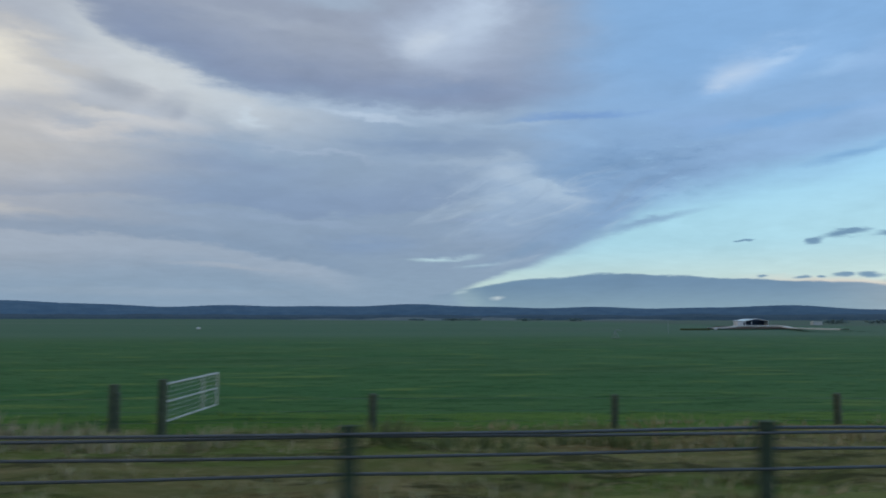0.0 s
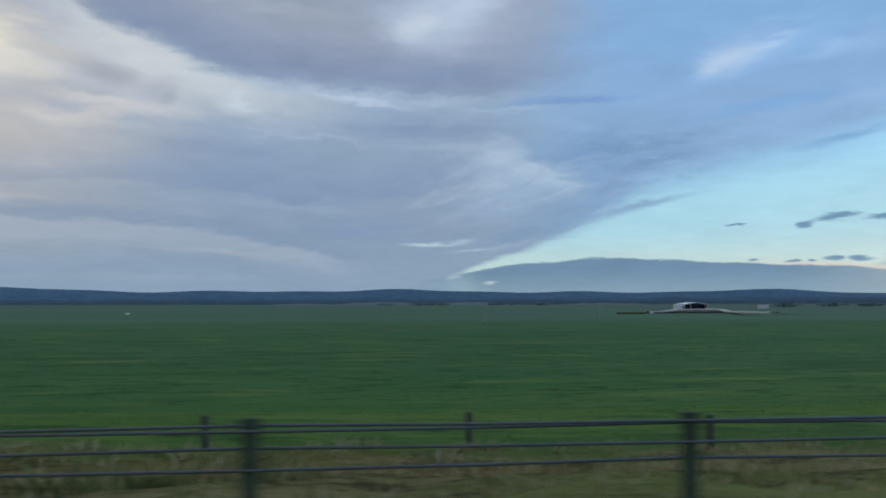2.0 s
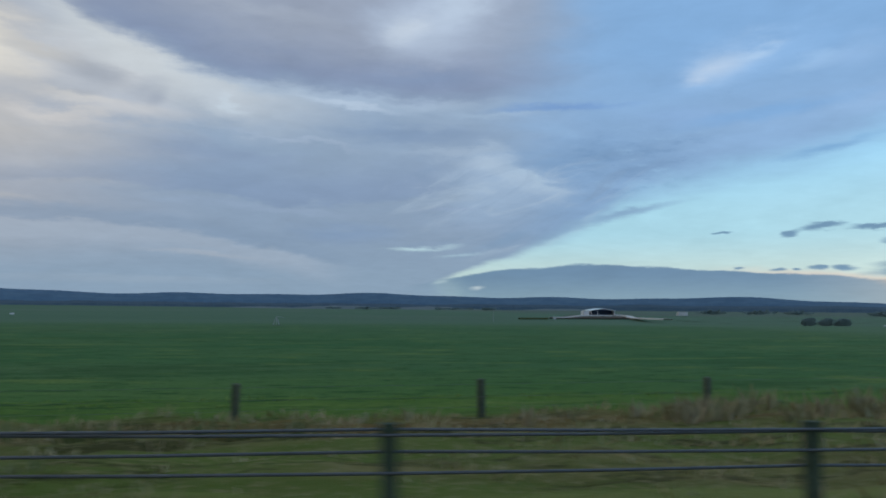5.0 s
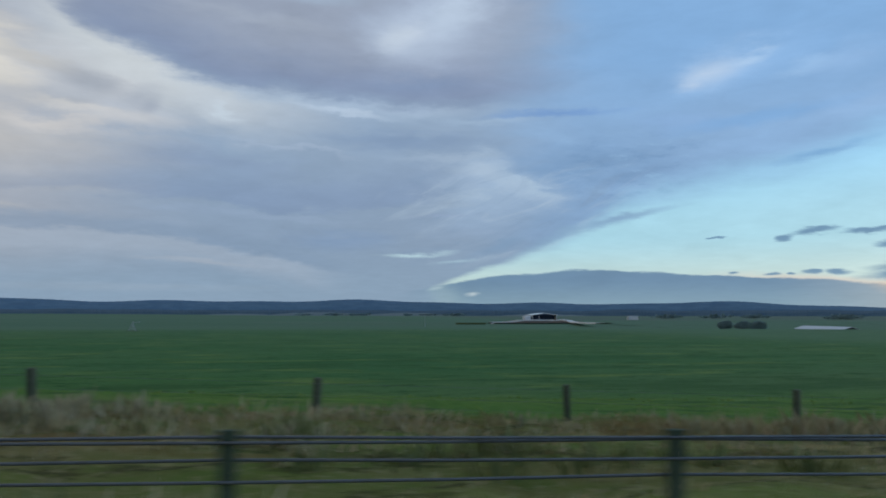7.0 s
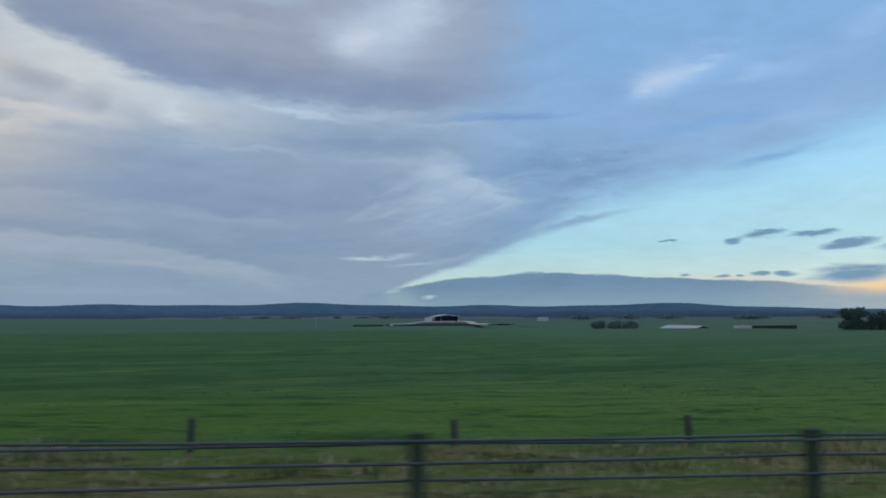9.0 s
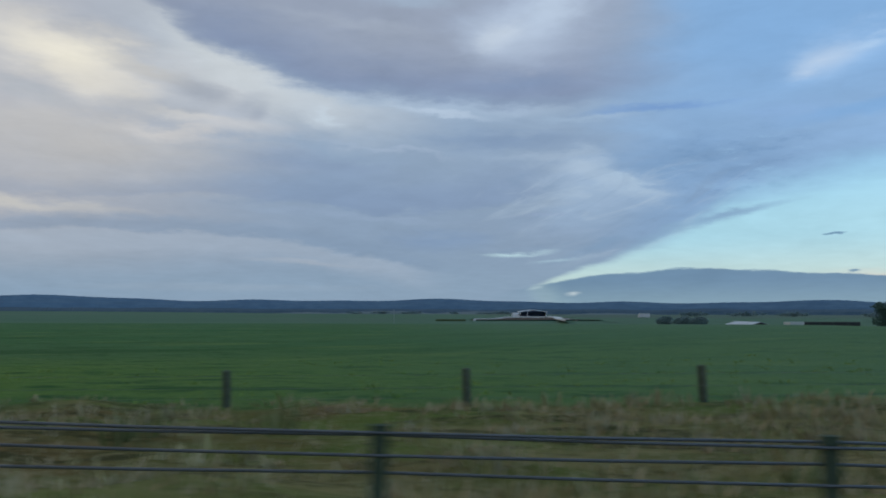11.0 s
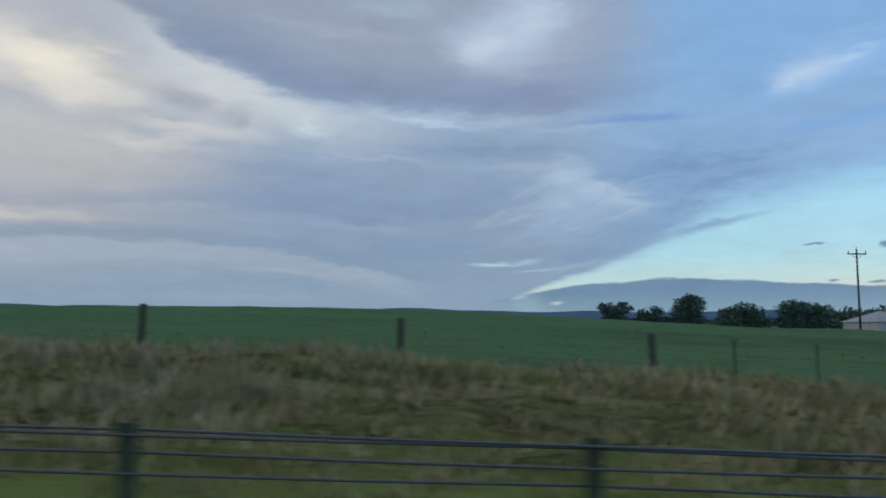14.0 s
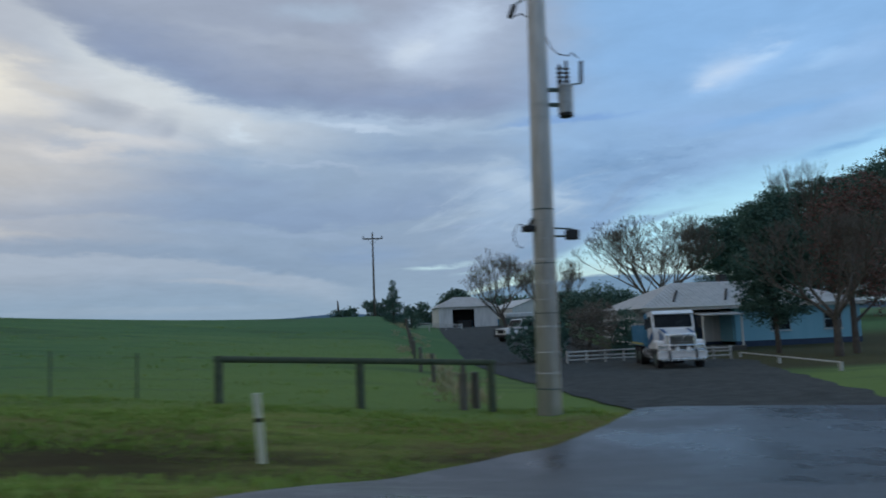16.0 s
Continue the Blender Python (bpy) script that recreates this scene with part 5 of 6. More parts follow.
def machinery_shed():
    x, y = 465.1, 113.0
    shed = thing("machinery_shed", (x, y, -7.95), "pale sheet-metal machinery shed with hipped roof and dark bay", "shed")
    w, d, e, r = 8.6, 9.0, 2.9, 4.5
    for a, b, z0 in ((-w / 2, -2.3, -0.6), (-2.3, 0.9, 2.55), (0.9, w / 2, -0.6)):
        part("front_wall", block(a, b, -d / 2, -d / 2 + 0.12, z0, e), OFFWHITE, shed)
    for s in (-1, 1):
        a, b = sorted((s * w / 2, s * (w / 2 - 0.12)))
        part("side_wall", block(a, b, -d / 2 + 0.123, d / 2 - 0.123, -0.6, e), OFFWHITE, shed)
    part("back_wall", block(-w / 2, w / 2, d / 2 - 0.12, d / 2, -0.6, e), OFFWHITE, shed)
    # dark sheet across the bay, painted in place of its inner shade
    part("lining", block(-w / 2 + 0.3, w / 2 - 0.3, -d / 2 + 3.5, -d / 2 + 3.6, -0.5, e - 0.05), SHADE, shed, "dark sheet standing in for the shaded interior")
    roof = part("roof", hip_roof(-w / 2 - 0.35, w / 2 + 0.35, -d / 2 - 0.35, d / 2 + 0.35, e + 0.004, r, 3.2), SHEETROOF, shed)
    part("ribs", roof_ribs(-w / 2 - 0.35, w / 2 + 0.35, -d / 2 - 0.35, d / 2 + 0.35, e, r, 3.2), SHEETROOF, roof)
    part("bench", rounded(-1.4, 0.6, -d / 2 + 0.6, -d / 2 + 2.0, -0.1, 0.9, 0.05), BLACK, shed, "dark machine standing inside the bay")
    # the older shed beside it
    gable_shed("store_shed", (476.0, 121.0), 7.0, 10.0, 2.6, 3.9, "white gabled store shed with a dark doorway and loft hatch", 8, [(0.2, 2.0, 2.1)], OFFWHITE, OFFWHITE, (0.7, 1.5, 2.7, 3.2))
    lean = thing("open_lean_to", (490, 112, ground_z(490, 112)), "long low open lean-to with a flat rusty roof", "shed", turn=2)
    part("roof", rounded(-9, 9, -2.5, 2.5, 2.3, 2.42, 0.02), SHEETROOF, lean)
    for k in range(6):
        part("post", rod((-8.8 + 3.52 * k, -2.3, -0.3), (-8.8 + 3.52 * k, -2.3, 2.3), 0.08), TIMBER, lean)
    part("back_wall", block(-9, 9, 2.3, 2.4, -0.3, 2.3), SHADE, lean)
    for k, (dx, mat, h) in enumerate(((-6.4, RED, 0.9), (-3.4, TIMBER, 1.2), (0.4, GALV, 1.0), (3.2, SHADE, 1.3), (6.0, GALV, 0.8))):
        junk = thing("farm_implement", (490 + dx, 110.6, ground_z(490 + dx, 110.6)), "rusty farm implement parked under the lean-to" if k else "faded red farm implement parked under the lean-to", "farm machinery", "implements under the lean-to")
        part("frame", rounded(-0.9, 0.9, -0.5, 0.5, 0.25, h, 0.12), mat, junk)
        for s in (-0.6, 0.6):
            part("wheel", rod((s, -0.62, 0.3), (s, -0.5, 0.3), 0.3, 0.3, 14), BLACK, junk)
    tank = thing("water_tank", (471.0, 116.5, ground_z(471.0, 116.5)), "small blue water tank between the two sheds", "tank")
    part("drum", rod((0, 0, -0.2), (0, 0, 1.0), 0.7, 0.7, 20), TIPBLUE, tank)
    part("stand", block(-0.9, 0.9, -0.9, 0.9, -0.3, -0.2), TIMBER, tank)


def yard_clutter():
    """Machinery and drums standing about between the sheds and the ute."""
    x, y = 467.6, 88.0
    van = thing("stock_trailer", (x, y, ground_z(x, y)), "grey covered farm trailer parked by the dark shrubs", "trailer", turn=8)
    part("body", rounded(-1.9, 1.9, -0.9, 0.9, 0.55, 1.5, 0.08), GALV, van)
    part("canopy", rounded(-1.6, 1.8, -0.85, 0.85, 1.503, 2.1, 0.14, 3), OFFWHITE, van, "pale canopy")
    part("drawbar", rod((-3.0, 0, 0.55), (-1.8, 0, 0.6), 0.05), BLACK, van)
    for s in (-1, 1):
        for dx in (-0.45, 0.45):
            part("wheel", rod((dx, s * 0.92, 0.35), (dx, s * 1.1, 0.35), 0.35, 0.35, 16), BLACK, van)
    x, y = 471.4, 86.0
    rig = thing("old_tractor", (x, y, ground_z(x, y)), "old rust-orange tractor parked beside the trailer", "tractor", turn=-20)
    part("bonnet", rounded(-1.5, 0.0, -0.35, 0.35, 0.8, 1.35, 0.1), RUSTORANGE, rig)
    part("cab_frame", rounded(0.1, 1.2, -0.6, 0.6, 0.8, 1.3, 0.06), BLACK, rig)
    for dx in (0.15, 1.15):
        for s in (-0.55, 0.55):
            part("post", rod((dx, s, 1.3), (dx, s, 2.0), 0.035), BLACK, rig)
    part("roof", rounded(0.0, 1.3, -0.7, 0.7, 2.0, 2.08, 0.03), GALV, rig)
    for s in (-1, 1):
        tyre = part("rear_wheel", rod((0.8, s * 0.65, 0.7), (0.8, s * 1.0, 0.7), 0.7, 0.7, 20), BLACK, rig)
        part("rim", rod((0.8, s * 1.003, 0.7), (0.8, s * 1.03, 0.7), 0.36, 0.34, 16), RUSTORANGE, tyre)
        part("front_wheel", rod((-1.2, s * 0.5, 0.38), (-1.2, s * 0.7, 0.38), 0.38, 0.38, 16), BLACK, rig)
    for k, (dx, dy) in enumerate(((-0.4, 3.6), (0.5, 3.9))):
        x, y = 465.2 + dx, 106.6 + dy
        drum = thing("blue_drum", (x, y, ground_z(x, y)), "blue plastic drum standing before the sheds", "drum", "blue drums before the sheds")
        part("body", rod((0, 0, -0.05), (0, 0, 0.95), 0.36, 0.34, 16), TIPBLUE, drum)
        part("lid", rod((0, 0, 0.952), (0, 0, 1.0), 0.3, 0.3, 16), BLACK, drum)


def window_unit(house, x0, x1, z0, z1, y):
    win = part("window", block(x0 - 0.08, x1 + 0.08, y - 0.05, y - 0.004, z0 - 0.08, z1 + 0.08), WINDOWTRIM, house)
    mid = (z0 + z1) / 2
    part("pane", block(x0, x1, y - 0.06, y - 0.052, z0, mid - 0.03), GLASS, win)
    part("pane", block(x0, x1, y - 0.06, y - 0.052, mid + 0.03, z1), GLASS, win)
    part("sill", block(x0 - 0.12, x1 + 0.12, y - 0.12, y - 0.053, z0 - 0.14, z0 - 0.085), CREAM, win)


def farmhouse():
    """Weatherboard house with hipped iron roof, front porch and dark base boards."""
    base = -10.5
    house = thing("farmhouse", (476.4, 52.0, base), "blue green weatherboard farmhouse with a grey hipped iron roof", "house", turn=0)
    w0, w1, d = -7.4, 9.3, 9.0
    eave, ridge = 3.35, 5.35
    # left wing is set back behind the porch
    part("wall", block(-0.6, w1, 0, 0.15, 0.75, eave), TEAL, house)
    part("wall", block(w0, -0.603, 2.0, 2.15, 0.75, eave), OFFWHITE, house, "paler weatherboard wall behind the porch")
    part("wall", block(-0.75, -0.603, 0.15, 2.0, 0.75, eave), TEAL, house)
    part("wall", block(w1 - 0.15, w1, 0.153, d, 0.75, eave), TEAL, house)
    part("wall", block(w0, w0 + 0.15, 2.153, d, 0.75, eave), OFFWHITE, house)
    part("wall", block(w0 + 0.153, w1 - 0.153, d - 0.15, d, 0.75, eave), TEAL, house)
    board = data_of("weatherboard", prism([(0.0, 0.0), (-0.028, 0.0), (-0.006, 0.17), (0.0, 0.17)], (-0.6, w1), "x"), TEAL)
    for k in range(15):
        part("weatherboard", board, TEAL, house, at=(0, -0.004, 0.76 + 0.17 * k))
    board = data_of("weatherboard", prism([(0.0, 0.0), (-0.028, 0.0), (-0.006, 0.17), (0.0, 0.17)], (w0, -0.76), "x"), OFFWHITE)
    for k in range(15):
        part("weatherboard", board, OFFWHITE, house, at=(0, 1.996, 0.76 + 0.17 * k))
    part("base_boards", block(-0.6, w1, -0.02, 0.14, -0.5, 0.745), SKIRT, house, "dark blue base boards")
    part("base_boards", block(w0, -0.61, 1.98, 2.14, -0.5, 0.745), SKIRT, house)
    roof = part("roof", hip_roof(w0 - 0.45, w1 + 0.45, -0.5, d + 0.45, eave + 0.004, ridge, 4.6), SHEETROOF, house, "grey corrugated iron roof")
    part("ribs", roof_ribs(w0 - 0.45, w1 + 0.45, -0.5, d + 0.45, eave, ridge, 4.6), SHEETROOF, roof)
    for x0, x1, k in ((-4.9, -4.4, 0.2), (-0.9, -0.4, 0.25)):
        bm = bmesh.new()
        tube(bm, (x0, 0.6, eave + 0.45), (x1 + 0.6, 2.4, eave + 1.3), 0.10, 0.10, 5)
        part("flashing", bm, SHADE, roof, "dark rusted roof flashing")
    part("gutter", rod((w0 - 0.45, -0.53, eave + 0.02), (w1 + 0.45, -0.53, eave + 0.02), 0.06), CREAM, house)
    part("fascia", block(w0 - 0.4, w1 + 0.4, -0.46, -0.42, eave - 0.2, eave - 0.005), CREAM, house)
    # porch
    porch = part("porch_roof", prism([(-1.7, 2.75), (2.0, 3.15), (2.0, 3.08), (-1.7, 2.68)], (-3.9, -0.77), "x"), SHEETROOF, house)
    for x in (-3.8, -0.9):
        part("porch_post", rounded(x - 0.06, x + 0.06, -1.6, -1.48, -0.3, 2.72, 0.01), CREAM, house)
    part("porch_floor", block(-3.9, -0.77, -1.7, 1.97, -0.4, 0.5), TIMBER, house)
    door = part("door", block(-3.0, -2.1, 1.93, 1.965, 0.76, 2.8), SKIRT, house)
    part("handle", rod((-2.2, 1.90, 1.75), (-2.2, 1.925, 1.75), 0.03), CHROME, door)
    window_unit(house, -5.9, -4.7, 1.5, 2.8, 1.99)
    window_unit(house, 2.2, 3.6, 1.5, 2.75, -0.02)
    window_unit(house, 6.4, 7.7, 1.5, 2.75, -0.02)
    part("chimney", rounded(1.2, 1.9, 5.2, 5.9, eave + 0.3, ridge + 0.6, 0.02), SHADE, house, "dark brick chimney")


# ---- vehicles ----
def wheel(parent, x, y, z, r, w, inner=GALV):
    bm = bmesh.new()
    tube(bm, (x - w / 2, y, z), (x + w / 2, y, z), r, r, 20)
    tyre = part("wheel", bm, BLACK, parent, "black tyre")
    for s in (-1, 1):
        part("rim", rod((x + s * (w / 2 + 0.002), y, z), (x + s * (w / 2 + 0.03), y, z), r * 0.58, r * 0.5, 16), inner, tyre)


def tipper_truck():
    """Bonneted tipper: nose towards -y."""
    x, y = 463.05, 33.2
    g = ground_z(463.6, 37)
    truck = thing("tipper_truck", (x, y, g), "white bonneted tipper truck with blue stripes and a blue tray", "truck", turn=-13)
    part("chassis", rounded(-0.45, 0.45, 0.3, 8.2, 0.62, 0.9, 0.03), BLACK, truck)
    part("bumper", rounded(-1.22, 1.22, -0.28, 0.05, 0.50, 0.92, 0.08), WHITEPAINT, truck, "white front bumper")
    bonnet = part("bonnet", prism([(0.02, 0.92), (0.02, 1.62), (0.12, 1.74), (1.55, 1.96), (1.55, 0.92)], (-0.78, 0.78), "x"), WHITEPAINT, truck, "white sloping bonnet")
    part("grille_surround", rounded(-0.70, 0.70, -0.03, 0.015, 0.94, 1.68, 0.03), CHROME, bonnet)
    part("grille", rounded(-0.62, 0.62, -0.05, -0.033, 0.98, 1.60, 0.008), BLACK, bonnet)
    for k in range(6):
        part("grille_bar", block(-0.6, 0.6, -0.058, -0.047, 1.04 + 0.1 * k, 1.055 + 0.1 * k), CHROME, bonnet)
    for s in (-1, 1):
        guard = part("mudguard", rounded(min(s * 0.79, s * 1.2), max(s * 0.79, s * 1.2), 0.06, 1.5, 0.95, 1.42, 0.12, 3), WHITEPAINT, truck)
        light = part("headlight", rounded(min(s * 0.72, s * 1.14), max(s * 0.72, s * 1.14), 0.0, 0.055, 1.02, 1.24, 0.03), CHROME, guard, "clear headlight")
        part("side_stripe", prism([(0.25, 1.50), (0.25, 1.64), (1.55, 1.88), (1.55, 1.30)], (min(s * 0.782, s * 0.80), max(s * 0.782, s * 0.80)), "x"), BLUEPAINT, bonnet, "blue stripe")
        wheel(truck, s * 1.02, 0.75, 0.5, 0.5, 0.3)
        wheel(truck, s * 0.98, 5.6, 0.5, 0.5, 0.5)
        wheel(truck, s * 0.98, 6.9, 0.5, 0.5, 0.5)
        tank = part("fuel_tank", rod((s * 0.95, 2.9, 0.72), (s * 0.95, 4.3, 0.72), 0.32, 0.32, 18), CHROME, truck, "polished alloy fuel tank")
    cab = part("cab", prism([(1.555, 0.95), (1.555, 1.98), (1.85, 2.72), (2.1, 2.82), (3.2, 2.82), (3.3, 2.7), (3.3, 0.95)], (-1.08, 1.08), "x"), WHITEPAINT, truck, "white cab")
    part("windscreen", prism([(1.60, 2.02), (1.835, 2.66), (1.80, 2.67), (1.565, 2.03)], (-0.98, 0.98), "x"), GLASS, cab, "dark windscreen")
    for s in (-1, 1):
        a, b = sorted((s * 1.083, s * 1.10))
        part("side_window", prism([(1.95, 2.05), (2.1, 2.60), (3.0, 2.60), (3.0, 2.0)], (a, b), "x"), GLASS, cab)
        part("door_stripe", prism([(1.6, 1.5), (1.6, 1.86), (3.28, 1.35), (3.28, 1.05)], (a, b), "x"), BLUEPAINT, cab, "blue stripe")
        arm = part("mirror", rounded(min(s * 1.3, s * 1.48), max(s * 1.3, s * 1.48), 1.75, 1.83, 1.95, 2.5, 0.03), BLACK, cab)
        part("bracket", rod((s * 1.09, 1.85, 2.45), (s * 1.4, 1.8, 2.45), 0.02), BLACK, arm)
        part("step", rounded(min(s * 0.85, s * 1.15), max(s * 0.85, s * 1.15), 1.9, 2.7, 0.45, 0.6, 0.03), CHROME, cab)
        part("exhaust", rod((s * 0.92, 3.42, 0.9), (s * 0.92, 3.42, 2.7), 0.07), BLACK, truck)
    for s in (-1, 1):
        a, b = sorted((s * 0.60, s * 0.77))
        part("bonnet_stripe", prism([(0.16, 1.756), (0.16, 1.766), (1.5, 1.972), (1.5, 1.962)], (a, b), "x"), BLUEPAINT, bonnet, "blue stripe")
    part("visor", prism([(1.62, 2.72), (1.85, 2.86), (2.0, 2.88), (1.88, 2.76)], (-1.08, 1.08), "x"), WHITEPAINT, cab)
    bar = part("bull_bar", rounded(-1.12, 1.12, -0.46, -0.36, 0.44, 0.58, 0.03), CHROME, truck, "polished alloy bull bar")
    hoop = [(-0.66, 0.56), (-0.66, 1.52), (-0.60, 1.63), (-0.50, 1.68), (0.50, 1.68), (0.60, 1.63), (0.66, 1.52), (0.66, 0.56)]
    part("hoop", strand([(u, -0.41, v) for u, v in hoop], 0.045, 8), CHROME, bar, smooth_faces=True)
    for h in (0.96, 1.18):
        wing = [(-1.16, -0.10), (-1.12, -0.30), (-1.0, -0.40), (1.0, -0.40), (1.12, -0.30), (1.16, -0.10)]
        part("tube", strand([(u, v, h) for u, v in wing], 0.034, 8), CHROME, bar, smooth_faces=True)
    for s in (-1, 1):
        part("upright", rod((s * 0.66, -0.44, 0.44), (s * 0.66, -0.44, 0.98), 0.055), BLACK, bar)
        part("spot_lamp", rod((s * 0.28, -0.52, 1.02), (s * 0.28, -0.42, 1.02), 0.11, 0.09, 16), WHITEPAINT, bar, "round white spot lamp")
    part("number_plate", block(-0.2, 0.2, -0.44, -0.425, 0.55, 0.65), OFFWHITE, bar, "plain pale plate")
    tray = part("tray", prism([(3.75, 1.05), (8.1, 1.05), (8.3, 2.15), (3.6, 2.15)], (-1.22, 1.22), "x"), TIPBLUE, truck, "faded blue tipper tray")
    # dark sheet on the solid tray stands in for its shaded hollow
    part("load_space", block(-1.12, 1.12, 3.75, 8.15, 2.153, 2.16), SHADE, tray)
    for k in range(6):
        for s in (-1, 1):
            a, b = sorted((s * 1.222, s * 1.27))
            part("rib", block(a, b, 3.9 + 0.78 * k, 3.98 + 0.78 * k, 1.1, 2.13), TIPBLUE, tray)
    for s in (-1, 1):
        a, b = sorted((s * 1.272, s * 1.28))
        part("marker_tape", block(a, b, 3.85, 8.0, 1.12, 1.22), YELLOW, tray)
    part("headboard", rounded(-1.2, 1.2, 3.5, 3.58, 1.05, 2.75, 0.02), TIPBLUE, tray)
    truck.scale = (0.9, 0.92, 0.95)


def farm_ute():
    """Square-bodied tray utility, nose to -x."""
    x, y = 462.4, 62.7
    ute = thing("farm_ute", (x, y, ground_z(x, y)), "white square-bodied farm ute with a flat tray", "utility vehicle", turn=22)
    part("bonnet", prism([(-2.1, 0.55), (-2.1, 1.08), (-1.0, 1.18), (-0.85, 1.18), (-0.85, 0.55)], (-0.8, 0.8)), WHITEPAINT, ute)
    cab = part("cab", prism([(-0.847, 0.5), (-0.847, 1.2), (-0.45, 1.82), (-0.3, 1.88), (0.6, 1.88), (0.68, 1.8), (0.68, 0.5)], (-0.82, 0.82)), WHITEPAINT, ute)
    for s in (-1, 1):
        a, b = sorted((s * 0.823, s * 0.835))
        part("side_window", prism([(-0.55, 1.25), (-0.33, 1.74), (0.5, 1.74), (0.5, 1.25)], (a, b)), GLASS, cab)
        part("mirror", rounded(-0.72, -0.62, min(s * 0.86, s * 1.05), max(s * 0.86, s * 1.05), 1.2, 1.42, 0.02), BLACK, cab)
        for wx in (-1.45, 1.35):
            bm = bmesh.new()
            tube(bm, (wx, s * 0.66, 0.37), (wx, s * 0.86, 0.37), 0.37, 0.37, 20)
            t = part("wheel", bm, BLACK, ute)
            part("rim", rod((wx, s * 0.865, 0.37), (wx, s * 0.88, 0.37), 0.2, 0.18, 14), WHITEPAINT, t)
        part("headlight", rod((-2.12, s * 0.6, 0.88), (-2.09, s * 0.6, 0.88), 0.10), CHROME, ute)
    part("windscreen", prism([(-0.83, 1.24), (-0.47, 1.79), (-0.495, 1.80), (-0.86, 1.245)], (-0.74, 0.74)), GLASS, cab)
    part("bumper", rounded(-2.3, -2.12, -0.85, 0.85, 0.42, 0.62, 0.04), BLACK, ute)
    guard = part("bull_bar", rod((-2.36, -0.7, 1.0), (-2.36, 0.7, 1.0), 0.035), BLACK, ute, "black tube bull bar")
    for s in (-0.6, 0.0, 0.6):
        part("upright", rod((-2.36, s, 0.5), (-2.36, s, 1.0), 0.03), BLACK, guard)
    part("grille", rounded(-2.125, -2.09, -0.45, 0.45, 0.72, 1.02, 0.02), BLACK, ute)
    part("chassis", block(-2.0, 2.4, -0.4, 0.4, 0.35, 0.5), BLACK, ute)
    tray = part("tray", rounded(0.75, 2.75, -0.9, 0.9, 0.78, 0.88, 0.02), GALV, ute, "flat steel tray")
    for s in (-1, 1):
        a, b = sorted((s * 0.86, s * 0.9))
        part("drop_side", block(0.76, 2.74, a, b, 0.883, 1.12), WHITEPAINT, tray)
    part("headboard", rod((0.78, -0.85, 1.9), (0.78, 0.85, 1.9), 0.03), WHITEPAINT, tray)
    for s in (-0.85, 0.0, 0.85):
        part("stanchion", rod((0.78, s, 0.88), (0.78, s, 1.9), 0.025), WHITEPAINT, tray)
    bin_ = thing("spray_tank", (464.5, 61.9, ground_z(464.5, 61.9)), "low faded red spray tank on the ground by the ute", "tank", turn=22)
    part("tank", rounded(-0.75, 0.75, -0.5, 0.5, 0.1, 0.85, 0.18, 3), RED, bin_)
    part("skid", rounded(-0.85, 0.85, -0.55, 0.55, -0.05, 0.1, 0.02), BLACK, bin_)
    part("hose_rail", rod((-0.6, 0, 0.86), (0.7, 0, 1.05), 0.025), OFFWHITE, bin_)


# ---- poles ----
def concrete_pole():
    x, y = 452.28, 16.3
    g = ground_z(x, y)
    pole = thing("power_pole", (x, y, g), "tall tapered pale concrete power pole with a transformer", "power pole", lean=(0, 1.1))
    part("shaft", rod((0, 0, -0.4), (0, 0, 12.0), 0.275, 0.185, 20), CONCRETE, pole, smooth_faces=True)
    for k, h in enumerate((0.55, 0.9, 1.35, 1.9, 2.2, 2.5, 2.85, 2.91, 3.3, 3.38, 3.85, 4.25, 4.5, 5.0, 6.6, 6.9)):
        wide = 0.018 if k % 3 else 0.032
        part("band", rod((0, 0, h), (0, 0, h + wide), 0.278 - 0.0075 * h, 0.278 - 0.0075 * h, 20), RAILWHITE if k % 4 else GALV, pole)
    # fuse bracket at head height of a truck
    arm = part("cable_bracket", rounded(-0.50, -0.20, -0.14, 0.06, 4.02, 4.16, 0.03), BLACK, pole, "dark cable bracket")
    part("clamp", rod((-0.34, -0.04, 4.15), (-0.24, -0.04, 4.32), 0.05, 0.04, 10), SHADE, arm)
    part("conduit", rod((0.06, -0.25, 0.2), (0.05, -0.225, 3.9), 0.022, 0.022, 8), CONCRETE, pole)
    part("service_loop", strand([(-0.48 + 0.16 * math.cos(a) - 0.1, -0.28, 3.9 + 0.26 * math.sin(a)) for a in [0.4 + 0.35 * k for k in range(14)]], 0.012, 5), BLACK, pole)
    fuse_box = part("meter_box", rounded(0.44, 0.72, -0.34, -0.12, 3.82, 4.04, 0.03), BLACK, pole, "dark fuse box")
    part("bracket", rod((0.2, -0.2, 3.9), (0.5, -0.22, 3.9), 0.025), GALV, fuse_box)
    part("bracket", rod((0.2, -0.2, 4.08), (0.6, -0.22, 4.06), 0.02), GALV, fuse_box)
    # transformer on its hanger
    can = part("transformer", rod((0.62, 0, 6.75), (0.62, 0, 7.35), 0.175, 0.175, 18), CANGREY, pole, "light grey transformer can")
    part("lid", rod((0.62, 0, 7.355), (0.62, 0, 7.42), 0.19, 0.17, 18), CANGREY, can)
    part("base", rod((0.62, 0, 6.68), (0.62, 0, 6.748), 0.165, 0.165, 18), BLACK, can)
    for h in (6.95, 7.3):
        part("hanger", rounded(0.17, 0.46, -0.05, 0.05, h - 0.04, h + 0.04, 0.01), GALV, pole)
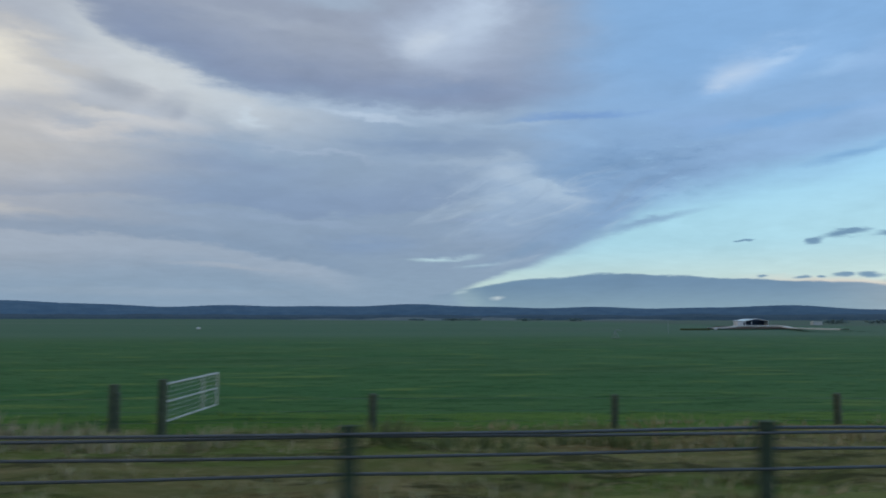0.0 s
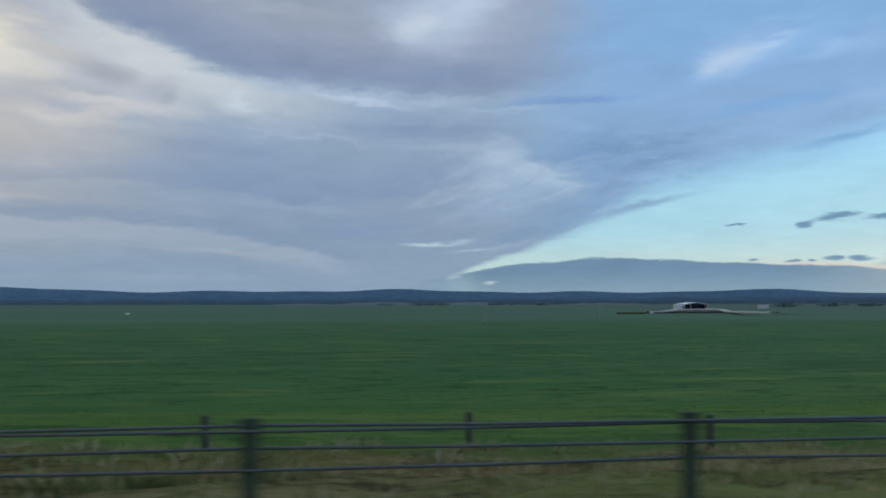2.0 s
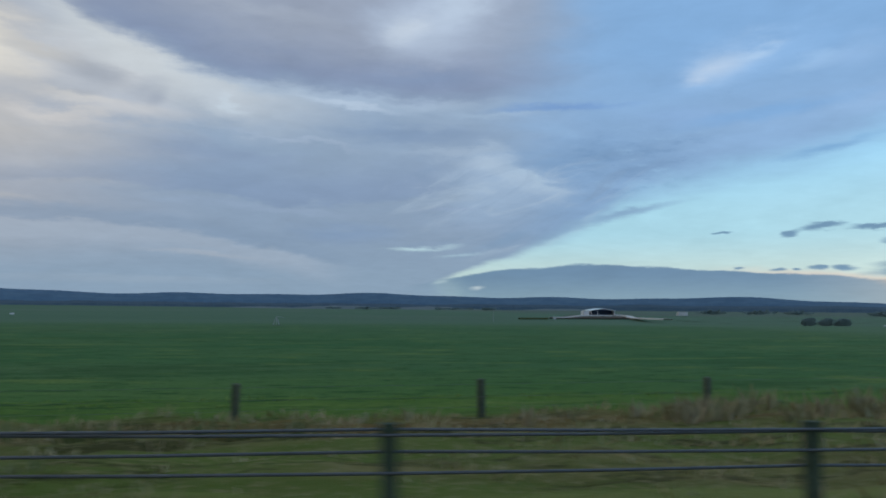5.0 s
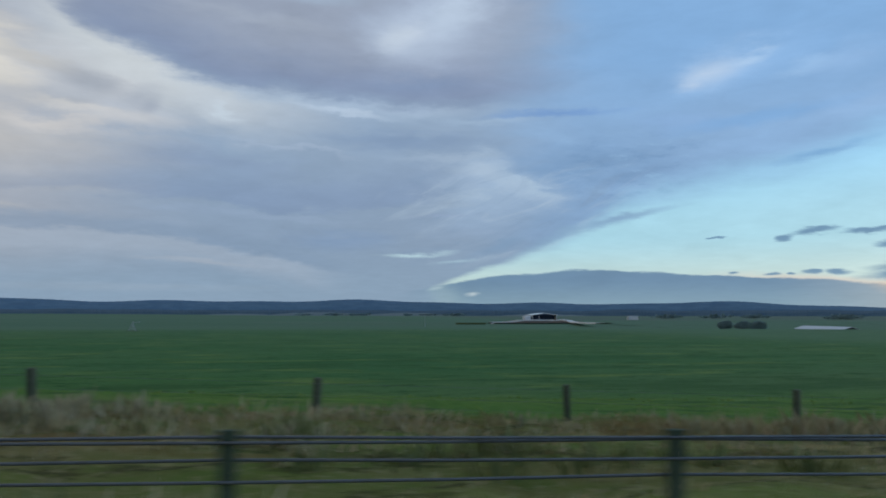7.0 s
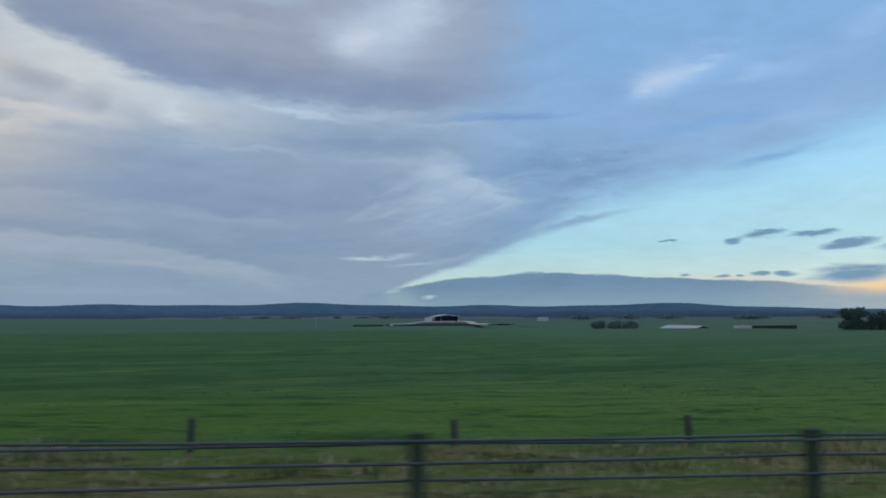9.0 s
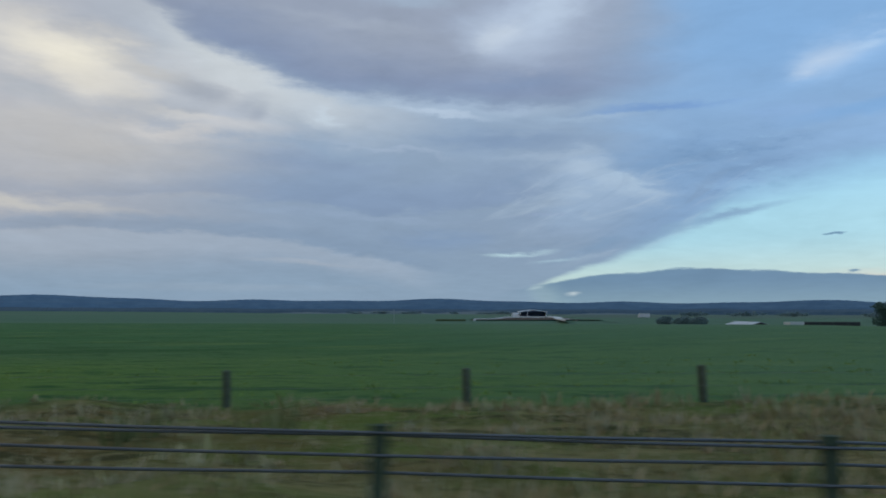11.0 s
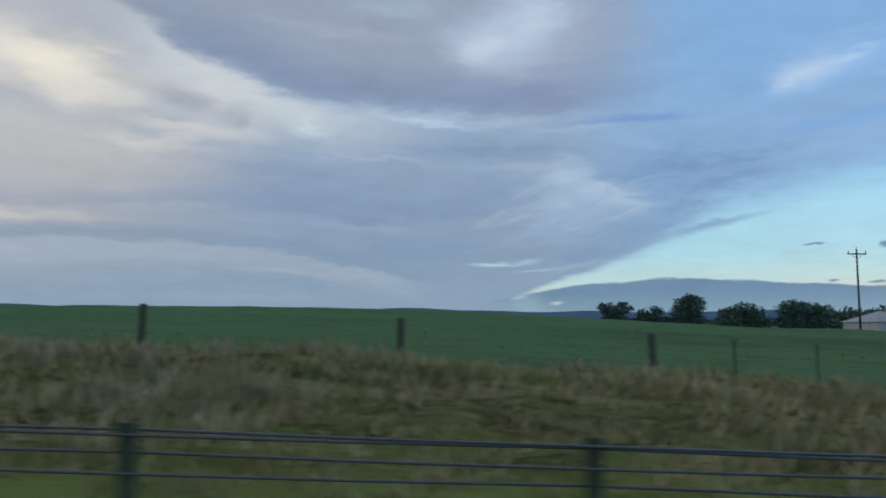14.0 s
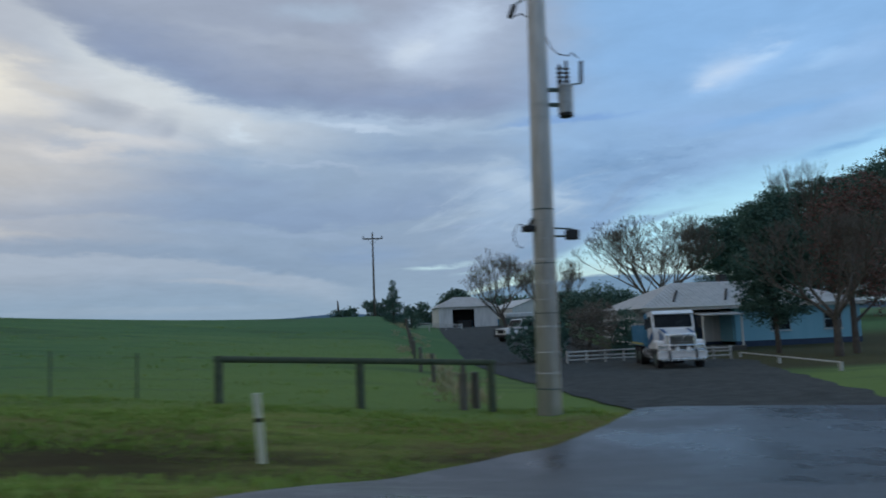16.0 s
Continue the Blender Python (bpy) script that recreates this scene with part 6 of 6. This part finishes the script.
    for dx, top in ((0.5, 7.9), (0.66, 8.0)):
        bush = part("bushing", rod((dx, 0.0, 7.42), (dx, 0.0, top), 0.05, 0.03, 10), BLACK, can)
        for k in range(4):
            part("shed_disc", rod((dx, 0, 7.5 + 0.1 * k), (dx, 0, 7.53 + 0.1 * k), 0.075, 0.06, 12), SHADE, bush)
    fuse = part("drop_fuse", rod((1.0, 0, 7.5), (1.02, 0, 8.0), 0.045, 0.045, 10), BLACK, pole, "drop-out fuse")
    part("fuse_arm", rod((0.7, 0, 7.42), (1.02, 0, 7.48), 0.02), GALV, fuse)
    part("jumper", strand([(0.19, 0, 8.6), (0.32, 0, 8.3), (0.5, 0, 8.15), (0.72, 0, 8.12), (0.82, 0, 8.2), (0.95, 0, 8.06)], 0.014, 5), BLACK, pole)
    # strain insulator on the other side
    ins = part("insulator", rod((-0.62, 0, 9.0), (-0.52, 0, 9.28), 0.07, 0.07, 10), SHADE, pole)
    part("jumper", strand([(-0.5, 0, 9.02), (-0.36, 0, 9.1), (-0.18, 0, 9.0)], 0.014, 5), BLACK, pole)
    part("stay", rod((-0.55, 0, 9.28), (-0.18, 0, 9.5), 0.02), GALV, ins)
    part("crossarm", rounded(-1.1, 1.1, -0.07, 0.07, 11.2, 11.34, 0.02), TIMBER, pole)
    for dx in (-1.0, 0.0, 1.0):
        part("pin_insulator", rod((dx, 0, 11.34), (dx, 0, 11.6), 0.04, 0.06, 10), SHADE, pole)


def timber_pole():
    x, y = 451.2, 97.2
    g = ground_z(x, y)
    top = 4.5 - g
    pole = thing("power_pole", (x, y, g), "slim grey timber power pole with a short crossarm", "power pole")
    part("shaft", rod((0, 0, -0.3), (0, 0, top), 0.16, 0.10, 12), TIMBER, pole, smooth_faces=True)
    part("crossarm", rounded(-1.3, 1.3, -0.14, -0.02, top - 0.72, top - 0.56, 0.02), TIMBER, pole)
    for dx in (-1.2, 1.2):
        part("insulator", rod((dx, -0.08, top - 0.56), (dx, -0.08, top - 0.22), 0.05, 0.07, 10), SHADE, pole)
    part("insulator", rod((0, 0, top), (0, 0, top + 0.25), 0.05, 0.07, 10), SHADE, pole)
    for s in (-1, 1):
        part("brace", rod((s * 0.7, -0.08, top - 0.66), (0, -0.12, top - 1.35), 0.02), GALV, pole)


# ---- garden ----
def garden_rails():
    """Low white rail fence in front of the house, and tired rails beyond the truck."""
    for (xa, ya), (xb, yb), n, mat, label in (((460.4, 42.6), (465.2, 43.4), 5, RAILWHITE, "low weathered white timber rail fence before the house"),
                                              ((466.2, 40.5), (469.0, 40.0), 4, RAILWHITE, "low broken white timber rail fence beside the truck"),
                                              ((470.4, 41.6), (465.9, 26.0), 3, RAILWHITE, "low sagging pale log rail along the lawn edge"),
                                              ((455.8, 96.0), (463.0, 101.0), 4, RAILWHITE, "low white rail before the machinery shed")):
        fence = thing("rail_fence", (xa, ya, ground_z(xa, ya)), label, "fence")
        z = lambda f: ground_z(xa + (xb - xa) * f, ya + (yb - ya) * f) - ground_z(xa, ya)
        for k in range(n):
            f = k / (n - 1)
            p = ((xb - xa) * f, (yb - ya) * f)
            part("post", rounded(p[0] - 0.06, p[0] + 0.06, p[1] - 0.06, p[1] + 0.06, z(f) - 0.3, z(f) + (0.75 if n > 3 else 0.28), 0.01), mat, fence)
        thick = 0.05 if n > 3 else 0.036
        for h in (0.22, 0.45, 0.67) if n > 3 else (0.27,):
            part("rail", rod((0, -0.08, h), (xb - xa, yb - ya - 0.08, h + z(1.0) + random.uniform(-0.06, 0.04)), thick, thick, 6), mat, fence)


def make_yard():
    machinery_shed()
    yard_clutter()
    farmhouse()
    tipper_truck()
    farm_ute()
    concrete_pole()
    timber_pole()
    garden_rails()
    # bare winter trees
    bare_tree((484.3, 86.0), 13.4, "wide bare deciduous tree standing behind the house", 11, 0.8, 8, half=7.6, stem=0.20)
    bare_tree((463.2, 72.0), 8.6, "bare lichen-green tree with a few leaves by the sheds", 5, 0.78, 7, True, lean=(-0.6, 0), half=3.5)
    bare_tree((468.5, 76.0), 8.0, "slim bare tree between the sheds and the house", 8, 0.7, 7, True, half=3.6)
    # dark clipped bush and shrubs
    leafy_tree((459.6, 46.0), [(0, 0, 1.5, 2.05, 1.95, 1.65), (0.4, -0.2, 2.2, 1.4, 1.3, 1.1)], "dense rounded dark green bush beside the driveway", CYPRESS, 21, "bush", 34, 0.09, 800, 0.15, 2.6, "bush", ragged=0.1, core=34, reach=1.1)
    leafy_tree((465.8, 47.6), [(0, 0, 1.6, 1.1, 1.0, 1.8)], "upright dark shrub by the corner of the house", CYPRESS, 22, "bush", 30, 0.12, 520, 0.1, 2.6, "bush", core=14, reach=2.2)
    leafy_tree((463.0, 46.6), [(0, 0, 1.9, 1.7, 1.2, 1.9), (0.9, 0.3, 2.6, 1.2, 1.0, 1.2)], "loose brown twiggy shrub in the garden", TWIGGY, 23, "bush", 30, 0.09, 560, 0.1, 2.6, "bush", core=10, reach=2.4)
    leafy_tree((469.3, 46.0), [(0, 0, 0.7, 0.9, 0.8, 0.9)], "small yellow green garden shrub by the porch", OLIVE, 24, "bush", 22, 0.10, 520, 0.06, 1.2, "bush")
    leafy_tree((472.5, 71.0), [(0, 0, 2.6, 3.4, 2.2, 2.4), (3.0, 1, 2.2, 2.8, 2.0, 2.0), (-3.0, 1, 2.4, 2.0, 2, 2.2)], "dark mixed shrubs massed behind the garden", GUM, 25, "bush", 16, 0.22, 220, 0.15, 3.6, "bush", core=4, reach=2.4)
    leafy_tree((452.6, 80.0), [(0, 0, 0.9, 1.15, 1.1, 0.9), (0.1, 0, 1.8, 1.0, 0.95, 0.8), (-0.05, 0, 2.7, 0.75, 0.7, 0.8), (0.05, 0, 3.5, 0.48, 0.45, 0.7), (0.0, 0, 4.2, 0.24, 0.24, 0.6)], "small pointed dark conifer by the fence", CYPRESS, 26, "conifer", 26, 0.10, 700, 0.1, 4.2, core=14, reach=1.5, ragged=0.3)
    leafy_tree((455.4, 92.0), [(0, 0, 1.0, 1.3, 1.2, 1.1)], "rounded dark shrub beside the conifer", GUM, 27, "bush", 12, 0.25, 300, 0.1, 2.0, "bush")
    # garden trees before the house
    leafy_tree((474.4, 44.2), [(0, 0, 3.4, 2.4, 1.8, 1.6), (-0.7, 0, 5.4, 2.2, 1.7, 1.7), (0.8, 0, 6.4, 2.1, 1.6, 1.8), (-0.3, 0, 8.2, 1.7, 1.4, 1.6), (0.5, 0, 9.6, 1.0, 1.0, 1.0)], "slender dark garden tree in front of the house", CYPRESS, 31, "tree", 22, 0.15, 560, 0.17, 9.4, core=9, reach=2.2)
    bare_tree((474.0, 37.8), 8.4, "garden tree losing russet leaves in front of the house", 33, 0.55, 7, False)
    leafy_tree((476.6, 40.0), [(0, 0, 5.2, 2.2, 2.0, 2.2), (1.5, 0, 7.6, 2.4, 2.0, 2.0), (-0.9, 0, 7.6, 1.5, 1.4, 1.6), (2.4, 0, 4.0, 2.0, 1.6, 1.8), (0.8, 0, 9.4, 1.8, 1.6, 1.3)], "tall garden tree with thin russet autumn leaves", RUSSET, 34, "tree", 14, 0.13, 330, 0.2, 8.6, reach=3.0)
    bare_tree((504.5, 88), 21.0, "tall bare twiggy tree showing over the windbreak", 36, 0.5, 7, False, half=4.2, stem=0.4)
    # great cypress windbreak behind
    leafy_tree((505.3, 92), [(-8, 0, 9.8, 5.5, 4, 3.6), (-2, 0, 11.4, 6, 5, 3.8), (4, 0, 13.0, 6, 5, 4.2), (10, 0, 14.6, 6, 5, 4.8), (-2, 0, 9, 8, 3, 4), (6, 0, 9, 8, 3, 5), (-6, 1, 5, 6, 4, 4), (1, 0, 6, 7, 4, 4.5), (9, 0, 6, 8, 5, 5), (-10.8, 0, 11.6, 4.4, 3, 0.8), (-6.5, 0, 13.0, 4.4, 3, 0.7), (-3.0, 0, 14.4, 4.6, 3, 0.8), (1.5, 0, 15.9, 4.6, 3, 0.8), (6.0, 0, 17.6, 4.6, 3, 0.9), (-10.6, 0, 9.4, 5.0, 3, 0.9), (-9.6, 0, 7.4, 5.2, 3, 1.0)],
               "huge dense old cypress windbreak towering behind the house", CYPRESS, 41, "cypress", 36, 0.26, 90, 0.7, 10, ragged=0.5, flat=0.3, core=4, reach=4.2)
    leafy_tree((521, 84), [(-8, 0, 14.6, 6, 5, 4.6), (-3, 0, 16.6, 7, 6, 5.5), (5, 0, 20.5, 8, 6, 6.5), (3, 0, 12, 8, 4, 7), (-4, 0, 8, 7, 5, 6), (6, 0, 7, 8, 5, 6)], "second huge dark cypress of the windbreak", CYPRESS, 42, "cypress", 36, 0.28, 80, 0.7, 12, ragged=0.5, flat=0.3, core=4, reach=4.2)
    leafy_tree((492, 150), [(0, 0, 3.4, 9, 4, 3.0), (-9, 0, 3.0, 7, 4, 2.6), (9, 0, 3.2, 7, 4, 2.8)], "dark clump of trees behind the store sheds", GUM, 43, "tree", 14, 0.5, 50, 0.3, 5.5, core=3)
    for x, y, blobs, seed, label in ((457.5, 240, [(-2.6, 0, 6.2, 3.0, 3, 2.1), (2.6, 0, 6.4, 3.2, 3, 1.9), (0, 0, 4.6, 3.6, 3, 1.6), (-1.5, 0, 2.0, 4.6, 3, 2.2), (3, 1, 1.8, 4.4, 3, 2.0)], 51, "spreading dark gum on the paddock skyline"),
                                     (469.5, 241, [(-2.6, 0, 5.0, 2.4, 2, 1.5), (1.8, 0, 5.8, 2.6, 2, 1.5), (0, 0, 4.0, 3, 2, 1.3), (-3, 0, 2.3, 5.4, 2, 2.0), (3.5, 0, 2.3, 5.6, 2, 2.1)], 52, "low gappy gum on the paddock skyline"),
                                     (481.5, 239, [(0, 0, 7.8, 5.4, 4, 3.0), (-1.0, 0, 5.2, 5.6, 4, 2.8), (1, 0, 9.5, 3.2, 3, 1.7), (0, 0, 2.4, 6.6, 4, 2.6)], 53, "round-headed dark gum on the paddock skyline"),
                                     (494, 226, [(0, 0, 5.8, 6, 4, 2.4), (-5, 0, 4.6, 4, 3, 2.2), (-3, 0, 2.2, 7, 4, 2.4), (3, 0, 2.6, 6, 4, 2.6)], 54, "broad dark gum in the paddock grove"),
                                     (508, 224, [(0, 0, 6.4, 6, 4, 2.8), (7, 0, 5.6, 6, 4, 2.6), (0, 0, 2.4, 7, 4, 2.8), (8, 0, 2.4, 7, 4, 2.8)], 55, "broad dark gum at the end of the grove"),
                                     (446, 130, [(0, 0, 1.0, 1.6, 1.4, 0.9), (2.2, 0, 1.3, 1.2, 1, 1.0)], 56, "low dark scrub at the field edge")):
        leafy_tree((x, y), blobs, label, GUM, seed, "gum_tree" if seed != 56 else "bush", 12, 0.42, 120, 0.28, 5.0, "tree" if seed != 56 else "bush", ragged=0.8, core=3)


# ---- far across the pasture ----
def make_distance():
    x, y = 411.0, 740
    g = -6.5

    def pad_z(u, v):
        return g - 0.6 + 2.2 * (1 - smooth(22, 46, abs(u - x))) * smooth(y - 40, y - 20, v) * (1 - smooth(y + 14, y + 32, v))
    structure("earth_pad", sheet(steps((x - 62, x + 62, 62)), steps((y - 40, y + 34, 30)), pad_z), EARTH, "raised brown earth pad under the big dairy shed")
    pad = g + 1.55
    dairy = thing("dairy_shed", (x, y, pad), "large open-fronted white-framed dairy shed with a blue dark interior", "shed")
    w, d, e, r = 25.0, 24.0, 5.0, 6.9
    # dark blue sheet set back from the front as the hall's shade
    part("lining", block(-w / 2 + 0.4, w / 2 - 0.4, -5.0, -4.8, 0, e), SKIRT, dairy, "dark blue sheet standing in for the shaded interior")
    part("back_wall", block(-w / 2, w / 2, d / 2 - 0.2, d / 2, 0, e), OFFWHITE, dairy)
    for s in (-1, 1):
        a, b = sorted((s * w / 2, s * (w / 2 - 0.25)))
        part("side_wall", block(a, b, -d / 2 + 0.303, d / 2 - 0.203, 0.0 if s > 0 else 3.2, e), OFFWHITE, dairy)
    for px in (-w / 2 + 0.2, -5.6, w / 2 - 0.2):
        part("column", block(px - 0.18, px + 0.18, -d / 2, -d / 2 + 0.3, 0, e), WHITEPAINT, dairy)
    part("gable_frame", prism([(-w / 2, e), (w / 2, e), (0, r)], (-d / 2, -d / 2 + 0.2)), SKIRT, dairy, "dark gable sheet")
    for s in (-1, 1):
        part("roof_sheet", prism([(0, r + 0.5), (s * (w / 2 + 0.6), e + 0.45), (s * (w / 2 + 0.6), e), (0, r + 0.05)], (-d / 2 - 0.6, d / 2 + 0.5)), WHITEPAINT, dairy, "white roof edge")
    part("annex", rounded(-w / 2 - 7.6, -w / 2 - 1.6, -d / 2 + 0.5, -2.0, 0, 4.4, 0.3, 3), WHITEPAINT, dairy, "white rounded side vat")
    part("ramp_wall", rounded(w / 2 + 0.2, w / 2 + 8.5, -d / 2 - 1.0, -d / 2 + 2.0, -0.6, 1.1, 0.1), OFFWHITE, dairy, "pale low loading ramp")
    corner = [(353, 714), (372, 716), (392, 717), (412, 718), (424, 717), (431, 711), (433, 698), (431, 676), (428, 652), (426, 630), (424, 608)]
    path = []
    for (u0, v0), (u1, v1) in zip(corner, corner[1:]):
        path += [(u0 + (u1 - u0) * k / 5, v0 + (v1 - v0) * k / 5) for k in range(5)]
    path.append(corner[-1])
    verts, faces = [], []
    for k, (u, v) in enumerate(path):
        a, b = Vector(path[max(k - 1, 0)]), Vector(path[min(k + 1, len(path) - 1)])
        side = Vector((-(b - a).y, (b - a).x)).normalized() * 4.0
        level = max(max(pad_z(u + side.x * q, v + side.y * q), ground_z(u + side.x * q, v + side.y * q)) for q in (-1, 0, 1)) + 0.8
        verts += [(u - side.x, v - side.y, level), (u + side.x, v + side.y, level), (u - side.x, v - side.y, level - 1.2), (u + side.x, v + side.y, level - 1.2)]
    for i in range(len(path) - 1):
        j = 4 * i
        faces += [(j, j + 4, j + 5, j + 1), (j + 2, j + 6, j + 4, j), (j + 1, j + 5, j + 7, j + 3)]
    structure("farm_track", (verts, faces), LIMESTONE, "pale limestone farm track curling round the shed pad", smooth_faces=False)
    heap = thing("earth_bank", (332, 697, ground_z(332, 697)), "dark low silage bank near the dairy shed", "earth bank")
    part("bank", rounded(-16, 12, -3, 3, -0.5, 1.5, 0.7, 2), OLIVE, heap)
    for px, py, w, d, h, mat, name, label in ((-140, 719, 3.5, 1.8, 1.5, WHITEPAINT, "parked_van", "small white van parked far out in the pasture"),
                                              (552, 844, 12, 6, 4.5, OFFWHITE, "far_shed", "small far white farm shed under the hills"),
                                              (352, 700, 2.6, 2, 1.2, WHITEPAINT, "water_trough", "pale water trough in the far pasture")):
        ob = thing(name, (px, py, ground_z(px, py)), label, name.split("_")[1])
        part("body", rounded(-w / 2, w / 2, -d / 2, d / 2, 0, h * 0.7, 0.1), mat, ob)
        part("top", rounded(-w / 2 + 0.1 * w, w / 2, -d / 2 + 0.05 * d, d / 2 - 0.05 * d, h * 0.7, h, 0.1), mat, ob)
    low = thing("low_shed", (467.5, 358, ground_z(467.5, 358)), "long low white-roofed shed with a dark end in the pasture", "shed", turn=-11)
    for side in (-1, 1):
        part("roof_sheet", prism([(0, 2.55), (side * 5.6, 0.75), (side * 5.6, 0.63), (0, 2.43)], (-0.4, 58)), OFFWHITE, low)
        part("wall", block(min(side * 5.2, side * 5.05), max(side * 5.2, side * 5.05), 0.2, 57.5, -1.5, 0.72), SHADE, low)
    # solid gable wall in the near-black tone
    part("end_wall", prism([(-5.0, -1.5), (5.0, -1.5), (5.0, 0.75), (0, 2.35), (-5.0, 0.75)], (0.0, 0.15)), SHADE, low, "dark gable end")
    long_ = thing("long_shed", (468, 320, ground_z(468, 320)), "long low dark shed with a white end in the pasture", "shed")
    part("end", rounded(-6, 0, -3, 3, -0.6, 2.2, 0.05), OFFWHITE, long_, "white end")
    part("body", rounded(0.02, 24, -3, 3, -0.6, 2.2, 0.05), SHADE, long_, "dark sheet-metal side")
    for k in range(1, 4):
        part("frame", block(6.2 * k, 6.2 * k + 0.16, -3.1, -3.003, -0.6, 2.15), GALV, long_)
    for dx, dy, size, seed in ((-8.5, 5, 1.15, 60), (0.5, 0, 1.1, 61), (8.5, -5, 1.25, 62)):
        leafy_tree((462.5 + dx, 455 + dy), [(0, 0, 2.3 * size, 4.6 * size, 3.5, 2.3 * size), (-1.5, 0, 1.6 * size, 3.6 * size, 3, 1.8 * size), (1.6, 0, 3.2 * size, 2.6 * size, 2.4, 1.5 * size)], "round dark bush in the far pasture, paled by haze", HAZEWOOD, seed, "bush", 14, 0.5, 90, 0.3, 3.6, "bush", core=4, reach=1.8)
    far = thing("windmill_mast", (280, 644, ground_z(280, 644)), "thin pale steel mast far out in the pasture", "mast")
    part("mast", rod((0, 0, -2.0), (0, 0, 2.2 - ground_z(280, 644)), 0.16, 0.10, 8), CANGREY, far)
    # pivot of an irrigator: four legs, a riser and the first drop of pipe
    px, py = 117.2, 327.0
    pivot = thing("irrigation_pivot", (px, py, ground_z(px, py)), "small galvanised irrigation pivot tower standing in the pasture", "irrigator")
    for ax, ay in ((-1, -1), (1, -1), (1, 1), (-1, 1)):
        part("leg", rod((ax * 1.5, ay * 1.5, -0.3), (ax * 0.2, ay * 0.2, 3.2), 0.06, 0.05, 6), CANGREY, pivot)
    part("riser", rod((0, 0, -0.3), (0, 0, 3.7), 0.10, 0.10, 8), CANGREY, pivot)
    part("pipe", rod((0, 0, 3.6), (3.0, 0.3, 3.5), 0.08, 0.08, 8), CANGREY, pivot)
    part("skid", rounded(-1.8, 2.6, -1.7, 1.7, -0.3, 0.12, 0.05), TIMBER, pivot)
    # pale blue-grey paddocks showing as thin lines at the foot of the hills
    for x0, x1, y0, base, hump, seed in ((-230, 60, 2380, -1.5, 4.5, 1.0), (20, 330, 2300, 1.5, 6.0, 2.0), (300, 640, 2420, -1.0, 8.0, 3.0), (700, 1080, 2250, -3.0, 5.0, 4.0)):
        verts, faces = [], []
        for i in range(41):
            f = i / 40
            z = base + hump * math.sin(math.pi * f) + 0.5 * noise.noise(Vector((f * 7, seed, 0)))
            thick = 2.6 * math.sin(math.pi * f) ** 0.5 * (0.7 + 0.5 * noise.noise(Vector((f * 11, seed, 5))))
            u = x0 + (x1 - x0) * f
            verts += [(u, y0, z - 14.0), (u, y0 + 40, z), (u, y0 + 120, z + thick), (u, y0 + 260, z - 14.0)]
        for i in range(40):
            for q in range(3):
                a = 4 * i + q
                faces.append((a, a + 4, a + 5, a + 1))
        structure("far_paddock", (verts, faces), PALEFIELD, "pale blue-grey paddock on a low rise before the hills")
    rnd = random.Random(70)
    for k in range(15):
        px, py = (120 + 62 * k + rnd.uniform(-30, 30), rnd.uniform(1500, 2150)) if k < 8 else (640 + 68 * (k - 8), rnd.uniform(860, 960))
        leafy_tree((px, py), [(0, 0, 3.0, rnd.uniform(14, 34), 5, rnd.uniform(1.4, 2.4))], "far dark shelter trees on the plain, paled by haze", HAZEWOOD, 80 + k, "tree", 10, 1.1, 14, 0.3, 3.0, core=0.6)


make_distance()
make_yard()
make_grass()
